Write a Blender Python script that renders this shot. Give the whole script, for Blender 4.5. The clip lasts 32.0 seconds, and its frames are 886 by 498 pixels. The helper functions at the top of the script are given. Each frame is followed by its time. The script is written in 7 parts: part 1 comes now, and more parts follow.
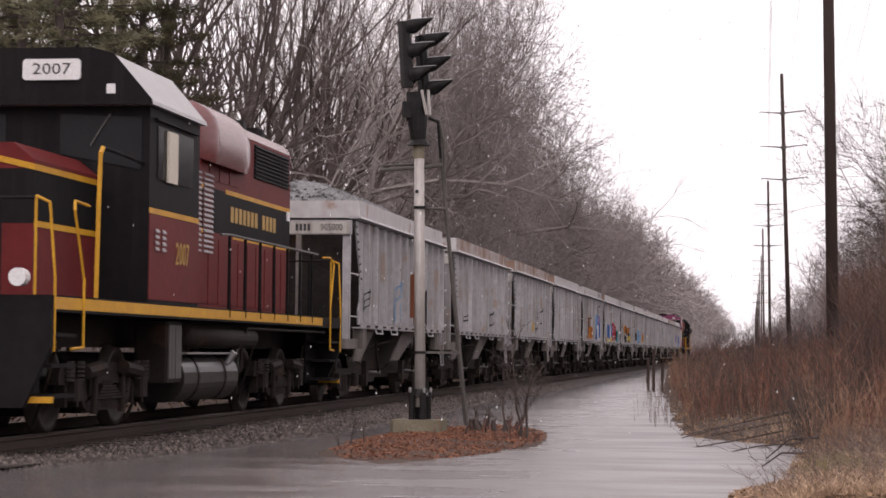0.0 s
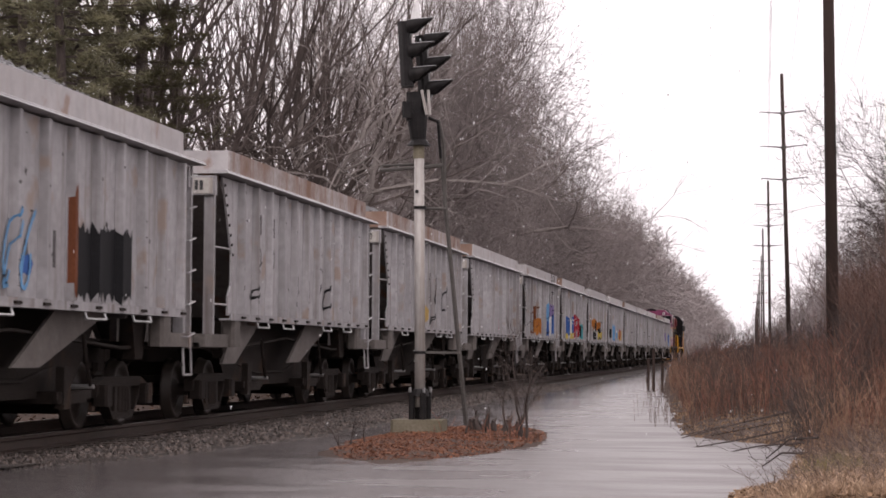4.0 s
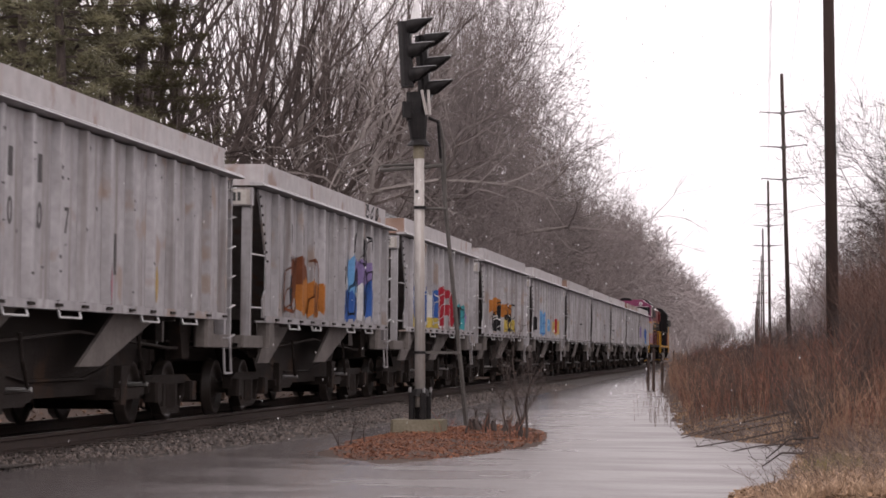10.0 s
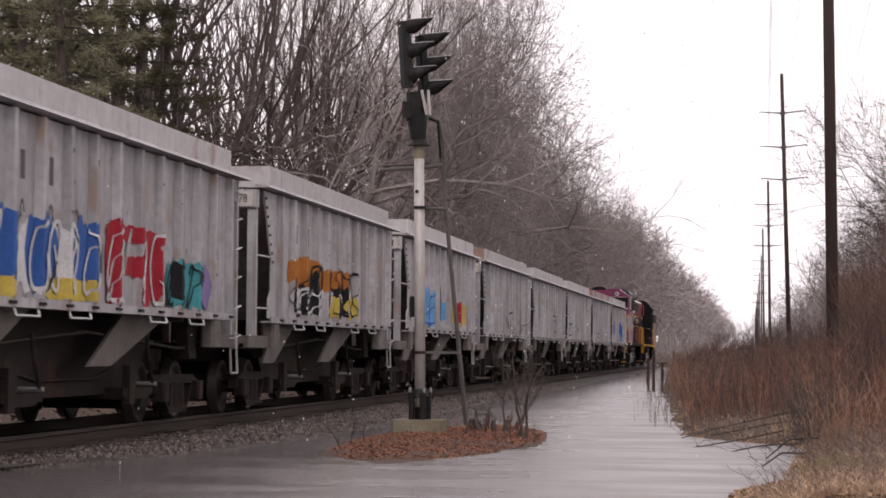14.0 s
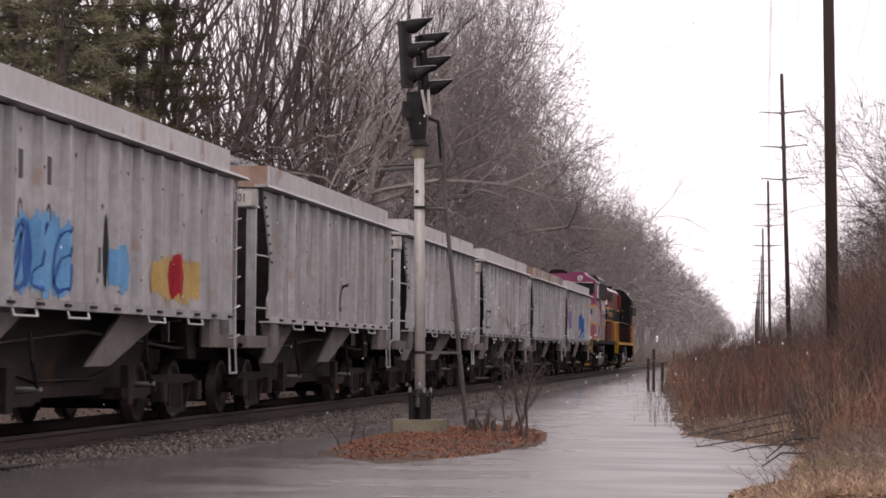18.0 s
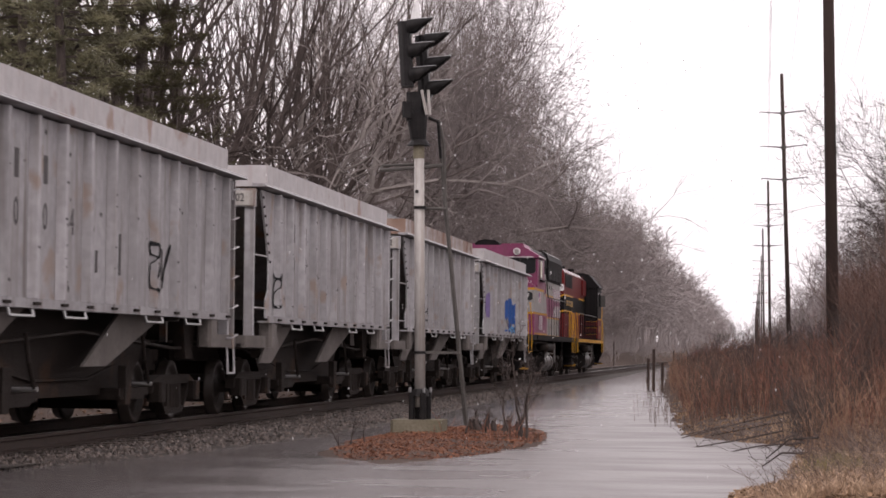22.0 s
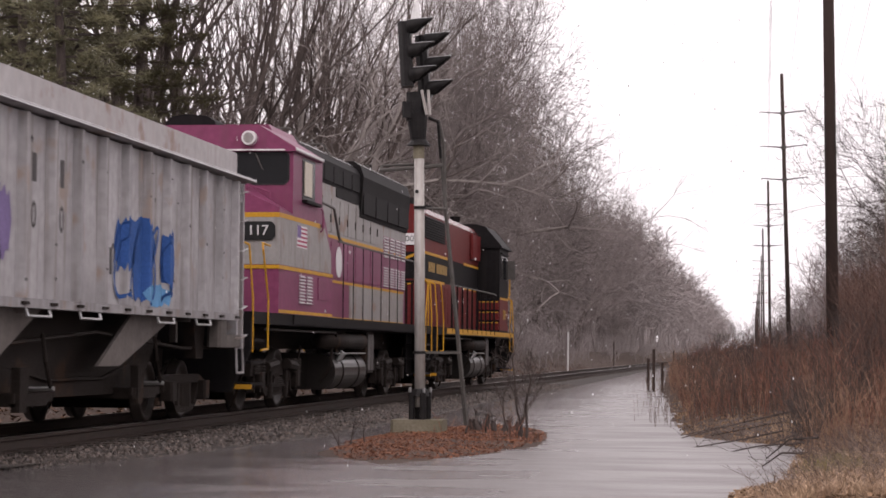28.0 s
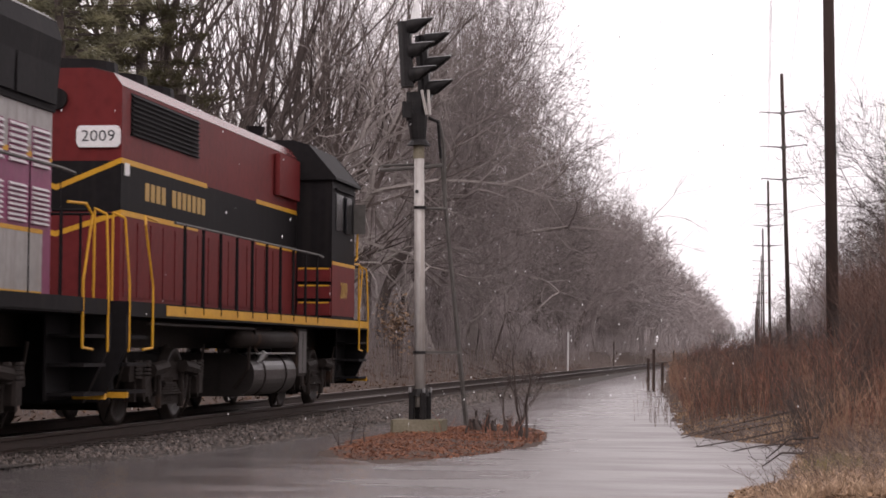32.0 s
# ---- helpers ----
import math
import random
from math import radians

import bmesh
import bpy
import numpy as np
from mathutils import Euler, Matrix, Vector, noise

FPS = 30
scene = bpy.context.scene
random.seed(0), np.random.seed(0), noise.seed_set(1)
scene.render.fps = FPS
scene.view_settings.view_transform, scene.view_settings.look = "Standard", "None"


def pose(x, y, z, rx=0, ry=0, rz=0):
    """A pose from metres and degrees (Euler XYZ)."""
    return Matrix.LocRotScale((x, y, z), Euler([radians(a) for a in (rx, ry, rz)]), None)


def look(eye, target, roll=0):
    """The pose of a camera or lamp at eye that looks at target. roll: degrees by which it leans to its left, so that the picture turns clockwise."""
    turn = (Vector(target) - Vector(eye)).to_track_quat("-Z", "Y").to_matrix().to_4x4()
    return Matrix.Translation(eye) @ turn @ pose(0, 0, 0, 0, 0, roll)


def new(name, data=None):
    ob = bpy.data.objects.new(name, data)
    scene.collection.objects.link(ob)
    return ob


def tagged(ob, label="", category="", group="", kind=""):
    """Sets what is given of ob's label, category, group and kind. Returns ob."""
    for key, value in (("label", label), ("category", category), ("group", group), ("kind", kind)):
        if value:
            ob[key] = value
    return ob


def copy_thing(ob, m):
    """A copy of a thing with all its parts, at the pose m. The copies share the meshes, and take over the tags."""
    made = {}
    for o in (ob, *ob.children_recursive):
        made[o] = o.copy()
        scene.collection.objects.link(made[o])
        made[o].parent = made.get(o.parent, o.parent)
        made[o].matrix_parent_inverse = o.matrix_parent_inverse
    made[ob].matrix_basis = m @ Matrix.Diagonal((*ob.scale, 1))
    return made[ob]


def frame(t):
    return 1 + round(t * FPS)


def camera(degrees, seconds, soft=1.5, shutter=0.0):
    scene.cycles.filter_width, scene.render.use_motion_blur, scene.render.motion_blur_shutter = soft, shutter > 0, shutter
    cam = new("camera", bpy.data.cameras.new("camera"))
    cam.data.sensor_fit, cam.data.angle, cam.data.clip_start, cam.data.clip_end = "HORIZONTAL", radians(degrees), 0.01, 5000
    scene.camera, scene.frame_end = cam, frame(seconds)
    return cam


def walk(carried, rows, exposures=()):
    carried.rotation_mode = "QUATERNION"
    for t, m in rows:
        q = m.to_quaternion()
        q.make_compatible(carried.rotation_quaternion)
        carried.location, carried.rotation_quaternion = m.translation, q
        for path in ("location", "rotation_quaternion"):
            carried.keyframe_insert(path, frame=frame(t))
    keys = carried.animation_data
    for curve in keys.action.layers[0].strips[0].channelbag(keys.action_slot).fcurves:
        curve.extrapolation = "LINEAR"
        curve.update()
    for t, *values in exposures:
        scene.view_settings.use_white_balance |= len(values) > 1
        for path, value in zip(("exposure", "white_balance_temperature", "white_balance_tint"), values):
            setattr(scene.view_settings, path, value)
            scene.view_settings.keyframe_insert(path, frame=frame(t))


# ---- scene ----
# x: to the right of the track's centre line, y: along the track, z: above the rail heads, in metres
cam = camera(22.73, 32.0, soft=1.65, shutter=0.3)
EYE = Vector((8.941, -18.927, 1.002))
TURN, TILT = radians(8.12), radians(2.633)
AHEAD = Vector((-math.sin(TURN) * math.cos(TILT), math.cos(TURN) * math.cos(TILT), math.sin(TILT)))
STAND = look(EYE, EYE + AHEAD * 50, 0.505)
walk(cam, [(0.0, STAND), (32.0, STAND)], [(0.0, 0.15, 6720, 20), (32.0, 0.15, 6720, 20)])


def run(t):
    """How far the train has gone along the track at t seconds."""
    return -(6.7956 * t + 0.7840 * (t - 16) ** 2 / 100 - 1.0112 * (t - 16) ** 3 / 1000)


# ---- light: an overcast, snowy day ----
world = bpy.data.worlds.new("overcast")
scene.world = world
world.use_nodes = True
wn = world.node_tree.nodes
wl_ = world.node_tree.links
sky = wn.new("ShaderNodeTexSky")
sky.sky_type, sky.sun_disc = "NISHITA", False
sky.sun_elevation, sky.sun_rotation = radians(42), radians(200)
sky.air_density, sky.dust_density, sky.ozone_density = 1.0, 6.0, 1.0
grey = wn.new("ShaderNodeHueSaturation")
grey.inputs["Saturation"].default_value = 0.12
cloud = wn.new("ShaderNodeMix")
cloud.data_type = "RGBA"
cloud.inputs[0].default_value = 0.75
cloud.inputs[7].default_value = (13.6, 13.3, 13.5, 1)
wl_.new(sky.outputs[0], grey.inputs["Color"])
wl_.new(grey.outputs[0], cloud.inputs[6])
wl_.new(cloud.outputs[2], wn["Background"].inputs[0])
wn["Background"].inputs[1].default_value = 0.1
sun = new("sun", bpy.data.lights.new("sun", "SUN"))
sun.data.energy, sun.data.angle, sun.data.color = 0.6, radians(25), (1, 0.97, 0.94)
sun.matrix_world = look((20, -30, 40), (0, 20, 0))


# ---- materials ----
def mat(name, col, col2=None, rough=0.7, metal=0.0, scale=3.0, bump=0.0, bscale=40.0, stretch=(1, 1, 1), contrast=0.5, spec=0.25, vary=0.0, trans=0.0, streak=None, rust=None, island=0.0):
    """A surface of two colours mixed by coarse and fine noise, with relief; streak: vertical runs of a third colour; rust: patches of a fourth."""
    m = bpy.data.materials.new(name)
    m.use_nodes = True
    n, l = m.node_tree.nodes, m.node_tree.links
    b = n["Principled BSDF"]
    b.inputs["Roughness"].default_value, b.inputs["Metallic"].default_value = rough, metal
    b.inputs["Specular IOR Level"].default_value = spec
    col2 = col2 or tuple(c * 0.72 for c in col)
    co = n.new("ShaderNodeTexCoord")
    mp = n.new("ShaderNodeMapping")
    mp.inputs["Scale"].default_value = stretch
    l.new(co.outputs["Object"], mp.inputs["Vector"])
    info = n.new("ShaderNodeObjectInfo")
    at = mp.outputs[0]
    if vary:
        add = n.new("ShaderNodeVectorMath")
        mul = n.new("ShaderNodeMath")
        mul.operation, mul.inputs[1].default_value = "MULTIPLY", 57.0
        l.new(info.outputs["Random"], mul.inputs[0])
        l.new(at, add.inputs[0])
        l.new(mul.outputs[0], add.inputs[1])
        at = add.outputs[0]

    def tex(sc, detail=4.0):
        t = n.new("ShaderNodeTexNoise")
        t.inputs["Scale"].default_value, t.inputs["Detail"].default_value = sc, detail
        l.new(at, t.inputs["Vector"])
        return t.outputs["Fac"]

    def ramp(src, lo, hi):
        r = n.new("ShaderNodeMapRange")
        r.inputs[1].default_value, r.inputs[2].default_value = lo, hi
        l.new(src, r.inputs[0])
        return r.outputs[0]

    def mix(f, a, c):
        x = n.new("ShaderNodeMix")
        x.data_type = "RGBA"
        for s, v in ((x.inputs[0], f), (x.inputs[6], a), (x.inputs[7], c)):
            if isinstance(v, tuple):
                s.default_value = (*v, 1)
            elif isinstance(v, float):
                s.default_value = v
            else:
                l.new(v, s)
        return x.outputs[2]

    coarse = ramp(tex(scale), 0.5 - contrast / 2, 0.5 + contrast / 2)
    fine = ramp(tex(scale * 9), 0.3, 0.75)
    out = mix(coarse, col, col2)
    out = mix(fine, out, mix(0.5, out, tuple(c * 0.6 for c in col2)))
    if streak:
        sm = n.new("ShaderNodeMapping")
        sm.inputs["Scale"].default_value = (7, 7, 0.35)
        l.new(at, sm.inputs["Vector"])
        t = n.new("ShaderNodeTexNoise")
        t.inputs["Scale"].default_value, t.inputs["Detail"].default_value = 1.0, 3.0
        l.new(sm.outputs[0], t.inputs["Vector"])
        out = mix(ramp(t.outputs["Fac"], 0.52, 0.78), out, streak)
    if rust:
        out = mix(ramp(tex(1.7, 8.0), 0.60, 0.68), out, rust)
    if vary:
        hsv = n.new("ShaderNodeHueSaturation")
        v = n.new("ShaderNodeMapRange")
        v.inputs[3].default_value, v.inputs[4].default_value = 1 - vary, 1 + vary
        l.new(info.outputs["Random"], v.inputs[0])
        l.new(v.outputs[0], hsv.inputs["Value"])
        l.new(out, hsv.inputs["Color"])
        out = hsv.outputs[0]
    if island:
        # loose pieces differ from one another
        geo = n.new("ShaderNodeNewGeometry")
        tone = n.new("ShaderNodeHueSaturation")
        v = n.new("ShaderNodeMapRange")
        v.inputs[3].default_value, v.inputs[4].default_value = 1 - island, 1 + 1.2 * island
        l.new(geo.outputs["Random Per Island"], v.inputs[0])
        l.new(v.outputs[0], tone.inputs["Value"])
        l.new(out, tone.inputs["Color"])
        out = tone.outputs[0]
    l.new(out, b.inputs["Base Color"])
    if bump:
        bm_ = n.new("ShaderNodeBump")
        bm_.inputs["Strength"].default_value, bm_.inputs["Distance"].default_value = bump, 0.02
        l.new(tex(bscale, 6.0), bm_.inputs["Height"])
        l.new(bm_.outputs[0], b.inputs["Normal"])
    if trans:
        b.inputs["Transmission Weight"].default_value = trans
    return m


M_PANEL = mat("grimy_cream_panel", (0.50, 0.475, 0.44), (0.36, 0.335, 0.31), 0.6, 0, 3, streak=(0.22, 0.19, 0.165))
M_GREY = mat("hopper_grey_paint", (0.41, 0.40, 0.412), (0.255, 0.244, 0.25), 0.5, 0, 0.9, 0.15, 25, vary=0.13, streak=(0.145, 0.122, 0.113), rust=(0.25, 0.20, 0.175))
M_EXT = mat("side_board_grey", (0.46, 0.445, 0.45), (0.39, 0.37, 0.37), 0.6, 0, 0.6, 0.15, 20, vary=0.1, streak=(0.33, 0.29, 0.28), rust=(0.27, 0.20, 0.17))
# rusty end steel, darker than the side paint with the end's shade mixed in
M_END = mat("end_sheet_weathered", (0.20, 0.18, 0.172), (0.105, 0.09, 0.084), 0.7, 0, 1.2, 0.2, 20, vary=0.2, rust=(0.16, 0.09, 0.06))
M_RUST = mat("rusted_steel", (0.16, 0.075, 0.045), (0.32, 0.24, 0.2), 0.85, 0, 3.0, 0.4, 40)
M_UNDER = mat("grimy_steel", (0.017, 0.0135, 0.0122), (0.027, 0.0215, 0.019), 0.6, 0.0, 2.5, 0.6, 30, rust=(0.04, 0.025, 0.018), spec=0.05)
M_WETTANK = mat("wet_grimy_tank", (0.018, 0.0155, 0.0145), (0.027, 0.023, 0.0215), 0.3, 0, 2.0, 0.2, 18, streak=(0.012, 0.010, 0.009), spec=0.16)
M_BOXGREY = mat("grimy_grey_locker", (0.10, 0.092, 0.09), (0.06, 0.054, 0.052), 0.5, 0, 2.0, 0.2, 18, streak=(0.03, 0.026, 0.024))
M_EXTRUST = mat("rusted_side_board", (0.40, 0.375, 0.37), (0.20, 0.115, 0.08), 0.75, 0, 1.1, 0.2, 20, streak=(0.22, 0.12, 0.08), rust=(0.15, 0.075, 0.05), contrast=0.3)
M_WHEEL = mat("wheel_steel", (0.034, 0.025, 0.021), (0.02, 0.0155, 0.0135), 0.5, 0.1, 4, 0.2, 30)
M_BRIGHT = mat("worn_bright_steel", (0.55, 0.55, 0.55), (0.4, 0.4, 0.4), 0.35, 0.8, 6, 0.1, 60)
M_STONE_LOAD = mat("crushed_stone", (0.10, 0.10, 0.10), (0.26, 0.26, 0.265), 0.65, 0, 22, 1.0, 30, contrast=0.3)
M_CHUTE = mat("dirty_grey_chute", (0.17, 0.152, 0.142), (0.085, 0.073, 0.067), 0.7, 0, 1.6, 0.2, 20, vary=0.15, streak=(0.10, 0.085, 0.075))
M_LRED = mat("engine_red_paint", (0.15, 0.025, 0.025), (0.11, 0.02, 0.02), 0.48, 0, 0.8, 0.1, 12, streak=(0.13, 0.02, 0.018), spec=0.06)
M_LBLACK = mat("engine_black_paint", (0.017, 0.0155, 0.0165), (0.012, 0.011, 0.0115), 0.5, 0, 1.0, 0.1, 14, streak=(0.02, 0.0175, 0.017), spec=0.025)
M_WETBLACK = mat("wet_black_roof_sheet", (0.03, 0.03, 0.031), (0.05, 0.05, 0.05), 0.22, 0, 2.0, 0.1, 20, spec=0.9)
M_WETRED = mat("wet_red_roof_sheet", (0.16, 0.04, 0.04), (0.12, 0.03, 0.03), 0.26, 0, 1.5, 0.1, 20, spec=0.7)
M_YELLOW = mat("safety_yellow_paint", (0.60, 0.32, 0.02), (0.46, 0.225, 0.018), 0.5, 0, 3, 0.1, 30)
M_GOLD = mat("gold_lettering", (0.42, 0.27, 0.07), (0.35, 0.2, 0.05), 0.5, 0, 6)
M_PURPLE = mat("engine_purple_paint", (0.24, 0.062, 0.13), (0.18, 0.046, 0.095), 0.35, 0, 0.9, 0.1, 12, streak=(0.17, 0.055, 0.095), spec=0.09)
M_LGREY = mat("engine_silver_grey_paint", (0.33, 0.315, 0.308), (0.255, 0.24, 0.23), 0.45, 0, 0.9, 0.1, 14, streak=(0.15, 0.125, 0.112), rust=(0.2, 0.13, 0.10))
M_WHITE = mat("white_paint", (0.75, 0.74, 0.74), (0.66, 0.65, 0.65), 0.45, 0, 4)
M_BOARDBLACK = mat("number_board_black", (0.012, 0.012, 0.013), (0.02, 0.02, 0.02), 0.4, 0, 4)
M_DIGIT = mat("number_dark_paint", (0.03, 0.03, 0.033), (0.05, 0.05, 0.05), 0.6, 0, 8)
M_FAINT = mat("stencil_dark_grey", (0.05, 0.047, 0.048), (0.09, 0.084, 0.084), 0.7, 0, 14)
M_GLASS = mat("cab_glass", (0.012, 0.013, 0.014), (0.018, 0.018, 0.02), 0.1, 0, 2, spec=0.08)
M_SHADE = mat("window_sunshade_beige", (0.62, 0.57, 0.48), (0.55, 0.5, 0.42), 0.6, 0, 3)
M_ROOFGREY = mat("cab_roof_grey", (0.34, 0.33, 0.33), (0.27, 0.26, 0.26), 0.35, 0, 1.5, spec=0.5)
M_LOUVRE = mat("louvre_aluminium", (0.33, 0.31, 0.31), (0.22, 0.205, 0.205), 0.45, 0.3, 5)
M_SLAT = mat("pale_louvre_slats", (0.58, 0.55, 0.56), (0.42, 0.39, 0.40), 0.5, 0, 5)
M_RAIL = mat("rail_steel_brown", (0.055, 0.036, 0.029), (0.035, 0.025, 0.021), 0.6, 0.3, 5, 0.2, 30)
M_RAILTOP = mat("rail_head_bright", (0.5, 0.48, 0.47), (0.4, 0.38, 0.37), 0.3, 0.9, 6)
M_TIE = mat("creosoted_timber", (0.07, 0.055, 0.047), (0.045, 0.036, 0.032), 0.85, 0, 2, 0.5, 20, stretch=(1, 6, 6), vary=0.25)
M_BALLAST = mat("ballast_bed", (0.06, 0.047, 0.040), (0.026, 0.021, 0.018), 0.7, 0, 12, 1.0, 26)
M_BSTONE = mat("ballast_stone", (0.155, 0.126, 0.112), (0.03, 0.024, 0.0205), 0.6, 0, 9, 0.4, 30, island=0.60)
M_SOIL = mat("leaf_litter_soil", (0.058, 0.041, 0.034), (0.10, 0.07, 0.055), 0.9, 0, 1.3, 1.0, 18)
M_LEAF = mat("dead_leaves_red_brown", (0.27, 0.105, 0.052), (0.14, 0.058, 0.035), 0.6, 0, 11, 0.2, 30, contrast=0.25, island=0.55)
M_LEAFTAN = mat("dead_leaves_tan", (0.33, 0.21, 0.125), (0.19, 0.118, 0.07), 0.75, 0, 9, contrast=0.25, island=0.45)
M_BARK = mat("grey_brown_bark", (0.105, 0.083, 0.076), (0.068, 0.053, 0.048), 0.9, 0, 3.5, 0.8, 22, stretch=(3, 3, 0.6), vary=0.18)
M_BARKPALE = mat("pale_lichen_bark", (0.36, 0.325, 0.305), (0.22, 0.192, 0.18), 0.9, 0, 3.5, 0.6, 22, vary=0.2)
# twig tone lifted above the near bark, with some snow haze painted in
M_TWIG = mat("bare_twigs", (0.28, 0.242, 0.233), (0.17, 0.144, 0.138), 0.9, 0, 0.35, vary=0.22)
M_LEAFDARK = mat("dead_leaves_dark", (0.15, 0.088, 0.055), (0.085, 0.052, 0.036), 0.85, 0, 1.5, contrast=0.3, island=0.40)
M_STRAW = mat("dry_straw_stalks", (0.35, 0.215, 0.14), (0.19, 0.11, 0.075), 0.75, 0, 3, contrast=0.3, island=0.40)
# bark of the deep and far woods, paled to put the distance haze into its colour
M_HAZEBARK = mat("twig_grey_brown", (0.36, 0.32, 0.315), (0.27, 0.235, 0.23), 0.9, 0, 0.5, vary=0.15)
M_NEEDLE = mat("pine_needles", (0.17, 0.155, 0.085), (0.095, 0.09, 0.052), 0.6, 0, 2.0, contrast=0.3)
M_STEM = mat("red_brown_stems", (0.27, 0.125, 0.085), (0.13, 0.06, 0.045), 0.8, 0, 1.2, contrast=0.3, island=0.45)
M_STEMDARK = mat("dark_red_brown_stems", (0.15, 0.085, 0.065), (0.075, 0.045, 0.036), 0.85, 0, 1.2, contrast=0.3, island=0.40)
M_STEMGREY = mat("grey_stems", (0.19, 0.137, 0.112), (0.11, 0.08, 0.067), 0.85, 0, 1.5, island=0.40)
M_GRASS = mat("dry_grass", (0.54, 0.385, 0.26), (0.31, 0.205, 0.14), 0.75, 0, 5, contrast=0.3, island=0.40)
M_GREEN = mat("sparse_green_grass", (0.16, 0.16, 0.065), (0.26, 0.2, 0.1), 0.7, 0, 2.2)
M_MAST = mat("aluminium_paint_mast", (0.50, 0.48, 0.46), (0.36, 0.335, 0.315), 0.45, 0.15, 1.6, 0.1, 30, stretch=(2, 2, 0.5), streak=(0.27, 0.225, 0.19))
M_SIGNAL = mat("signal_black_weathered", (0.0095, 0.009, 0.0095), (0.024, 0.022, 0.022), 0.4, 0, 7, 0.2, 30, spec=0.1, streak=(0.04, 0.038, 0.037))
M_HOODEDGE = mat("snow_dusted_edge", (0.6, 0.6, 0.6), (0.45, 0.45, 0.45), 0.7, 0, 10)
M_GALV = mat("old_galvanised_steel", (0.125, 0.116, 0.108), (0.075, 0.069, 0.064), 0.6, 0.2, 6)
M_CONCRETE = mat("mossy_concrete", (0.24, 0.21, 0.16), (0.14, 0.125, 0.08), 0.9, 0, 3, 0.5, 25)
M_POLE = mat("utility_pole_timber", (0.06, 0.04, 0.034), (0.04, 0.027, 0.023), 0.85, 0, 1.5, 0.5, 20, stretch=(6, 6, 0.3))
M_WIRE = mat("wire_grey", (0.55, 0.55, 0.55), (0.45, 0.45, 0.45), 0.6, 0.4, 1)
M_SNOW = mat("snowflake_white", (0.85, 0.85, 0.86), (0.8, 0.8, 0.8), 0.9, 0, 1)


def water_material():
    m = bpy.data.materials.new("flood_water")
    m.use_nodes = True
    n, l = m.node_tree.nodes, m.node_tree.links
    b = n["Principled BSDF"]
    b.inputs["Base Color"].default_value = (0.155, 0.14, 0.138, 1)
    b.inputs["Roughness"].default_value = 0.24
    b.inputs["IOR"].default_value = 1.33
    co = n.new("ShaderNodeTexCoord")
    hts = []
    for sc, st, k in ((1.0, (1.2, 0.8, 1), 1.0), (6.0, (1.0, 1.0, 1), 0.6), (22.0, (1, 0.8, 1), 0.1)):
        mp = n.new("ShaderNodeMapping")
        mp.inputs["Scale"].default_value = st
        l.new(co.outputs["Object"], mp.inputs[0])
        t = n.new("ShaderNodeTexNoise")
        t.inputs["Scale"].default_value, t.inputs["Detail"].default_value = sc, 3
        l.new(mp.outputs[0], t.inputs["Vector"])
        hts.append((t.outputs["Fac"], k))
    total = None
    for o, k in hts:
        mm = n.new("ShaderNodeMath")
        mm.operation, mm.inputs[1].default_value = "MULTIPLY", k
        l.new(o, mm.inputs[0])
        if total is None:
            total = mm.outputs[0]
        else:
            ad = n.new("ShaderNodeMath")
            l.new(total, ad.inputs[0])
            l.new(mm.outputs[0], ad.inputs[1])
            total = ad.outputs[0]
    # calmer and wind-ruffled patches
    pm = n.new("ShaderNodeMapping")
    pm.inputs["Scale"].default_value = (0.35, 1.1, 1)
    l.new(co.outputs["Object"], pm.inputs[0])
    pn = n.new("ShaderNodeTexNoise")
    pn.inputs["Scale"].default_value, pn.inputs["Detail"].default_value = 1.0, 4
    l.new(pm.outputs[0], pn.inputs["Vector"])
    pr = n.new("ShaderNodeMapRange")
    pr.inputs[1].default_value, pr.inputs[2].default_value = 0.42, 0.6
    pr.inputs[3].default_value, pr.inputs[4].default_value = 0.05, 0.16
    l.new(pn.outputs["Fac"], pr.inputs[0])
    # sheltered beside the ballast, ruffled by the wind in the open
    sx = n.new("ShaderNodeSeparateXYZ")
    l.new(co.outputs["Object"], sx.inputs[0])
    wr = n.new("ShaderNodeMapRange")
    wr.inputs[1].default_value, wr.inputs[2].default_value = 3.2, 7.5
    wr.inputs[3].default_value, wr.inputs[4].default_value = 0.0, 0.27
    l.new(sx.outputs[0], wr.inputs[0])
    rs = n.new("ShaderNodeMath")
    l.new(pr.outputs[0], rs.inputs[0])
    l.new(wr.outputs[0], rs.inputs[1])
    l.new(rs.outputs[0], b.inputs["Roughness"])
    bp = n.new("ShaderNodeBump")
    bp.inputs["Strength"].default_value, bp.inputs["Distance"].default_value = 0.42, 0.06
    l.new(total, bp.inputs["Height"])
    l.new(bp.outputs[0], b.inputs["Normal"])
    return m


M_WATER = water_material()


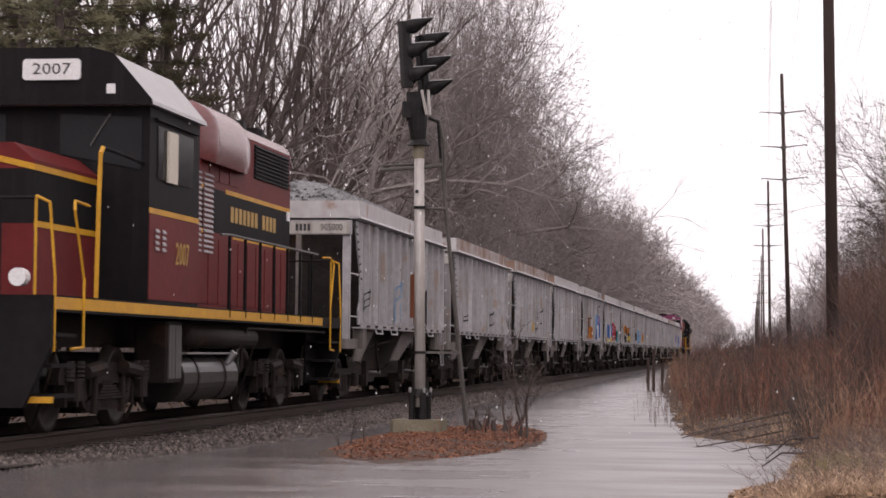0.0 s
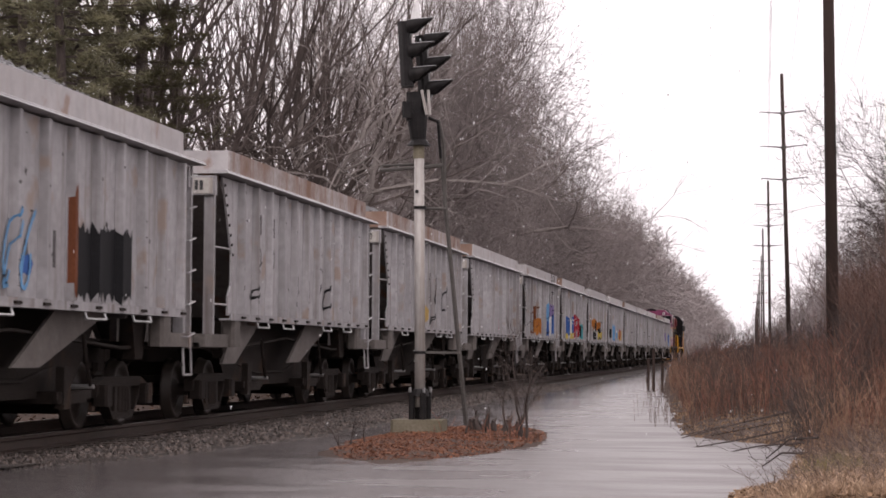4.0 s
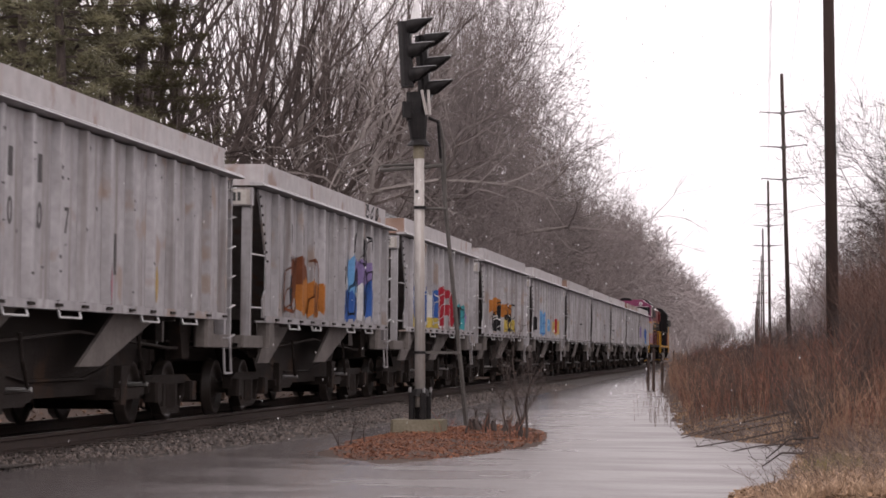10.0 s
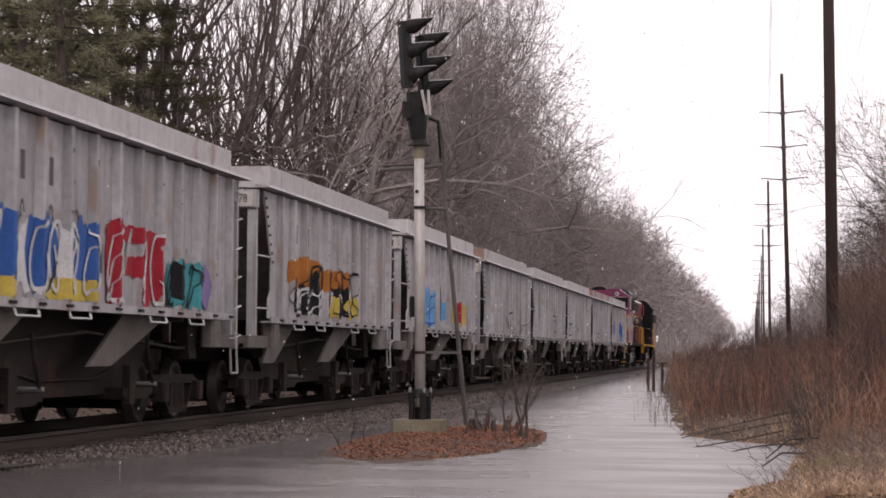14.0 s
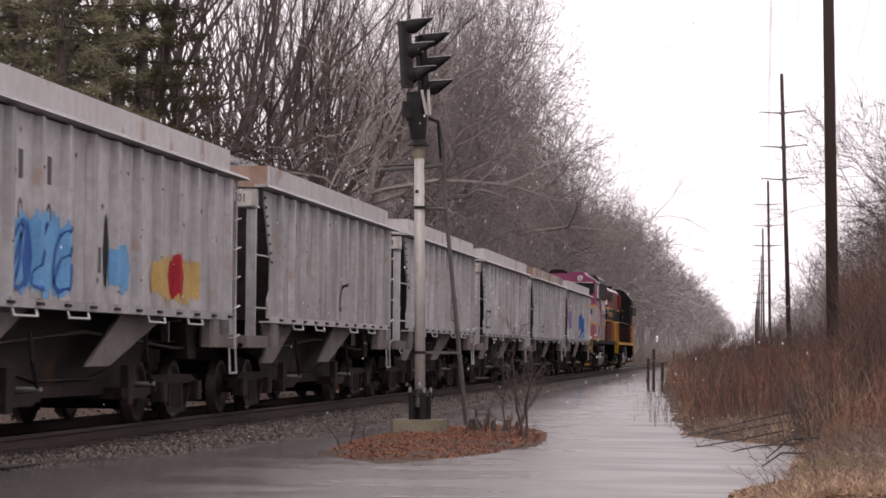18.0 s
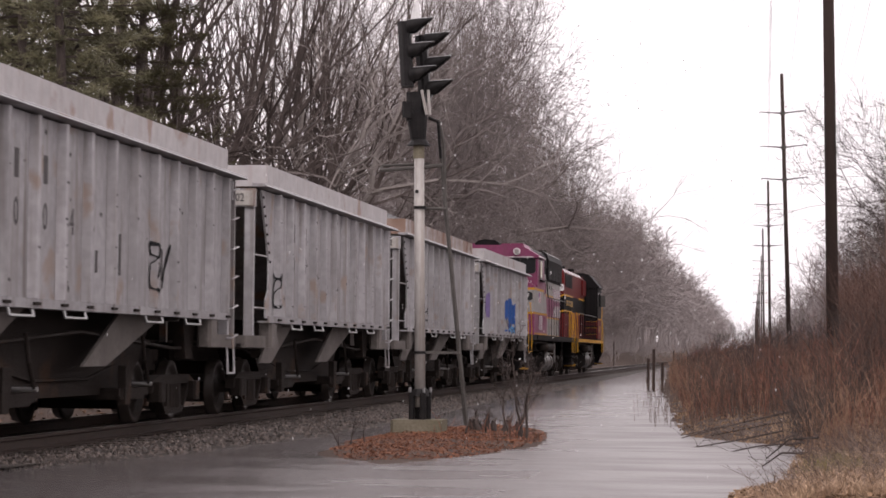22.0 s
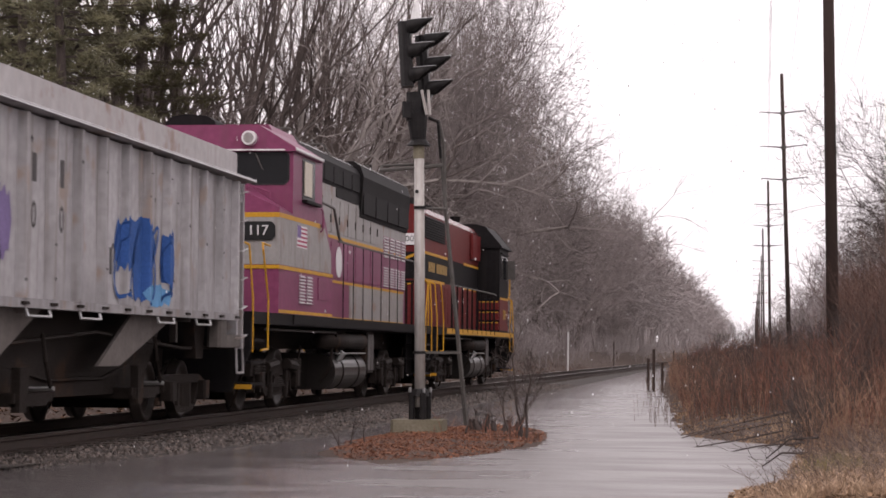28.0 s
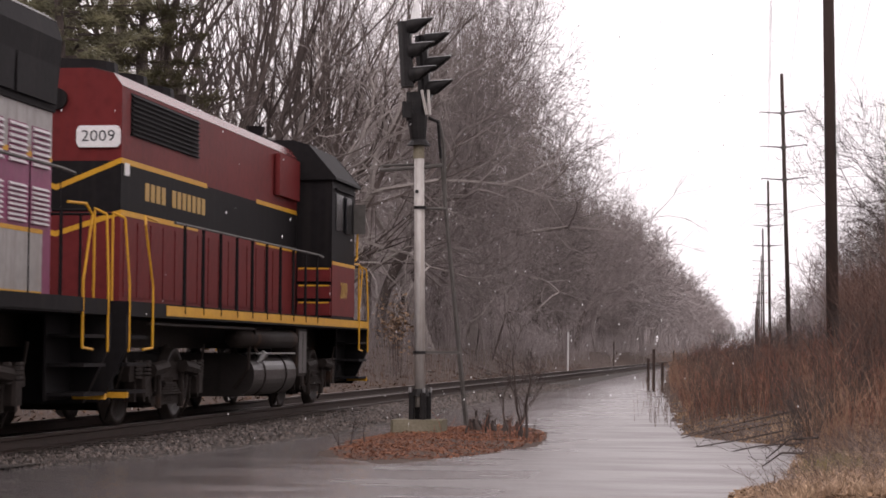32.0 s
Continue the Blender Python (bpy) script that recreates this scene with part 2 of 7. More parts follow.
# ---- mesh helpers ----
class Geo:
    """Vertices and faces gathered in plain lists."""

    def __init__(self):
        self.v, self.f = [], []

    def add(self, v, f):
        k = len(self.v)
        self.v.extend(v)
        self.f.extend(tuple(i + k for i in q) for q in f)
        return self

    def box(self, x0, x1, y0, y1, z0, z1):
        return self.add([(x0, y0, z0), (x1, y0, z0), (x1, y1, z0), (x0, y1, z0), (x0, y0, z1), (x1, y0, z1), (x1, y1, z1), (x0, y1, z1)],
                        [(3, 2, 1, 0), (4, 5, 6, 7), (0, 1, 5, 4), (1, 2, 6, 5), (2, 3, 7, 6), (3, 0, 4, 7)])

    def cbox(self, x0, x1, y0, y1, z0, z1, c=0.02):
        """A box whose upright edges are chamfered."""
        p = [(x0 + c, y0), (x1 - c, y0), (x1, y0 + c), (x1, y1 - c), (x1 - c, y1), (x0 + c, y1), (x0, y1 - c), (x0, y0 + c)]
        return self.prism([(a, b) for a, b in p], "z", z0, z1)

    def prism(self, prof, axis, a, b):
        """A closed outline pushed along an axis. prof holds the other two coordinates, in the order x, y, z without the axis."""
        n = len(prof)

        def at(p, t):
            return (t, *p) if axis == "x" else (p[0], t, p[1]) if axis == "y" else (*p, t)
        v = [at(p, a) for p in prof] + [at(p, b) for p in prof]
        f = [tuple(range(n))[::-1], tuple(range(n, 2 * n))] + [(i, (i + 1) % n, n + (i + 1) % n, n + i) for i in range(n)]
        area = sum(prof[i][0] * prof[(i + 1) % n][1] - prof[(i + 1) % n][0] * prof[i][1] for i in range(n))
        if (area > 0) == (axis == "y") != (b < a):
            f = [q[::-1] for q in f]
        return self.add(v, f)

    def tube(self, p0, p1, r0, r1=None, n=8, caps=True):
        r1 = r0 if r1 is None else r1
        p0, p1 = Vector(p0), Vector(p1)
        d = (p1 - p0).normalized()
        u = d.orthogonal().normalized()
        w = d.cross(u)
        v = []
        for p, r in ((p0, r0), (p1, r1)):
            for i in range(n):
                a = 2 * math.pi * i / n
                v.append(tuple(p + (u * math.cos(a) + w * math.sin(a)) * r))
        f = [(i, (i + 1) % n, n + (i + 1) % n, n + i) for i in range(n)]
        if caps:
            f += [tuple(range(n))[::-1], tuple(range(n, 2 * n))]
        return self.add(v, f)

    def path(self, pts, r, n=6):
        for a, b in zip(pts, pts[1:]):
            self.tube(a, b, r, r, n)
        return self


def part(name, g, material, parent=None, label="", smooth=False):
    me = bpy.data.meshes.new(name)
    me.from_pydata(g.v, [], g.f)
    me.materials.append(material)
    if smooth:
        me.polygons.foreach_set("use_smooth", [True] * len(me.polygons))
    me.update()
    ob = new(name, me)
    if parent is not None:
        ob.parent = parent
    if label:
        tagged(ob, label)
    return ob


def again(ob, m, parent=None):
    """One more piece on the same mesh."""
    o = new(ob.name.split(".")[0], ob.data)
    o.parent = parent if parent is not None else ob.parent
    o.matrix_basis = m
    return o


def thing(name, label, category, group="", kind=""):
    return tagged(new(name), label, category, group, kind)


def letters(name, text, size, m, material, parent, thick=0.004, wide=1.0):
    """Raised characters, centred, standing in the x, z plane of m before they are turned."""
    c = bpy.data.curves.new(name, "FONT")
    c.body, c.size, c.align_x, c.align_y, c.extrude, c.resolution_u = text, size, "CENTER", "CENTER", thick, 2
    o = bpy.data.objects.new(name, c)
    me = bpy.data.meshes.new_from_object(o)
    bpy.data.objects.remove(o)
    me.transform(m @ Matrix.Diagonal((wide, 1, 1, 1)))
    me.materials.clear()
    me.materials.append(material)
    # each character a piece of its own
    root = list(range(len(me.vertices)))

    def top(i):
        while root[i] != i:
            root[i] = root[root[i]]
            i = root[i]
        return i
    for p in me.polygons:
        a = top(p.vertices[0])
        for i in p.vertices:
            root[top(i)] = a
    pieces = {}
    for p in me.polygons:
        pieces.setdefault(top(p.vertices[0]), []).append(tuple(p.vertices))
    for faces in pieces.values():
        g = Geo()
        at = {}
        for q in faces:
            for i in q:
                if i not in at:
                    at[i] = len(g.v)
                    g.v.append(tuple(me.vertices[i].co))
        g.f = [tuple(at[i] for i in q) for q in faces]
        part(name, g, material, parent)
    bpy.data.meshes.remove(me)


# faces of things that writing stands on: towards +x (read along +y), towards -x, towards -y, towards +y
def on_right(x, y, z):
    return Matrix.Translation((x, y, z)) @ Euler((radians(90), 0, radians(90))).to_matrix().to_4x4()


def on_left(x, y, z):
    return Matrix.Translation((x, y, z)) @ Euler((radians(90), 0, radians(-90))).to_matrix().to_4x4()


def on_front(x, y, z):
    return Matrix.Translation((x, y, z)) @ Euler((radians(90), 0, 0)).to_matrix().to_4x4()


def on_back(x, y, z):
    return Matrix.Translation((x, y, z)) @ Euler((radians(90), 0, radians(180))).to_matrix().to_4x4()


def lerp(table, t):
    if t <= table[0][0]:
        return table[0][1]
    for (a, p), (b, q) in zip(table, table[1:]):
        if t <= b:
            return p + (q - p) * (t - a) / (b - a)
    return table[-1][1]


def wave(x, y, s=1.0, seed=0.0):
    return noise.noise((x * s, y * s, seed))


# ---- ground, water, track ----
WATER = -0.22
SHORE_L = ((-8, 1.3), (2, 1.5), (4.7, 2.2), (7.3, 2.55), (13.4, 3.0), (33, 2.7), (51, 2.8), (87, 2.4), (124, 2.0), (300, 2.0))
SHORE_R = ((-6, 8.6), (0.5, 8.7), (1.2, 8.95), (2.4, 9.2), (8.9, 9.42), (10.6, 9.32), (11.8, 8.5), (13.6, 7.84), (22.5, 7.4), (53, 5.9), (112, 3.6), (200, 3.0), (300, 3.0))


def height(x, y):
    lo, hi = lerp(SHORE_L, y), lerp(SHORE_R, y)
    hi += 0.25 * wave(x, y, 0.7, 3)
    if x < -2.6:
        d = -2.6 - x
        z = -0.45 + 1.45 * min(1, max(0, (d - 0.8) / 4.2)) ** 1.2 + 0.045 * max(0, d - 5) + 0.13 * max(0, d - 24) + 0.22 * wave(x, y, 0.35, 9) * min(1, d / 3)
        return min(z, 7.5 + 0.3 * wave(x, y, 0.1, 5))
    if x < lo:
        return -0.45
    if x > hi:
        d = x - hi
        low = 0.3 + 0.7 * min(1, max(0, (y - 6) / 8))
        return WATER - 0.01 + low * (0.16 * min(1, d / 0.7) + 0.06 * min(6, d)) + 0.06 * wave(x, y, 1.1, 7) * min(1, d)
    dip = min(1, (x - lo) / 0.8, (hi - x) / 0.35)
    z = -0.26 - 0.25 * dip
    e = ((x - 4.85) / 1.2) ** 2 + ((y - 10.4) / 5.4) ** 2 + 0.45 * wave(x, y, 1.1, 6)
    if e < 1.6:
        z = max(z, WATER + 0.11 * (1 - e) + 0.02 * wave(x, y, 2.3, 2))
    return z


def spaced(marks):
    out = []
    for (a, step), (b, _) in zip(marks, marks[1:]):
        k = max(1, round((b - a) / step))
        out += [a + (b - a) * i / k for i in range(k)]
    return out + [marks[-1][0]]


def build_ground():
    xs = spaced([(-1500, 400), (-300, 60), (-60, 6), (-18, 1.0), (-9, 0.5), (-2, 1.0), (1.2, 0.22), (10.5, 0.5), (16, 2), (40, 20), (100, 100), (400, 500), (1500, 1)])
    ys = spaced([(-600, 150), (-60, 15), (-20, 2.5), (-4, 0.3), (18, 0.8), (60, 4), (140, 15), (400, 100), (1000, 500), (3000, 1)])
    v = [(x, y, height(x, y) if abs(x) < 300 else 7.0 if x < 0 else 2.0) for y in ys for x in xs]
    w = len(xs)
    f = [(j * w + i, j * w + i + 1, (j + 1) * w + i + 1, (j + 1) * w + i) for j in range(len(ys) - 1) for i in range(w - 1)]
    g = Geo()
    g.v, g.f = v, f
    tagged(part("ground", g, M_SOIL, smooth=True), "brown leaf-littered ground beside the flooded track", "ground", kind="structure")
    g = Geo().add([(0.2, -30, WATER), (40, -30, WATER), (40, 400, WATER), (0.2, 400, WATER)], [(0, 1, 2, 3)])
    tagged(part("water", g, M_WATER), "rippled brown flood water covering the access road", "water", kind="structure")


def build_track():
    track = thing("railway_track", "single railway track on grey crushed stone ballast", "railway track", kind="structure")
    rng = random.Random(4)
    # ballast shoulder, following the water's edge
    ys = spaced([(-30, 2), (-6, 0.4), (40, 2), (150, 10), (420, 1)])
    rows = []
    for y in ys:
        toe = lerp(SHORE_L, y) + 0.35
        prof = [(-3.4, -0.62), (-2.3, -0.3), (-1.6, -0.2), (-0.6, -0.2), (0.6, -0.2), (1.25, -0.19), (0.45 * toe + 0.75, -0.195), (toe - 0.4, -0.215), (toe, -0.30), (toe + 0.3, -0.6)]
        rows.append([(x + 0.05 * wave(x, y, 3, 1), y, z + 0.02 * wave(x, y, 4, 8)) for x, z in prof])
    g = Geo()
    w = len(rows[0])
    g.v = [p for r in rows for p in r]
    g.f = [(j * w + i, j * w + i + 1, (j + 1) * w + i + 1, (j + 1) * w + i) for j in range(len(rows) - 1) for i in range(w - 1)]
    part("ballast", g, M_BALLAST, track, "grey crushed stone ballast", True)
    head = [(-0.036, -0.035), (-0.036, -0.004), (-0.03, 0), (0.03, 0), (0.036, -0.004), (0.036, -0.035), (0.009, -0.05), (0.009, -0.14), (0.07, -0.155), (0.07, -0.172), (-0.07, -0.172), (-0.07, -0.155), (-0.009, -0.14), (-0.009, -0.05)]
    for x in (-0.753, 0.753):
        g = Geo().prism([(a + x, z) for a, z in head], "y", -40, 420)
        r = part("rail", g, M_RAIL, track, "brown steel rail with a worn bright head")
        part("rail_head", Geo().box(x - 0.026, x + 0.026, -40, 420, 0.0, 0.0025), M_RAILTOP, r)
    tie = part("sleeper", Geo().cbox(-1.3, 1.3, -0.11, 0.11, -0.36, -0.175, 0.015), M_TIE, track)
    tie.matrix_basis = pose(0, -6, 0)
    for i in range(1, 150):
        again(tie, pose(rng.uniform(-0.03, 0.03), -6 + 0.52 * i, rng.uniform(-0.006, 0.004), 0, 0, rng.uniform(-0.7, 0.7)), track)
    g = Geo()
    for i in range(150, 700):
        y = -6 + 0.52 * i
        g.box(-1.3, 1.3, y - 0.11, y + 0.11, -0.36, -0.177)
    tagged(part("far_sleepers", g, M_TIE, track), kind="stuff")
    # loose stones
    g = Geo()
    for i in range(12000):
        y = -2 + 62 * rng.random() ** 1.7
        toe = lerp(SHORE_L, y) + 0.25
        x = rng.uniform(-2.0, toe) if rng.random() < 0.2 else rng.uniform(0.85, toe)
        z = -0.2 if x < toe - 0.6 else -0.2 - 0.07 * (x - toe + 0.6) / 0.6
        s = rng.uniform(0.022, 0.055)
        a = rng.random() * 6.28
        pts = []
        for k in range(4):
            q = a + k * 1.57 + rng.uniform(-0.4, 0.4)
            pts.append((x + s * math.cos(q), y + s * math.sin(q), z + rng.uniform(-0.2, 0.4) * s))
        pts.append((x + rng.uniform(-0.4, 0.4) * s, y, z + s * rng.uniform(0.6, 1.1)))
        g.add(pts, [(0, 1, 4), (1, 2, 4), (2, 3, 4), (3, 0, 4)])
    tagged(part("ballast_stones", g, M_BSTONE, track), kind="stuff")


build_ground()
build_track()


# ---- the train: shared running gear ----
def lathe_x(g, prof, n=20):
    """A body of revolution round the x axis; prof: (x, r) pairs."""
    k = len(prof)
    v = [(x, r * math.cos(2 * math.pi * i / n), r * math.sin(2 * math.pi * i / n)) for i in range(n) for x, r in prof]
    f = [(i * k + j, i * k + j + 1, ((i + 1) % n) * k + j + 1, ((i + 1) % n) * k + j) for i in range(n) for j in range(k - 1)]
    return g.add(v, f)


def wheelset_geo(r):
    g = Geo()
    for s in (-1, 1):
        lathe_x(g, [(s * a, b) for a, b in ((0.66, 0.02), (0.66, r * 0.3), (0.69, r * 0.42), (0.695, r * 0.78), (0.68, r * 0.84), (0.68, r + 0.03), (0.71, r + 0.028), (0.72, r), (0.815, r - 0.006), (0.82, r * 0.84), (0.77, r * 0.76), (0.755, r * 0.4), (0.82, r * 0.3), (0.83, 0.09), (1.05, 0.085), (1.05, 0.01))])
    g.tube((-0.7, 0, 0), (0.7, 0, 0), 0.09, n=10)
    for s in (-1, 1):
        for a in range(3):
            q = a * 2.094
            g.tube((s * 1.05, 0.045 * math.cos(q), 0.045 * math.sin(q)), (s * 1.075, 0.045 * math.cos(q), 0.045 * math.sin(q)), 0.014, n=6)
    return g


def bogie(parent, y, base, r, big=False):
    """A two-axle truck: side frames, bolster, springs, brake shoes and two wheelsets that turn."""
    t = part("truck", Geo().box(-0.95, 0.95, y - 0.18, y + 0.18, r - 0.12, r + 0.18), M_UNDER, parent, "grimy cast steel truck")
    h = base / 2
    for s in (-1, 1):
        x0, x1 = min(s * 0.97, s * 1.1), max(s * 0.97, s * 1.1)
        g = Geo()

        def member(*pts):
            g.prism([(y + u, r + v) for u, v in pts], "x", x0, x1)
        if big:
            # a deep cast frame: pedestals at the axles, a dropped middle, hangers and leaf springs
            member((-h - 0.5, 0.16), (-h - 0.42, 0.3), (h + 0.42, 0.3), (h + 0.5, 0.16), (h + 0.5, 0.06), (-h - 0.5, 0.06))
            for a in (-1, 1):
                for u in (a * h - 0.26, a * h + 0.18):
                    member((u, 0.06), (u + 0.08, 0.06), (u + 0.08, -0.2), (u, -0.2))
                member((a * h - a * 0.28, 0.06), (a * (h - 0.3) - a * 0.35, 0.06), (a * (h - 0.55), -0.22), (a * (h - 0.45), -0.22))
            member((-h + 0.5, -0.14), (h - 0.5, -0.14), (h - 0.55, -0.26), (-h + 0.55, -0.26))
            for k in range(5):
                u = 0.52 - 0.06 * k
                part("leaf_spring", Geo().box(min(s * 1.0, s * 1.14), max(s * 1.0, s * 1.14), y - u, y + u, r - 0.125 + 0.034 * k, r - 0.1 + 0.034 * k), M_UNDER, t)
            for a in (-1, 1):
                part("swing_hanger", Geo().cbox(min(s * 1.08, s * 1.16), max(s * 1.08, s * 1.16), y + a * 0.58 - 0.05, y + a * 0.58 + 0.05, r - 0.3, r + 0.24, 0.02), M_UNDER, t)
                part("sand_pipe", Geo().path([(s * 1.1, y + a * (h + 0.55), r + 0.55), (s * 1.0, y + a * (h + 0.62), r + 0.1), (s * 0.8, y + a * (h + 0.5), 0.08)], 0.022, 5), M_UNDER, t)
                part("brake_lever", Geo().path([(s * 1.14, y + a * (h - 0.55), r + 0.22), (s * 1.12, y + a * (h - 0.62), r - 0.05), (s * 0.9, y + a * (h - 0.6), r - 0.22)], 0.035, 6), M_UNDER, t)
                for u in (-0.2, 0.2):
                    coil = Geo()
                    for k in range(5):
                        z = r + 0.1 + 0.05 * k
                        coil.tube((s * 1.12, y + a * h + u, z), (s * 1.12, y + a * h + u, z + 0.03), 0.07, 0.07, 8)
                    part("coil_spring", coil, M_WHEEL, t)
        else:
            # a three-piece freight truck with openings beside the springs
            member((-h - 0.24, -0.02), (-h - 0.2, 0.13), (-h + 0.12, 0.22), (h - 0.12, 0.22), (h + 0.2, 0.13), (h + 0.24, -0.02), (h - 0.1, 0.1), (-h + 0.1, 0.1))
            member((-0.42, -0.3), (-0.5, -0.2), (0.5, -0.2), (0.42, -0.3))
            for a in (-1, 1):
                member((a * (h - 0.14), 0.12), (a * (h - 0.16), -0.04), (a * 0.42, -0.3), (a * 0.5, -0.18))
                member((a * 0.26, -0.2), (a * 0.36, -0.2), (a * 0.34, 0.12), (a * 0.24, 0.12))
            part("brake_lever", Geo().path([(s * 0.62, y - 0.25, r + 0.3), (s * 0.62, y - 0.42, r - 0.05), (s * 0.62, y + 0.42, r - 0.12)], 0.025, 5), M_UNDER, t)
        part("side_frame", g, M_UNDER, t)
        for q in (-0.14, 0, 0.14):
            part("spring", Geo().tube((s * 1.06, y + q, r - 0.22), (s * 1.06, y + q, r + 0.1), 0.065, n=8), M_UNDER, t)
        for a in (-1, 1):
            part("axle_box", Geo().cbox(min(s * 1.0, s * 1.2), max(s * 1.0, s * 1.2), y + a * h - 0.13, y + a * h + 0.13, r - 0.13, r + 0.13, 0.03), M_UNDER, t)
            if big:
                part("brake_cylinder", Geo().tube((s * 1.17, y + a * 0.45, r + 0.25), (s * 1.17, y + a * (h - 0.25), r + 0.2), 0.09, n=8), M_UNDER, t)
            part("brake_shoe", Geo().cbox(min(s * 0.7, s * 0.85), max(s * 0.7, s * 0.85), y + a * (h - r - 0.07) - 0.04, y + a * (h - r - 0.07) + 0.04, r - 0.2, r + 0.12, 0.01), M_RUST, t)
    for a in (-1, 1):
        part("traction_motor" if big else "brake_beam", Geo().cbox(-0.62, 0.62, y + a * h * 0.55 - (0.3 if big else 0.12), y + a * h * 0.55 + (0.3 if big else 0.12), 0.18, 0.75 if big else 0.5, 0.05), M_UNDER, t)
        w = part("wheelset", wheelset_geo(r), M_WHEEL, t, "steel wheelset", True)
        w.location = (0, y + a * h, r)
        w["spin"] = r
    return t


def coupler(parent, y, s):
    g = Geo()
    g.box(-0.09, 0.09, min(y, y + s * 0.55), max(y, y + s * 0.55), 0.72, 0.92)
    g.cbox(-0.16, 0.16, min(y + s * 0.1, y - s * 0.25), max(y + s * 0.1, y - s * 0.25), 0.68, 0.98, 0.05)
    g.path([(0.35, y + s * 0.3, 0.8), (0.33, y - s * 0.05, 0.55), (0.25, y - s * 0.25, 0.5)], 0.025, 6)
    return part("coupler", g, M_UNDER, parent, "knuckle coupler with air hose")


# ---- hopper cars ----
def heap_geo(rng, y0, y1, z, top, wid):
    """Crushed stone heaped along the car: a lumpy surface with loose stones on it."""
    g = Geo()
    nx, ny = 9, 40
    for j in range(ny):
        for i in range(nx):
            u, w = i / (nx - 1) * 2 - 1, j / (ny - 1)
            end = min(1, w * 7, (1 - w) * 7)
            h = (1 - abs(u) ** 1.6) * end
            g.v.append((u * wid, y0 + w * (y1 - y0), z + (top - z) * h + rng.uniform(-0.03, 0.03)))
    g.f += [(j * nx + i, j * nx + i + 1, (j + 1) * nx + i + 1, (j + 1) * nx + i) for j in range(ny - 1) for i in range(nx - 1)]
    for k in range(900):
        u, w = rng.uniform(-0.97, 0.97), rng.random()
        w = w ** 2.2 * 0.5 if rng.random() < 0.5 else w
        end = min(1, w * 7, (1 - w) * 7)
        x, y, h = u * wid, y0 + w * (y1 - y0), z + (top - z) * (1 - abs(u) ** 1.6) * end
        s = rng.uniform(0.03, 0.065)
        g.add([(x - s, y, h), (x, y - s, h + 0.3 * s), (x + s, y, h), (x, y + s, h + 0.2 * s), (x + 0.3 * s, y - 0.2 * s, h + s)], [(0, 1, 4), (1, 2, 4), (2, 3, 4), (3, 0, 4)])
    return g


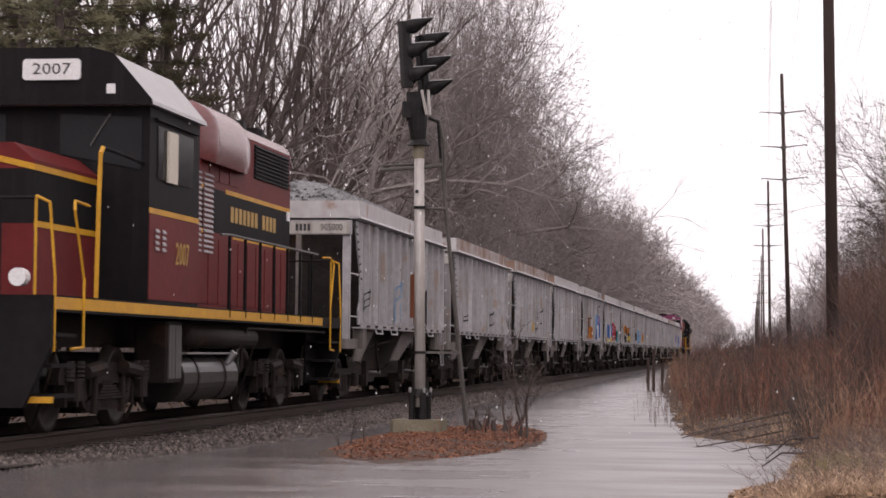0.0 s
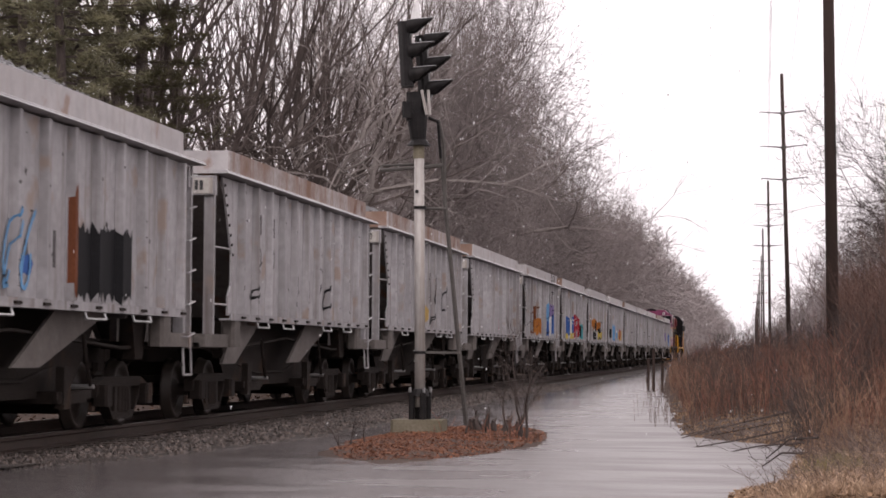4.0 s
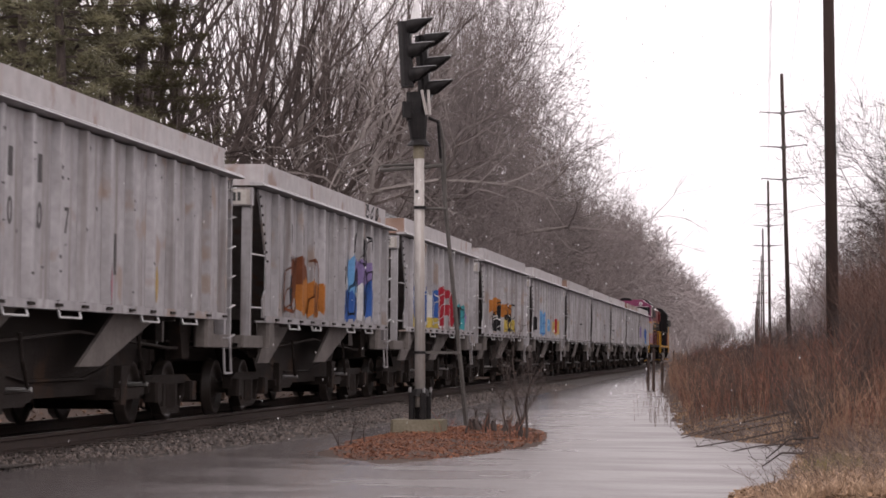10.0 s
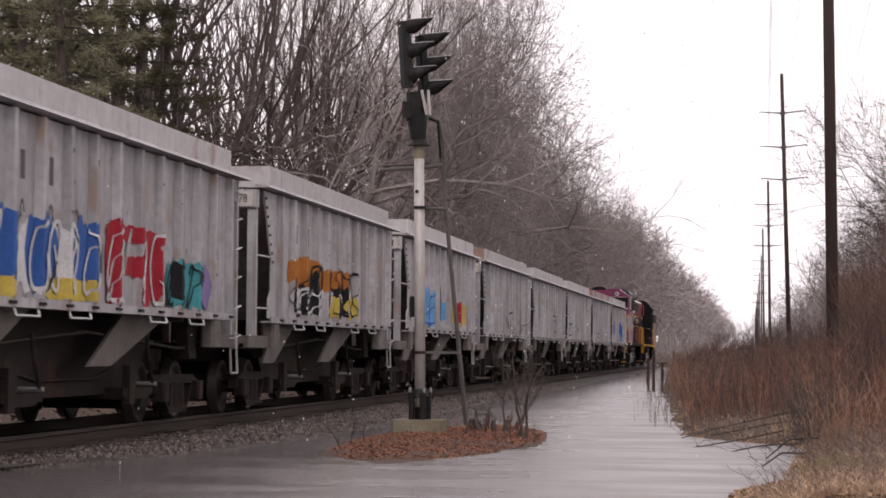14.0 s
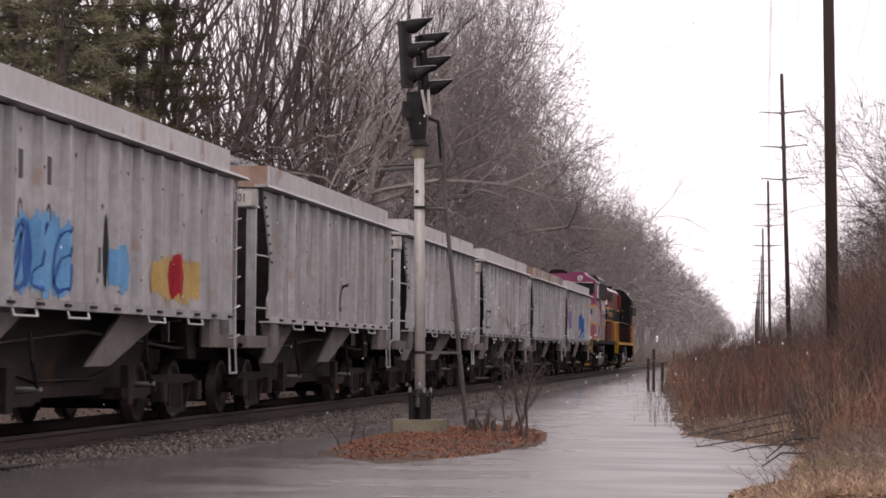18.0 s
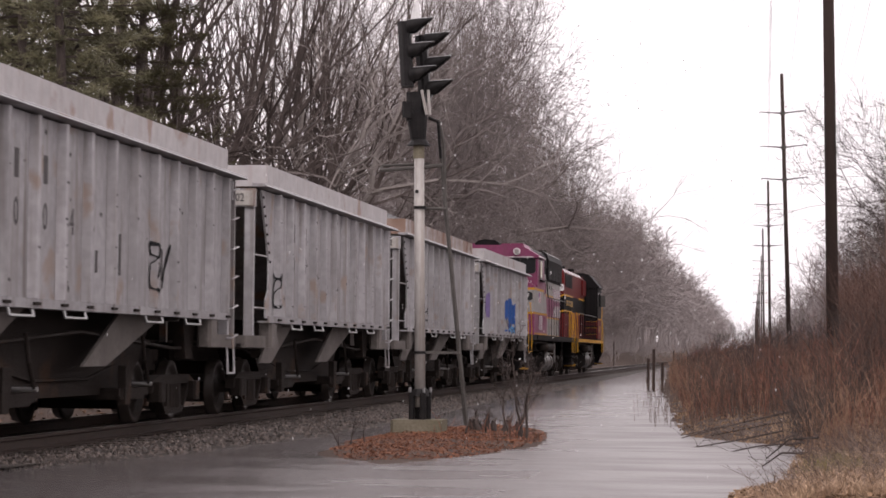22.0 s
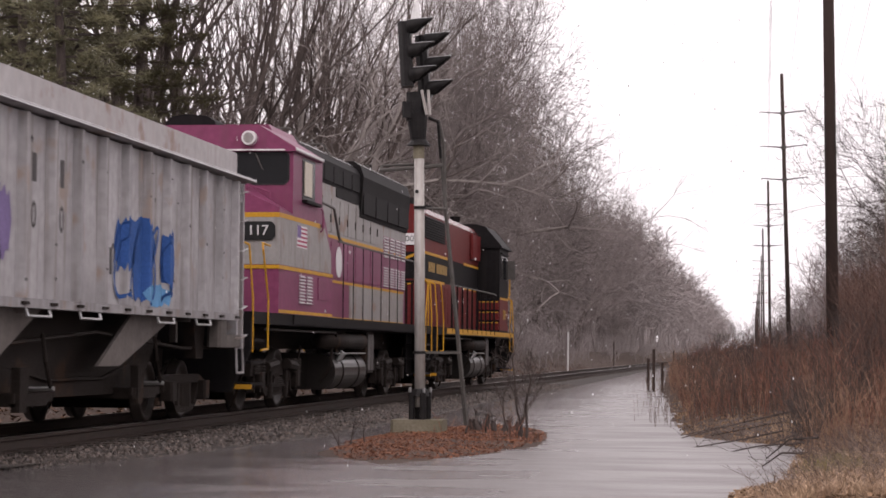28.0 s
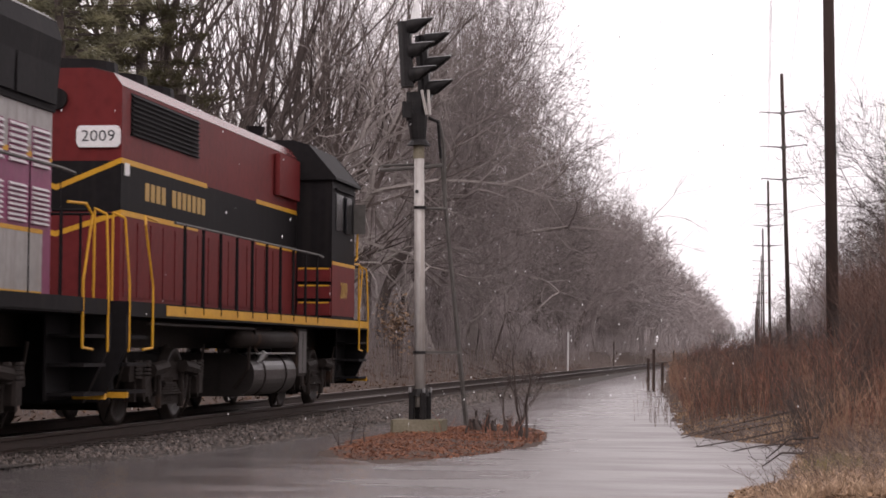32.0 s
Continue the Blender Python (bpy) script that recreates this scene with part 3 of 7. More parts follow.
def hopper():
    """One open hopper car, 13 m long, its near end at y = 0."""
    car = thing("hopper_car", "weathered light grey ribbed open hopper car loaded with stone", "hopper car", "hopper cars of the train")
    rng = random.Random(8)
    for s in (-1, 1):
        def bx(a, b):
            return (min(s * a, s * b), max(s * a, s * b))
        outline = [(0.92, 3.41), (1.5, 2.35), (1.5, 1.9), (1.32, 1.75), (1.32, 1.47), (12.19, 1.47), (12.2, 3.41)]
        part("side_sheet", Geo().prism(outline, "x", *bx(1.47, 1.50)), M_GREY, car)
        post = None
        for i in range(12):
            y = 1.93 + 0.924 * i
            if post is None:
                pl = [(s * 1.50, y - 0.078), (s * 1.585, y - 0.052), (s * 1.595, y - 0.042), (s * 1.595, y + 0.042), (s * 1.585, y + 0.052), (s * 1.50, y + 0.078)]
                g = Geo().prism(pl, "z", 1.5, 3.40)
                g.v = [(a, b - y, c) for a, b, c in g.v]
                post = part("side_post", g, M_GREY, car)
                post.matrix_basis = pose(0, y, 0)
            else:
                again(post, pose(0, y, 0), car)
        part("top_chord", Geo().prism([(s * 1.44, 3.435), (s * 1.645, 3.435), (s * 1.66, 3.445), (s * 1.645, 3.478), (s * 1.44, 3.485)], "y", 0.55, 12.9), M_GREY, car, "bulb angle along the top edge")
        # bolted seams at both ends of the side
        for k in range(8):
            yb, zb = 1.02 + 0.075 * k, 3.3 - 0.137 * k
            part("bolt", Geo().tube((s * 1.5, yb, zb), (s * 1.52, yb, zb), 0.022, 0.018, 6), M_UNDER, car)
        for k in range(9):
            part("bolt", Geo().tube((s * 1.5, 12.15, 1.6 + 0.21 * k), (s * 1.52, 12.15, 1.6 + 0.21 * k), 0.022, 0.018, 6), M_UNDER, car)
        # bright strip for the chord's worn edge and the highlight that runs along it
        part("chord_edge", Geo().prism([(s * 1.61, 3.481), (s * 1.662, 3.436), (s * 1.669, 3.442), (s * 1.62, 3.489)], "y", 0.56, 12.89), M_BRIGHT, car, "worn bright edge with the highlight painted in")
        part("side_board", Geo().prism([(s * 1.50, 3.485), (s * 1.525, 3.485), (s * 1.525, 3.81), (s * 1.50, 3.81)], "y", 1.2, 12.2), M_EXT, car, "plate extension above the side")
        part("side_sill", Geo().prism([(s * 1.40, 1.40), (s * 1.575, 1.40), (s * 1.575, 1.50), (s * 1.55, 1.50), (s * 1.55, 1.43), (s * 1.40, 1.43)], "y", 1.2, 12.25), M_GREY, car)
        foot = None
        for i in range(12):
            y = 1.93 + 0.924 * i
            g = Geo().box(*bx(1.44, 1.60), -0.10, 0.10, 1.432, 1.465)
            if foot is None:
                foot = part("post_foot", g, M_UNDER, car)
                foot.matrix_basis = pose(0, y, 0)
            else:
                again(foot, pose(0, y, 0), car)
        for y in (0.55, 12.52):
            part("corner_post", Geo().prism([(s * 1.33, y), (s * 1.47, y), (s * 1.47, y + 0.1), (s * 1.44, y + 0.1), (s * 1.44, y + 0.03), (s * 1.33, y + 0.03)], "z", 1.05, 3.4), M_GREY, car)
            part("end_sill_side", Geo().cbox(*bx(1.30, 1.48), *((0.1, 1.5) if y < 5 else (11.6, 13.0)), 1.02, 1.2, 0.02), M_CHUTE, car)
        for y0, y1 in ((0.62, 1.5), (11.6, 12.55)):
            for z in (1.62, 2.42):
                part("grab_rail", Geo().path([(s * 1.45, y0, z), (s * 1.47, y1, z)], 0.017, 6), M_GREY, car)
        # ladders at each end: upright and rungs
        for y, d in (((12.78, -1),) if s > 0 else ((0.35, 1),)):
            lad = part("ladder", Geo().box(*bx(1.42, 1.50), y - 0.035, y + 0.035, 1.0, 3.42), M_GREY, car, "side ladder")
            for k in range(6):
                z = 1.15 + 0.42 * k
                part("rung", Geo().path([(s * 1.47, y, z + 0.05), (s * 1.56, y, z + 0.05), (s * 1.56, y + d * 0.36, z), (s * 1.47, y + d * 0.36, z)], 0.012, 5), M_BRIGHT if k % 2 else M_GREY, lad)
            part("stirrup", Geo().path([(s * 1.45, y - 0.2, 1.05), (s * 1.47, y - 0.2, 0.65), (s * 1.47, y + 0.2, 0.65), (s * 1.45, y + 0.2, 1.05)], 0.018, 5), M_GREY, car)
        for y in (1.45, 11.2):
            part("jacking_pad", Geo().cbox(*bx(1.36, 1.56), y, y + 0.42, 1.02, 1.4, 0.04), M_CHUTE, car)
        for i, y in enumerate((3.0, 4.8, 8.0, 9.9)):
            part("grab_iron", Geo().path([(s * 1.54, y, 1.40), (s * 1.56, y, 1.32), (s * 1.56, y + 0.75, 1.32), (s * 1.54, y + 0.75, 1.40)], 0.016, 5), M_BRIGHT, car)
    for y, s in ((0.5, 1), (12.58, -1)):
        part("end_beam", Geo().box(-1.5, 1.5, y, y + 0.1, 3.13, 3.4), M_GREY, car)
        z0, z1 = (1.35, 3.45)
        a, b = (0.75, 3.3) if s > 0 else (12.4, 9.9)
        prof = [(a, z1), (b, z0), (b + 0.05 * s, z0), (a + 0.05 * s, z1)]
        part("end_slope_sheet", Geo().prism(prof, "x", -1.46, 1.46), M_END, car, "sloping end sheet, rusty and darkened for shade")
        part("end_platform", Geo().box(-1.4, 1.4, y - 0.3 * s - 0.1, y + 0.9 * s, 1.0, 1.08), M_UNDER, car)
        for q in (-0.5, 0.5):
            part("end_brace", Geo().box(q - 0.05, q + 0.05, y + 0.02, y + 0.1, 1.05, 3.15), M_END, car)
    # hopper bays under the body
    prof = [(2.7, 1.46), (3.9, 0.48), (4.75, 0.48), (6.55, 1.38), (8.35, 0.48), (9.2, 0.48), (10.4, 1.46)]
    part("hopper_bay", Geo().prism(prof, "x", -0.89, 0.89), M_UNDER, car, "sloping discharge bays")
    # added dark sheets, no real part: they keep daylight out between the bays
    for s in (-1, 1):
        part("bay_side", Geo().prism([(2.5, 1.45), (3.7, 0.42), (9.4, 0.42), (10.6, 1.45)], "x", min(s * 0.9, s * 0.915), max(s * 0.9, s * 0.915)), M_UNDER, car, "dark sheet added to close off daylight between the bays")
    for y in (3.85, 8.3):
        part("gate", Geo().cbox(-1.2, 1.2, y - 0.05, y + 0.95, 0.36, 0.5, 0.03), M_UNDER, car)
    for y in (3.5, 8.0):
        for s in (-1, 1):
            bot, top = ((1.7, 2.5), (2.5, 4.14)) if y < 5 else ((6.2, 7.1), (7.6, 9.59))
            part("chute_sheet", Geo().prism([(bot[0], 0.78), (bot[1], 0.78), (top[1], 1.41), (top[0], 1.41)], "x", min(s * 1.29, s * 1.33), max(s * 1.29, s * 1.33)), M_CHUTE, car, "sloping chute sheet")
            part("chute_door", Geo().prism([(y + 0.3, 0.3), (y + 0.5, 0.3), (y + 0.62, 0.78), (y + 0.3, 0.78)], "x", min(s * 1.12, s * 1.22), max(s * 1.12, s * 1.22)), M_UNDER, car)
    part("centre_sill", Geo().box(-0.26, 0.26, 0.3, 12.8, 0.8, 1.12), M_UNDER, car)
    part("brake_rod", Geo().path([(0.7, 1.5, 1.25), (0.85, 2.9, 0.95), (0.95, 5.5, 0.62), (0.95, 7.6, 0.62), (0.85, 10.2, 0.95)], 0.022, 5), M_UNDER, car)
    part("train_pipe", Geo().path([(1.22, 0.5, 1.02), (1.24, 2.6, 1.0), (1.24, 6.4, 1.18), (1.24, 10.4, 1.0), (1.22, 12.6, 1.02)], 0.026, 5), M_UNDER, car)
    for y in (4.0, 8.45):
        for s in (-1, 1):
            part("gate_shaft", Geo().tube((s * 1.12, y + 0.4, 0.55), (s * 1.4, y + 0.4, 0.55), 0.026, 0.026, 8), M_BRIGHT, car)
            part("gate_lever", Geo().path([(s * 1.36, y + 0.4, 0.55), (s * 1.38, y + 0.15, 0.85), (s * 1.36, y + 0.1, 1.15)], 0.024, 5), M_UNDER, car)
            part("gate_rack", Geo().box(min(s * 1.12, s * 1.17), max(s * 1.12, s * 1.17), y - 0.25, y + 1.05, 0.40, 0.5), M_UNDER, car)
    for s in (-1, 1):
        part("bolster_end", Geo().prism([(1.7, 1.4), (2.4, 1.4), (2.22, 0.86), (1.88, 0.86)], "x", min(s * 1.14, s * 1.3), max(s * 1.14, s * 1.3)), M_UNDER, car)
        part("bolster_end", Geo().prism([(10.7, 1.4), (11.4, 1.4), (11.22, 0.86), (10.88, 0.86)], "x", min(s * 1.14, s * 1.3), max(s * 1.14, s * 1.3)), M_UNDER, car)
    g = Geo()
    g.tube((0.75, 0.7, 1.32), (0.75, 1.5, 1.32), 0.17, n=12)
    part("brake_cylinder", g, M_UNDER, car)
    for y in (2.05, 11.05):
        bogie(car, y, 1.78, 0.42)
    coupler(car, 0.0, 1)
    coupler(car, 13.1, -1)
    return car


def stencil(car, s, rng, rows):
    """Lettering that cannot be told: dark bars down the panels between the posts."""
    for bay, z, h, w in rows:
        y = 1.93 + 0.924 * bay + 0.46
        g = Geo().box(min(s * 1.5005, s * 1.505), max(s * 1.5005, s * 1.505), y - w / 2, y + w / 2, z, z + h)
        part("stencil_bar", g, M_FAINT, car)


SCRAPE = []


def specks(car, rng, n):
    """Weld scars and scrapes over the posts and panels."""
    for k in range(n):
        bay = rng.randrange(11)
        on = rng.random() < 0.6
        y = 1.93 + 0.924 * bay + (rng.uniform(-0.03, 0.03) if on else rng.uniform(0.2, 0.7))
        x = 1.5965 if on else 1.5025
        if y > 11.4:
            continue
        z = rng.uniform(1.6, 3.3)
        a, b = rng.uniform(0.02, 0.06), rng.uniform(0.015, 0.05)
        if on:
            b *= 0.6
        if SCRAPE:
            o = again(SCRAPE[0], Matrix.Translation((x, y, z)) @ Matrix.Diagonal((1, a, b, 1)), car)
        else:
            g = Geo().add([(0, -1, 0), (0, 0.2, -1), (0, 1, 0.3), (0, -0.1, 1), (-0.003, 0, 0)], [(0, 1, 2, 3), (0, 4, 1), (1, 4, 2), (2, 4, 3), (3, 4, 0)])
            SCRAPE.append(part("scrape", g, M_FAINT, car))
            SCRAPE[0].matrix_basis = Matrix.Translation((x, y, z)) @ Matrix.Diagonal((1, a, b, 1))


PAINT = {n: mat("spray_" + n, c, tuple(a * 0.7 for a in c), 0.65, 0, 3, spec=0.08) for n, c in dict(
    blue=(0.045, 0.12, 0.36), sky=(0.15, 0.36, 0.62), red=(0.36, 0.03, 0.045), orange=(0.42, 0.16, 0.04), brown=(0.17, 0.06, 0.03), black=(0.02, 0.02, 0.022),
    yellow=(0.55, 0.42, 0.1), teal=(0.06, 0.30, 0.33), white=(0.62, 0.62, 0.62), violet=(0.24, 0.18, 0.36), ochre=(0.5, 0.35, 0.14), pink=(0.5, 0.12, 0.2)).items()}


def rib_depth(y):
    """How far out the side stands at y: posts and panels."""
    q = (y - 1.93) % 0.924
    q = min(q, 0.924 - q)
    if q < 0.0421:
        return 1.597
    if q < 0.0521:
        return 1.597 - 0.01 * (q - 0.042) / 0.01
    return 1.587 - 0.085 * min(1, (q - 0.052) / 0.026)


def rib_stations(y0, y1, step):
    """Stations along the side, with every corner of the posts among them."""
    k = max(3, int((y1 - y0) / step))
    ys = {round(y0 + (y1 - y0) * i / k, 4) for i in range(k + 1)}
    for i in range(11):
        for d in (0.042, 0.052, 0.078):
            ys |= {round(1.93 + 0.924 * i + e, 4) for e in (-d, d) if y0 < 1.93 + 0.924 * i + e < y1}
    return sorted(ys)


COATS = {}


def spray(car, colour, y0, y1, z0, z1, seed, shape="blob", n=9):
    """Graffiti laid over posts and panels, in ragged strips that follow the ribs."""
    rng = random.Random(seed)
    g = Geo()
    ys = rib_stations(y0, y1, 0.07)
    COATS[car.name] = COATS.get(car.name, 0) + 1
    coat = 0.003 + 0.0012 * COATS[car.name]
    for y in ys:
        u = (y - y0) / (y1 - y0)
        bulge = math.sin(math.pi * min(1, max(0, u))) ** 0.22 if shape == "blob" else 1
        j = 0.10 * (z1 - z0)
        mid = (z0 + z1) / 2
        x = rib_depth(y) + coat
        g.v += [(x, y, mid - (mid - z0) * bulge + rng.uniform(-j, j)), (x, y, mid + (z1 - mid) * bulge + rng.uniform(-j, j))]
    g.f = [(2 * i, 2 * i + 2, 2 * i + 3, 2 * i + 1) for i in range(len(ys) - 1)]
    part("graffiti", g, PAINT[colour], car, colour + " spray paint")


def scrawl(car, colour, y0, y1, z0, z1, seed, n=3, w=0.05, x=None):
    """Quick loops and strokes of a spray can, no letters."""
    rng = random.Random(seed)
    COATS[car.name] = COATS.get(car.name, 0) + 1
    coat = 0.01 + 0.0012 * COATS[car.name]
    for k in range(n):
        ya, yb = y0 + (y1 - y0) * k / n, y0 + (y1 - y0) * (k + 0.85) / n
        ph, tw = rng.uniform(0, 6.28), rng.choice((1.0, 1.5, 2.0))
        pts = []
        for i in range(61):
            u = i / 60
            a = ph + tw * 6.283 * u
            pts.append((ya + (yb - ya) * (0.5 + 0.45 * math.sin(a) * (0.6 + 0.4 * u) + 0.12 * (u - 0.5)), z0 + (z1 - z0) * (0.5 + 0.5 * math.cos(a * 0.75 + 0.4 * k))))
        g = Geo()
        for i, (a, c) in enumerate(pts):
            (b, d), (e, f) = pts[min(i + 1, 60)], pts[max(i - 1, 0)]
            ln = math.hypot(b - e, d - f) or 1
            p, q = -(d - f) / ln * w / 2, (b - e) / ln * w / 2
            xa = x or rib_depth(a) + coat
            g.v += [(xa, a + p, c + q), (xa, a - p, c - q)]
        g.f = [(2 * i, 2 * i + 1, 2 * i + 3, 2 * i + 2) for i in range(60)]
        part("graffiti", g, PAINT[colour], car, colour + " spray paint scrawl")


# ---- diesel engines ----
def slats(name, x, y0, y1, z0, z1, n, material, parent, depth=0.03, frame_mat=None):
    """A louvred panel on a side face: one slat after another, each its own piece."""
    s = 1 if x > 0 else -1
    fr = part(name, Geo().box(min(x, x + s * 0.006), max(x, x + s * 0.006), y0, y1, z0, z1), frame_mat or M_LBLACK, parent)
    h = (z1 - z0) / n
    first = None
    for i in range(n):
        z = z0 + h * i
        if first is None:
            g = Geo().prism([(x + s * 0.006, 0.15 * h), (x + s * (depth + 0.006), 0.2 * h), (x + s * (depth + 0.004), 0.35 * h), (x + s * 0.006, 0.8 * h)], "y", y0 + 0.02, y1 - 0.02)
            first = part("slat", g, material, fr)
            first.matrix_basis = pose(0, 0, z)
        else:
            again(first, pose(0, 0, z), fr)
    return fr


def stripe(parent, material, x, y0, z0, y1, z1, w=0.07, name="stripe"):
    """A painted band on a side face, 4 mm proud, from (y0, z0) to (y1, z1)."""
    s = 1 if x > 0 else -1
    prof = [(y0, z0), (y1, z1), (y1, z1 + w), (y0, z0 + w)]
    part(name, Geo().prism(prof, "x", min(x, x + s * 0.004), max(x, x + s * 0.004)), material, parent)


def bars(parent, x, y0, y1, z0, z1, n, gap, material):
    """A name in letters, kept as plain bars of its size and colour."""
    s = 1 if x > 0 else -1
    w = (y1 - y0) / n
    for i in range(n):
        if i in gap:
            continue
        part("lettering_bar", Geo().box(min(x, x + s * 0.004), max(x, x + s * 0.004), y0 + w * i + 0.03, y0 + w * (i + 1) - 0.05, z0, z1), material, parent)


def engine_base(e, length, tank, trucks):
    """Frame, pilots, steps, tanks and trucks, common to the engines."""
    part("frame_deck", Geo().box(-1.5, 1.5, 0.1, length - 0.1, 1.38, 1.56), M_LBLACK, e)
    part("underframe", Geo().box(-0.6, 0.6, 0.4, length - 0.4, 1.0, 1.4), M_UNDER, e)
    for y, s in ((0.0, 1), (length, -1)):
        g = Geo().prism([(-1.5, 1.4), (1.5, 1.4), (1.5, 1.0), (1.2, 0.35), (-1.2, 0.35), (-1.5, 1.0)], "y", min(y, y + s * 0.1), max(y, y + s * 0.1))
        part("pilot", g, M_LBLACK, e)
        coupler(e, y - s * 0.7, s)
        for q in (-1, 1):
            for k in range(3):
                a, b = y + s * 0.12, y + s * 0.95
                part("step", Geo().box(min(q * 1.05, q * 1.48), max(q * 1.05, q * 1.48), min(a, b), max(a, b), 0.45 + 0.33 * k, 0.49 + 0.33 * k), M_LBLACK, e)
            part("step_panel", Geo().box(min(q * 1.02, q * 1.05), max(q * 1.02, q * 1.05), min(y + s * 0.1, y + s * 1.0), max(y + s * 0.1, y + s * 1.0), 0.4, 1.4), M_LBLACK, e)
            part("step_edge", Geo().box(min(q * 1.10, q * 1.49), max(q * 1.10, q * 1.49), min(y + s * 0.1, y + s * 0.16), max(y + s * 0.1, y + s * 0.16), 0.40, 0.47), M_YELLOW, e)
            # grab rails beside the steps
            part("step_rail", Geo().path([(q * 1.5, y + s * 0.12, 0.95), (q * 1.5, y + s * 0.12, 1.75), (q * 1.45, y + s * 0.06, 2.55), (q * 1.3, y + s * 0.05, 2.62), (q * 1.3, y + s * 0.05, 1.56)], 0.017, 6), M_YELLOW, e)
            part("step_rail", Geo().path([(q * 1.5, y + s * 0.72, 0.98), (q * 1.51, y + s * 1.12, 1.0), (q * 1.51, y + s * 1.12, 1.75), (q * 1.5, y + s * 0.78, 2.5), (q * 1.46, y + s * 0.9, 2.62), (q * 1.44, y + s * 1.5, 2.6)], 0.017, 6), M_YELLOW, e)
        g = Geo()
        for q in (-0.9, 0.9):
            g.path([(q, y + s * 0.05, 1.56), (q, y + s * 0.05, 2.6)], 0.02, 6)
        g.path([(-1.3, y + s * 0.05, 2.6), (1.3, y + s * 0.05, 2.6)], 0.018, 6)
        part("end_rail", g, M_LBLACK, e)
    y0, y1 = tank
    prof = []
    for k in range(15):
        a = math.pi * (0.5 - k / 14)
        prof.append((1.08 + 0.28 * math.cos(a), 0.6 + 0.33 * math.sin(a)))
    prof += [(-x, z) for x, z in reversed(prof)]
    part("fuel_tank", Geo().prism(prof, "y", y0, y1), M_WETTANK, e, "wet grimy rounded fuel tank", False)
    for u in (0.25, 0.75):
        ya = y0 + u * (y1 - y0)
        part("tank_strap", Geo().prism([(x * 1.008, 0.6 + (z - 0.6) * 1.02) for x, z in prof], "y", ya - 0.04, ya + 0.04), M_UNDER, e)
    for q in (-1, 1):
        # bright strip set in as the reflected highlight along the tank's top
        part("tank_lip", Geo().box(min(q * 1.2, q * 1.36), max(q * 1.2, q * 1.36), y0 + 0.1, y1 - 0.1, 0.92, 0.945), M_BRIGHT, e)
        g = Geo().tube((q * 1.28, y0 - 1.0, 1.16), (q * 1.28, y1 - 0.2, 1.16), 0.15, n=12)
        part("air_reservoir", g, M_UNDER, e, smooth=True)
        part("battery_box", Geo().cbox(min(q * 0.9, q * 1.35), max(q * 0.9, q * 1.35), y1 + 0.15, y1 + 0.85, 0.55, 1.35, 0.03), M_UNDER, e)
        for k in range(2):
            ya = y1 + 0.18 + 0.33 * k
            part("locker_door", Geo().box(min(q * 1.35, q * 1.365), max(q * 1.35, q * 1.365), ya, ya + 0.29, 0.6, 1.3), M_BOXGREY, e, "grey locker door")
        part("brake_pipe", Geo().path([(q * 1.42, 1.2, 1.3), (q * 1.42, y0 - 0.3, 1.3), (q * 1.36, y0, 1.0), (q * 1.36, y0 + 0.2, 0.95)], 0.022, 5), M_UNDER, e)
        part("drain_pipe", Geo().path([(q * 1.35, y0 - 0.3, 1.3), (q * 1.33, y0 - 0.28, 0.7), (q * 1.1, y0 - 0.2, 0.4)], 0.03, 5), M_UNDER, e)
        part("filler", Geo().tube((q * 1.3, y0 + 0.5, 0.8), (q * 1.42, y0 + 0.5, 0.95), 0.06, 0.06, 8), M_BRIGHT, e)
    for y in trucks:
        bogie(e, y, 2.74, 0.508, True)


def posts_and_rail(e, q, ys, z, material=None, r=0.03):
    """Walkway handrail with its stanchions."""
    for y in ys:
        part("stanchion", Geo().tube((q * 1.49, y, 1.45), (q * 1.49, y, z), r, 0.8 * r, n=6), M_LBLACK, e)
    part("handrail", Geo().path([(q * 1.49, ys[0] - 0.5, z), (q * 1.49, ys[-1], z), (q * 1.49, ys[-1] + 0.5, z - 0.02)], 0.02, 6), material or M_GALV, e)


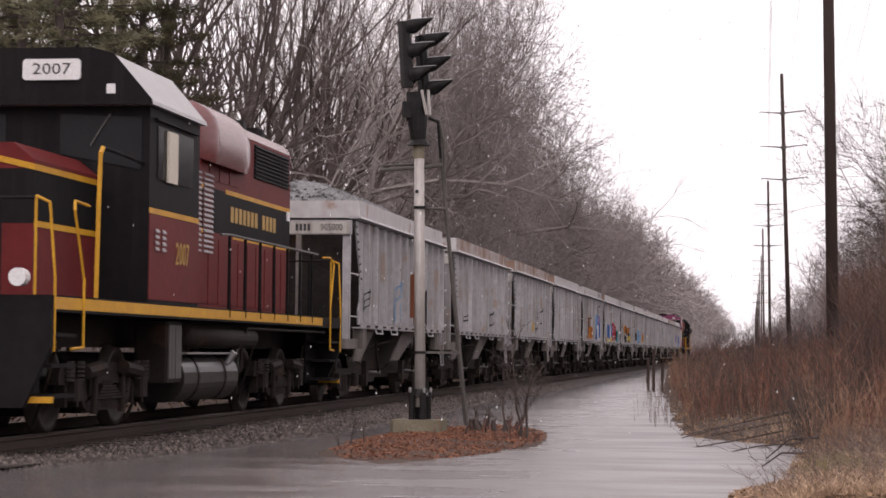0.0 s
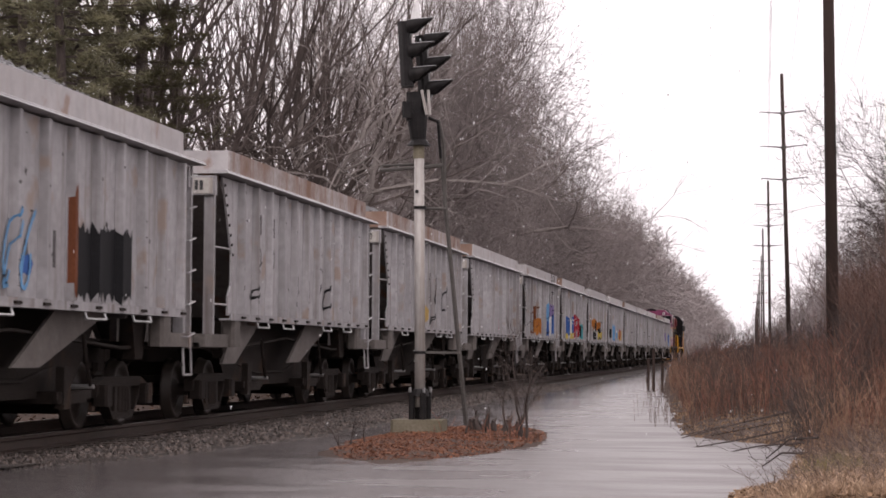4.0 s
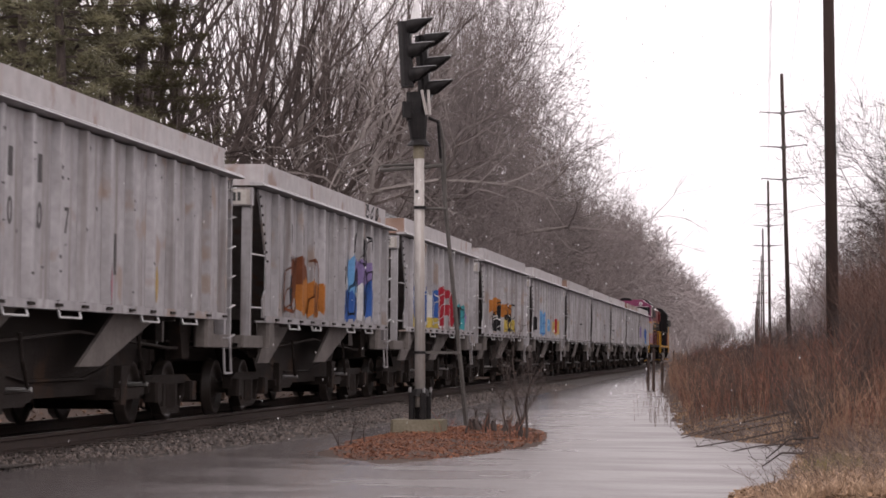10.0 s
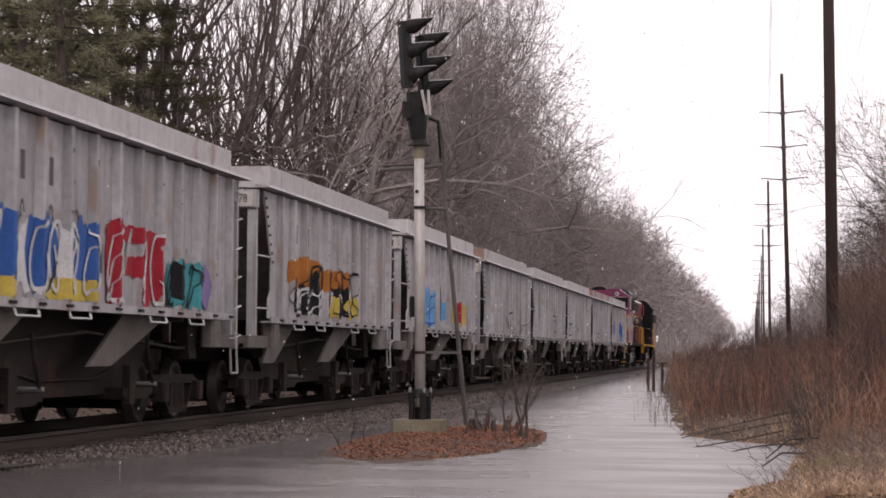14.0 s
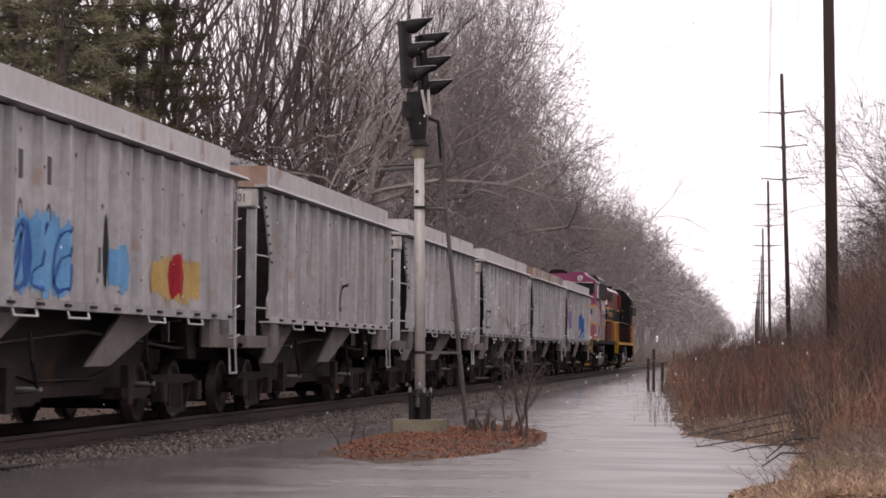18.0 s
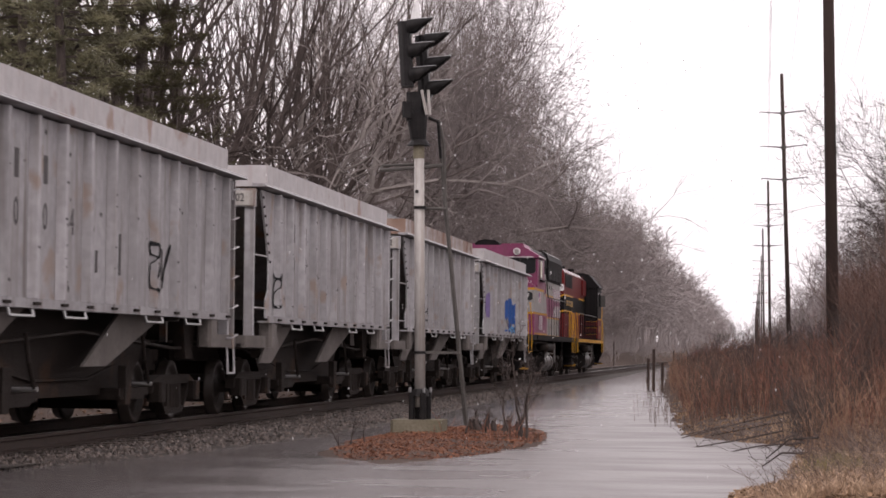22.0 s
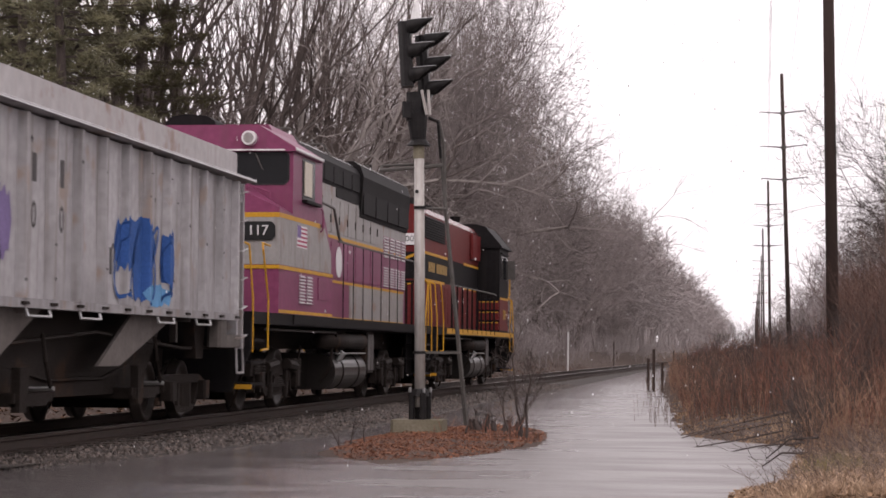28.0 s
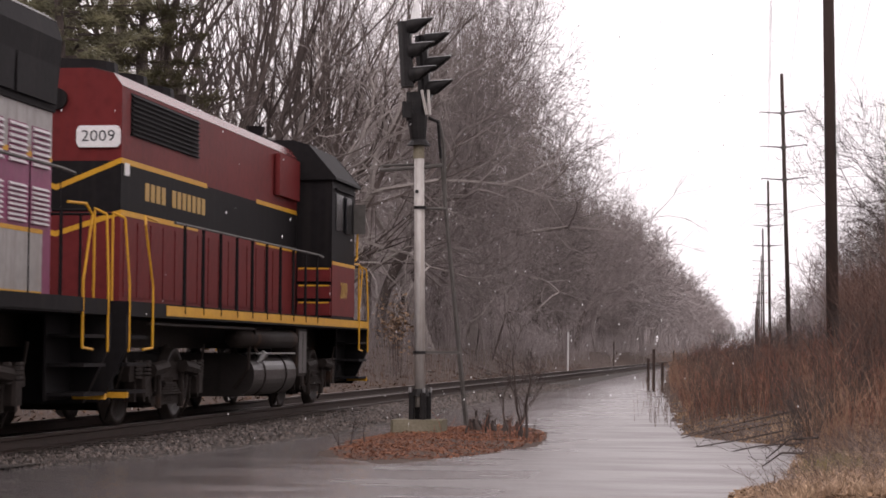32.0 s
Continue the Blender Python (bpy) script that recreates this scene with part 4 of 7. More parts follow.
def gp_engine(number, note, y0, y1, c1, n1, grille, blister):
    """A four-axle road switcher, hood end at y = 0, cab end at y = 16.6. y0, y1: the long hood; c1, n1: the ends of cab and nose."""
    e = thing("locomotive", note, "locomotive", "locomotives of the train")
    engine_base(e, 16.6, (7.4, 10.5), (3.4, 13.2))
    w = 0.86
    cm = (y1 + c1) / 2
    part("hood_lower", Geo().box(-w, w, y0, y1, 1.56, 2.74), M_LRED, e)
    part("hood_band", Geo().box(-w, w, y0, y1, 2.74, 3.40), M_LBLACK, e)
    part("hood_upper", Geo().prism([(-w, 3.40), (w, 3.40), (w, 4.36), (0.74, 4.53), (0.45, 4.6), (-0.45, 4.6), (-0.74, 4.53), (-w, 4.36)], "y", y0, y1), M_LRED, e)
    for q in (-1, 1):
        part("roof_sheet", Geo().prism([(q * (w + 0.004), 4.37), (q * 0.745, 4.535), (q * 0.455, 4.605), (q * 0.455, 4.6), (q * 0.74, 4.528), (q * w, 4.36)], "y", y0 - 0.01, y1), M_WETRED, e, "wet rounded roof edge")
    part("horn_cluster", Geo().tube((0.3, y1 - 0.9, 4.6), (0.3, y1 - 0.9, 4.86), 0.1, 0.16, 10), M_LBLACK, e)
    part("roof_walk", Geo().box(-0.28, 0.28, y0 + 0.6, y1 - 0.3, 4.6, 4.63), M_LRED, e)
    for y in (2.5, 3.9, 5.3):
        part("roof_fan", Geo().tube((0, y, 4.6), (0, y, 4.74), 0.6, 0.58, 20), M_LBLACK, e)
    part("exhaust_stack", Geo().cbox(-0.22, 0.22, 7.4, 7.9, 4.6, 4.9, 0.05), M_UNDER, e)
    if blister[1] - blister[0] > 1:
        g = Geo()
        ring = 15
        for k in range(11):
            u = k / 10
            e_ = min(1.0, u / 0.3, (1 - u) / 0.12)
            fat = math.sqrt(max(0.0, 1 - (1 - e_) ** 2))
            for i in range(ring):
                a = math.pi * (-0.12 + 1.24 * i / (ring - 1))
                c, sn = math.cos(a), math.sin(a)
                g.v.append(((0.72 + 0.34 * fat) * math.copysign(abs(c) ** 0.6, c), blister[0] + u * (blister[1] - blister[0]), 4.05 + (0.42 + 0.25 * fat) * math.copysign(abs(sn) ** 0.75, sn)))
        g.f = [(k * ring + i, k * ring + i + 1, (k + 1) * ring + i + 1, (k + 1) * ring + i) for k in range(10) for i in range(ring - 1)]
        g.f += [tuple(range(ring))[::-1], tuple(range(10 * ring, 11 * ring))]
        part("dynamic_brake_blister", g, M_WETRED, e, "rounded red dynamic brake housing", True)
    for q in (-1, 1):
        x = q * w
        slats("radiator_grille", x, *grille, 3.76, 4.32, 9, M_LBLACK, e)
        stripe(e, M_YELLOW, x, y0, 3.37, 6.3, 3.37)
        stripe(e, M_YELLOW, x, y1 - 3.2, 3.37, y1, 3.37)
        stripe(e, M_YELLOW, x, y0, 2.70, 5.8, 2.70)
        stripe(e, M_YELLOW, x, y1 - 3.2, 2.70, y1, 2.70)
        bars(e, x, y0 + 1.1, y0 + 4.4, 2.96, 3.20, 12, (4,), M_GOLD)
        part("class_light", Geo().cbox(min(x, x + q * 0.03), max(x, x + q * 0.03), y0 + 0.12, y0 + 0.3, 3.22, 3.38, 0.01), M_WHITE, e)
        door = None
        for i in range(int((y1 - y0 - 0.2) / 0.63)):
            y = y0 + 0.15 + 0.63 * i
            if door is None:
                door = part("hood_door", Geo().prism([(0.0, 1.66), (0.56, 1.66), (0.56, 2.64), (0.0, 2.64)], "x", min(x, x + q * 0.012), max(x, x + q * 0.012)), M_LRED, e)
                door.matrix_basis = pose(0, y, 0)
            else:
                again(door, pose(0, y, 0), e)
            if i > 5 and number == "2007":
                part("hood_door", Geo().prism([(y, 3.52), (y + 0.56, 3.52), (y + 0.56, 4.28), (y, 4.28)], "x", min(x, x + q * 0.012), max(x, x + q * 0.012)), M_LRED, e)
        [slats("air_louvre", x, y1 - a, y1 - b, 2.4, 3.62, 16, M_LOUVRE, e, 0.025, M_LRED) for a, b in ((3.3, 2.72), (2.6, 2.0))] if number == "2007" else part("air_intake", Geo().cbox(min(x, x + q * 0.1), max(x, x + q * 0.1), y1 - 1.9, y1 - 0.2, 3.6, 4.3, 0.03), M_LRED, e)
        ys = [2.7 + 0.98 * i for i in range(int((y1 - 2.6) / 0.98))]
        posts_and_rail(e, q, ys, 2.62)
        part("sill_stripe", Geo().box(min(q * 1.5, q * 1.506), max(q * 1.5, q * 1.506), ys[0] - 0.9, 16.45, 1.41, 1.54), M_YELLOW, e)
        # cab side
        cx = q * 1.5
        part("cab_window", Geo().box(min(cx, cx + q * 0.012), max(cx, cx + q * 0.012), y1 + 0.35, cm - 0.05, 3.12, 3.78), M_GLASS, e)
        part("cab_window", Geo().box(min(cx, cx + q * 0.012), max(cx, cx + q * 0.012), cm + 0.08, c1 - 0.35, 3.12, 3.78), M_GLASS, e)
        part("cab_rain_gutter", Geo().box(min(cx, cx + q * 0.05), max(cx, cx + q * 0.05), y1 + 0.2, c1 - 0.2, 3.84, 3.87), M_LBLACK, e)
        part("wind_deflector", Geo().box(min(cx + q * 0.02, cx + q * 0.05), max(cx + q * 0.02, cx + q * 0.05), cm + 0.05, cm + 0.5, 3.1, 3.75), M_SHADE if number == "2007" else M_GLASS, e)
        if number == "2007":
            part("cab_lower_panel", Geo().box(min(cx, cx + q * 0.01), max(cx, cx + q * 0.01), y1 + 0.01, c1 - 0.01, 1.60, 2.66), M_LRED, e, "red lower cab side")
            stripe(e, M_YELLOW, cx, y1, 2.67, c1, 2.67, 0.07)
            for k in range(2):
                slats("cab_vent", cx + q * 0.01, c1 - 0.75 + 0.32 * k, c1 - 0.55 + 0.32 * k, 2.2, 2.5, 4, M_LOUVRE, e, 0.02, M_LRED)
        for k in range(3 if number == "2009" else 0):
            tb = part("tread_board", Geo().box(min(q * 0.9, q * 1.49), max(q * 0.9, q * 1.49), y1 - 0.07, y1, 1.6 + 0.3 * k, 1.84 + 0.3 * k), M_LRED, e, "red step board on the cab's rear wall")
            part("stripe", Geo().box(min(q * 0.92, q * 1.47), max(q * 0.92, q * 1.47), y1 - 0.075, y1 - 0.07, 1.81 + 0.3 * k, 1.84 + 0.3 * k), M_YELLOW, tb)
        if number == "2007":
            part("walkway_post", Geo().path([(q * 1.5, c1 + 2.15, 1.56), (q * 1.5, c1 + 2.1, 2.6), (q * 1.49, c1 + 2.02, 3.22), (q * 1.48, c1 + 1.9, 3.3)], 0.028, 6), M_YELLOW, e, "yellow handrail post")
            part("walkway_rail", Geo().path([(q * 1.48, c1 + 1.9, 3.3), (q * 1.45, c1 + 0.9, 3.3), (q * 1.42, c1 + 0.02, 3.28)], 0.022, 6), M_LBLACK, e)
        else:
            part("cab_handrail", Geo().path([(q * 1.55, c1 - 0.15, 2.65), (q * 1.55, c1, 2.7), (q * 1.55, c1 + 0.05, 3.35)], 0.022, 6), M_YELLOW, e)
            part("cab_lower_panel", Geo().box(min(cx, cx + q * 0.01), max(cx, cx + q * 0.01), y1 + 0.01, c1 - 0.01, 1.60, 2.5), M_LRED, e, "red lower cab side")
            stripe(e, M_YELLOW, cx + q * 0.01, y1 + 0.01, 2.5, c1 - 0.01, 2.5, 0.06)
    part("mirror", Geo().box(1.5, 1.72, c1 - 0.1, c1 - 0.07, 3.15, 3.7), M_GALV, e)
    # end of the long hood: chevron stripe, headlights, number board
    for q in (-1, 1):
        g = Geo().prism([(0, 3.02), (q * w, 3.37), (q * w, 3.44), (0, 3.09)], "y", y0 - 0.004, y0)
        part("stripe", g, M_YELLOW, e)
        g = Geo().prism([(0, 2.42), (q * w, 2.70), (q * w, 2.77), (0, 2.49)], "y", y0 - 0.004, y0)
        part("stripe", g, M_YELLOW, e)
    part("headlight", Geo().tube((0, y0 - 0.06, 4.2), (0, y0, 4.2), 0.14, n=14), M_LBLACK, e)
    for q in (-0.56, 0.56):
        bd = part("number_board", Geo().prism([(q - 0.29, 3.62), (q - 0.25, 3.57), (q + 0.25, 3.57), (q + 0.29, 3.62), (q + 0.29, 3.80), (q + 0.25, 3.85), (q - 0.25, 3.85), (q - 0.29, 3.80)], "y", y0 - 0.04, y0), M_WHITE, e, "white number board")
        letters("digit", number, 0.21, on_front(q, y0 - 0.042, 3.71), M_DIGIT, bd, 0.003, 1.1)
    # cab
    cab = part("cab", Geo().box(-1.5, 1.5, y1, c1, 1.56, 4.06), M_LBLACK, e, "black cab")
    part("cab_roof", Geo().prism([(-1.58, 4.0), (1.58, 4.0), (1.57, 4.05), (1.08, 4.62), (0.8, 4.7), (-0.8, 4.7), (-1.08, 4.62), (-1.57, 4.05)], "y", y1 - 0.08, c1 + 0.179), M_ROOFGREY if number == "2007" else M_LBLACK, e, "sloped cab roof")
    part("roof_front", Geo().prism([(-1.5, 4.03), (1.5, 4.03), (1.05, 4.58), (0.8, 4.66), (-0.8, 4.66), (-1.05, 4.58)], "y", c1, c1 + 0.18), M_LBLACK, e)
    part("roof_visor", Geo().prism([(-1.585, 3.995), (1.585, 3.995), (1.575, 4.055), (1.085, 4.625), (0.8, 4.706), (-0.8, 4.706), (-1.085, 4.625), (-1.575, 4.055)], "y", c1 + 0.18, c1 + 0.204), M_LBLACK, e)
    part("placard", Geo().box(-1.11, -1.0, c1 + 0.204, c1 + 0.212, 4.13, 4.25), M_WHITE, e, "small white placard")
    for q in (-1, 1):
        part("windshield", Geo().prism([(q * 0.9, 3.3), (q * 1.4, 3.2), (q * 1.4, 3.85), (q * 0.35, 3.9), (q * 0.35, 3.4)], "y", c1, c1 + 0.015), M_GLASS, e)
        part("wiper", Geo().path([(q * 1.0, c1 + 0.03, 3.9), (q * 0.75, c1 + 0.04, 3.5)], 0.01, 4), M_GALV, e)
    for q in (-0.3,):
        bd = part("number_board", Geo().prism([(q - 0.37, 4.33), (q - 0.34, 4.30), (q + 0.34, 4.30), (q + 0.37, 4.33), (q + 0.37, 4.53), (q + 0.34, 4.56), (q - 0.34, 4.56), (q - 0.37, 4.53)], "y", c1 + 0.204, c1 + 0.24), M_WHITE, e, "white number board")
        letters("digit", number, 0.2, on_back(q, c1 + 0.243, 4.43), M_DIGIT, bd, 0.003, 1.25)
    part("horn", Geo().tube((0.1, cm - 0.3, 4.8), (0.1, cm + 0.2, 4.82), 0.03, 0.07, 10), M_GALV, e)
    part("roof_hatch", Geo().cbox(-0.6, 0.2, cm - 0.6, cm + 0.4, 4.7, 4.8, 0.03), M_LBLACK, e)
    # short hood
    nose = part("nose", Geo().prism([(-0.85, 1.56), (0.85, 1.56), (0.85, 3.12), (0.6, 3.32), (-0.6, 3.32), (-0.85, 3.12)], "y", c1, n1), M_LRED, e, "low red nose")
    part("nose_band", Geo().prism([(-0.855, 2.4), (0.855, 2.4), (0.855, 3.02), (-0.855, 3.02)], "y", c1, n1 + 0.005), M_LBLACK, e)
    for q in (-1, 1):
        stripe(e, M_YELLOW, q * 0.856, c1, 3.0, n1, 3.0)
        stripe(e, M_YELLOW, q * 0.856, c1, 2.36, n1, 2.36)
        part("stripe", Geo().prism([(0, 3.2), (q * 0.86, 3.0), (q * 0.86, 3.07), (0, 3.27)], "y", n1 + 0.005, n1 + 0.01), M_YELLOW, e)
        part("ditch_light", Geo().tube((q * 1.1, 16.4, 1.75), (q * 1.1, 16.55, 1.75), 0.1, n=12), M_WHITE, e)
    part("headlight", Geo().cbox(-0.3, 0.3, n1, n1 + 0.08, 2.7, 2.95, 0.03), M_GALV, e)
    letters("digit", number, 0.42, on_right(1.52, cm, 2.05) if number == "2009" else on_left(-1.516, cm - 0.35, 2.2), M_GOLD, cab, 0.003, 0.8)
    return e


def wide_cab_engine():
    """The purple and grey commuter engine, cab end at y = 0, 18.6 m long."""
    e = thing("locomotive", "purple and silver-grey diesel locomotive with yellow stripes, weathered", "locomotive", "locomotives of the train")
    L = 18.5
    engine_base(e, L, (7.4, 10.6), (3.6, 14.8))
    w, y0, y1 = 0.95, 5.3, 17.9
    part("hood_lower", Geo().box(-w, w, y0, y1, 1.56, 3.14), M_PURPLE, e)
    part("hood_grey", Geo().box(-w, w, y0, y1, 3.14, 4.1), M_LGREY, e)
    top = [(-w - 0.01, 4.1), (w + 0.01, 4.1), (w + 0.03, 4.52), (0.9, 4.66), (0.78, 4.74), (-0.78, 4.74), (-0.9, 4.66), (-w - 0.03, 4.52)]
    part("hood_top", Geo().prism(top, "y", 5.0, 11.85), M_LBLACK, e, "black hood roof")
    part("radiator_section", Geo().prism([(-w - 0.03, 3.68), (w + 0.03, 3.68), (w + 0.1, 4.5), (0.98, 4.72), (0.82, 4.82), (-0.82, 4.82), (-0.98, 4.72), (-w - 0.1, 4.5)], "y", 11.85, y1 + 0.02), M_LBLACK, e, "flared black radiator housing")
    part("radiator_lip", Geo().box(-w - 0.015, w + 0.015, 9.4, 11.85, 3.92, 4.1), M_LBLACK, e)
    for q in (-1, 1):
        part("roof_sheet", Geo().prism([(q * 0.905, 4.668), (q * 0.785, 4.748), (q * 0.785, 4.742), (q * 0.9, 4.66)], "y", 5.0, 11.85), M_WETBLACK, e, "wet roof edge")
        part("roof_sheet", Geo().prism([(q * 0.985, 4.728), (q * 0.825, 4.828), (q * 0.825, 4.82), (q * 0.98, 4.72)], "y", 11.85, y1 + 0.02), M_WETBLACK, e, "wet roof edge")
        for i in range(7):
            part("hood_hatch", Geo().prism([(5.2 + 0.95 * i, 4.16), (6.08 + 0.95 * i, 4.16), (6.08 + 0.95 * i, 4.46), (5.2 + 0.95 * i, 4.46)], "x", min(q * 0.962, q * 0.992), max(q * 0.962, q * 0.992)), M_LBLACK, e)
        for i in range(4):
            part("radiator_shutter", Geo().prism([(12.0 + 1.48 * i, 3.76), (13.38 + 1.48 * i, 3.76), (13.38 + 1.48 * i, 4.2), (12.0 + 1.48 * i, 4.2)], "x", min(q * 1.0, q * 1.03), max(q * 1.0, q * 1.03)), M_LBLACK, e)
    part("skirt_grey", Geo().box(-w - 0.004, w + 0.004, 10.9, 17.6, 1.62, 2.28), M_LGREY, e)
    for y in (6.2, 9.2, 14.2, 16.0):
        part("lifting_rod", Geo().path([(0.9, y, 4.66), (0.72, y, 4.92), (0.4, y, 4.92)], 0.018, 5), M_GALV, e)
    part("exhaust_stack", Geo().tube((0.5, 14.9, 4.8), (0.5, 14.9, 5.0), 0.2, 0.17, 12), M_UNDER, e)
    for y in (13.2, 14.9, 16.6):
        part("roof_fan", Geo().tube((-0.2, y, 4.82), (-0.2, y, 4.9), 0.55, 0.53, 20), M_LBLACK, e)
    for q in (-1, 1):
        x = q * w
        stripe(e, M_YELLOW, x, y0, 3.11, y1, 3.11, 0.06)
        stripe(e, M_YELLOW, x + q * 0.004, 8.0, 2.27, 17.6, 2.27, 0.05)
        stripe(e, M_YELLOW, x, 6.2, 1.57, 17.6, 1.57, 0.05)
        for i in range(4):
            slats("body_louvre", x, 14.85 + 0.78 * i, 15.45 + 0.78 * i, 3.0, 3.46, 7, M_SLAT, e, 0.03, M_PURPLE)
            slats("body_louvre", x, 14.85 + 0.78 * i, 15.45 + 0.78 * i, 2.36, 2.8, 8, M_SLAT, e, 0.03, M_PURPLE)
        for i in range(14):
            y = y0 + 0.2 + 0.86 * i
            if 14.0 < y:
                continue
            part("hood_door", Geo().prism([(y, 2.36), (y + 0.79, 2.36), (y + 0.79, 3.06), (y, 3.06)], "x", min(x, x + q * 0.012), max(x, x + q * 0.012)), M_PURPLE, e)
            part("hood_door", Geo().prism([(y, 3.22), (y + 0.79, 3.22), (y + 0.79, 3.86), (y, 3.86)], "x", min(x, x + q * 0.012), max(x, x + q * 0.012)), M_LGREY, e)
            part("door_latch", Geo().box(min(x, x + q * 0.03), max(x, x + q * 0.03), y + 0.72, y + 0.76, 3.4, 3.55), M_UNDER, e)
        part("emblem", Geo().tube((x, 9.7, 2.68), (x + q * 0.02, 9.7, 2.68), 0.30, n=24), M_WHITE, e, "round white emblem")
        ys = [7.4 + 1.02 * i for i in range(10)]
        posts_and_rail(e, q, ys, 2.94, None, 0.011)
        part("handrail", Geo().path([(q * 1.5, 5.2, 3.54), (q * 1.5, 6.4, 3.5), (q * 1.49, 6.95, 3.0), (q * 1.49, 7.2, 2.96)], 0.024, 6), M_GALV, e)
        part("side_sill", Geo().box(min(q * 1.49, q * 1.52), max(q * 1.49, q * 1.52), 3.0, L - 1.1, 1.40, 1.56), M_LBLACK, e)
        # cab side and wide nose
        cx = q * 1.52
        part("window_frame", Geo().box(min(cx, cx + q * 0.008), max(cx, cx + q * 0.008), 3.5, 4.55, 3.47, 4.16), M_BOARDBLACK, e)
        part("cab_window", Geo().box(min(cx + q * 0.008, cx + q * 0.014), max(cx + q * 0.008, cx + q * 0.014), 3.58, 4.46, 3.52, 4.12), M_GLASS, e)
        part("sunshade", Geo().box(min(cx + q * 0.014, cx + q * 0.03), max(cx + q * 0.014, cx + q * 0.03), 3.62, 4.2, 3.54, 4.1), M_SHADE, e, "beige window shade")
        part("window_sill", Geo().box(min(cx, cx + q * 0.09), max(cx, cx + q * 0.09), 3.5, 4.75, 3.41, 3.46), M_LBLACK, e)
        part("nose_side_grey", Geo().prism([(1.8, 2.33), (6.05, 2.33), (6.05, 2.66), (5.45, 3.09), (1.8, 3.09)], "x", min(cx, cx + q * 0.005), max(cx, cx + q * 0.005)), M_LGREY, e)
        stripe(e, M_YELLOW, cx + q * 0.005, 1.8, 3.07, 5.0, 3.07, 0.075)
        stripe(e, M_YELLOW, cx + q * 0.005, 1.8, 2.26, 6.2, 2.26, 0.06)
        stripe(e, M_YELLOW, cx + q * 0.001, 1.8, 1.57, 6.2, 1.57, 0.05)
        part("battery_door", Geo().box(min(cx, cx + q * 0.012), max(cx, cx + q * 0.012), 4.9, 6.0, 1.85, 2.22), M_PURPLE, e)
        for k in range(2):
            slats("nose_louvre", cx, 3.31 + 0.6 * k, 3.77 + 0.6 * k, 1.74, 2.22, 9, M_SLAT, e, 0.03, M_PURPLE)
        flag = part("flag_decal", Geo().box(min(cx + q * 0.006, cx + q * 0.008), max(cx + q * 0.006, cx + q * 0.008), 3.13, 3.92, 2.66, 3.02), M_WHITE, e, "striped flag decal")
        for k in range(5):
            part("flag_stripe", Geo().box(min(cx + q * 0.009, cx + q * 0.011), max(cx + q * 0.009, cx + q * 0.011), 3.42 if k > 1 else 3.13, 3.92, 2.68 + 0.07 * k, 2.712 + 0.07 * k), PAINT["pink"], flag)
        part("flag_canton", Geo().box(min(cx + q * 0.009, cx + q * 0.012), max(cx + q * 0.009, cx + q * 0.012), 3.13, 3.42, 2.82, 3.02), PAINT["violet"], flag)
        part("cab_shoulder", Geo().prism([(5.2, 1.56), (6.2, 1.56), (6.2, 2.62), (5.2, 3.5)], "x", min(q * 0.96, cx), max(q * 0.96, cx)), M_PURPLE, e)
        part("grab_rail", Geo().path([(q * 1.56, 4.9, 3.0), (q * 1.6, 4.9, 3.05), (q * 1.6, 4.9, 3.35), (q * 1.56, 4.9, 3.4)], 0.014, 5), M_PURPLE, e)
        part("nose_grab", Geo().path([(q * 0.9, 2.2, 3.52), (q * 0.9, 2.2, 3.62), (q * 1.25, 2.3, 3.5), (q * 1.25, 2.3, 3.4)], 0.014, 5), M_PURPLE, e)
    cab = part("cab", Geo().box(-1.52, 1.52, 2.8, 5.2, 3.0, 4.22), M_PURPLE, e, "purple cab")
    part("cab_lower", Geo().box(-1.52, 1.52, 1.8, 5.2, 1.56, 3.13), M_PURPLE, e)
    part("nose_front_grey", Geo().box(-1.525, 1.525, 1.79, 1.8, 2.33, 3.08), M_LGREY, e)
    part("stripe", Geo().box(-1.526, 1.526, 1.785, 1.8, 3.07, 3.145), M_YELLOW, e)
    part("stripe", Geo().box(-1.526, 1.526, 1.785, 1.8, 2.26, 2.32), M_YELLOW, e)
    a = [(-1.52, 3.13), (1.52, 3.13), (1.52, 3.22), (0.75, 3.57), (-0.75, 3.57), (-1.52, 3.22)]
    b = [(-1.52, 3.13), (1.52, 3.13), (1.52, 3.18), (0.75, 3.66), (-0.75, 3.66), (-1.52, 3.18)]
    n = len(a)
    part("nose_top", Geo().add([(x, 1.8, z) for x, z in a] + [(x, 2.81, z) for x, z in b], [tuple(range(n)), tuple(range(2 * n - 1, n - 1, -1))] + [(i, n + i, n + (i + 1) % n, (i + 1) % n) for i in range(n)]), M_PURPLE, e, "sloping purple nose")
    part("cab_roof", Geo().prism([(-1.58, 4.19), (1.58, 4.19), (1.58, 4.25), (0.97, 4.62), (-0.97, 4.62), (-1.58, 4.25)], "y", 2.7, 5.0), M_PURPLE, e, "sloped purple cab roof")
    part("roof_box", Geo().prism([(-1.05, 4.5), (1.05, 4.5), (0.92, 4.72), (-0.92, 4.72)], "y", 3.6, 5.6), M_PURPLE, e)
    part("roof_unit", Geo().prism([(-0.66, 4.6), (0.2, 4.6), (0.16, 4.72), (0.02, 4.8), (-0.3, 4.83), (-0.55, 4.79), (-0.66, 4.7)], "y", 2.95, 4.1), M_LBLACK, e, "dark air conditioner on the cab roof")
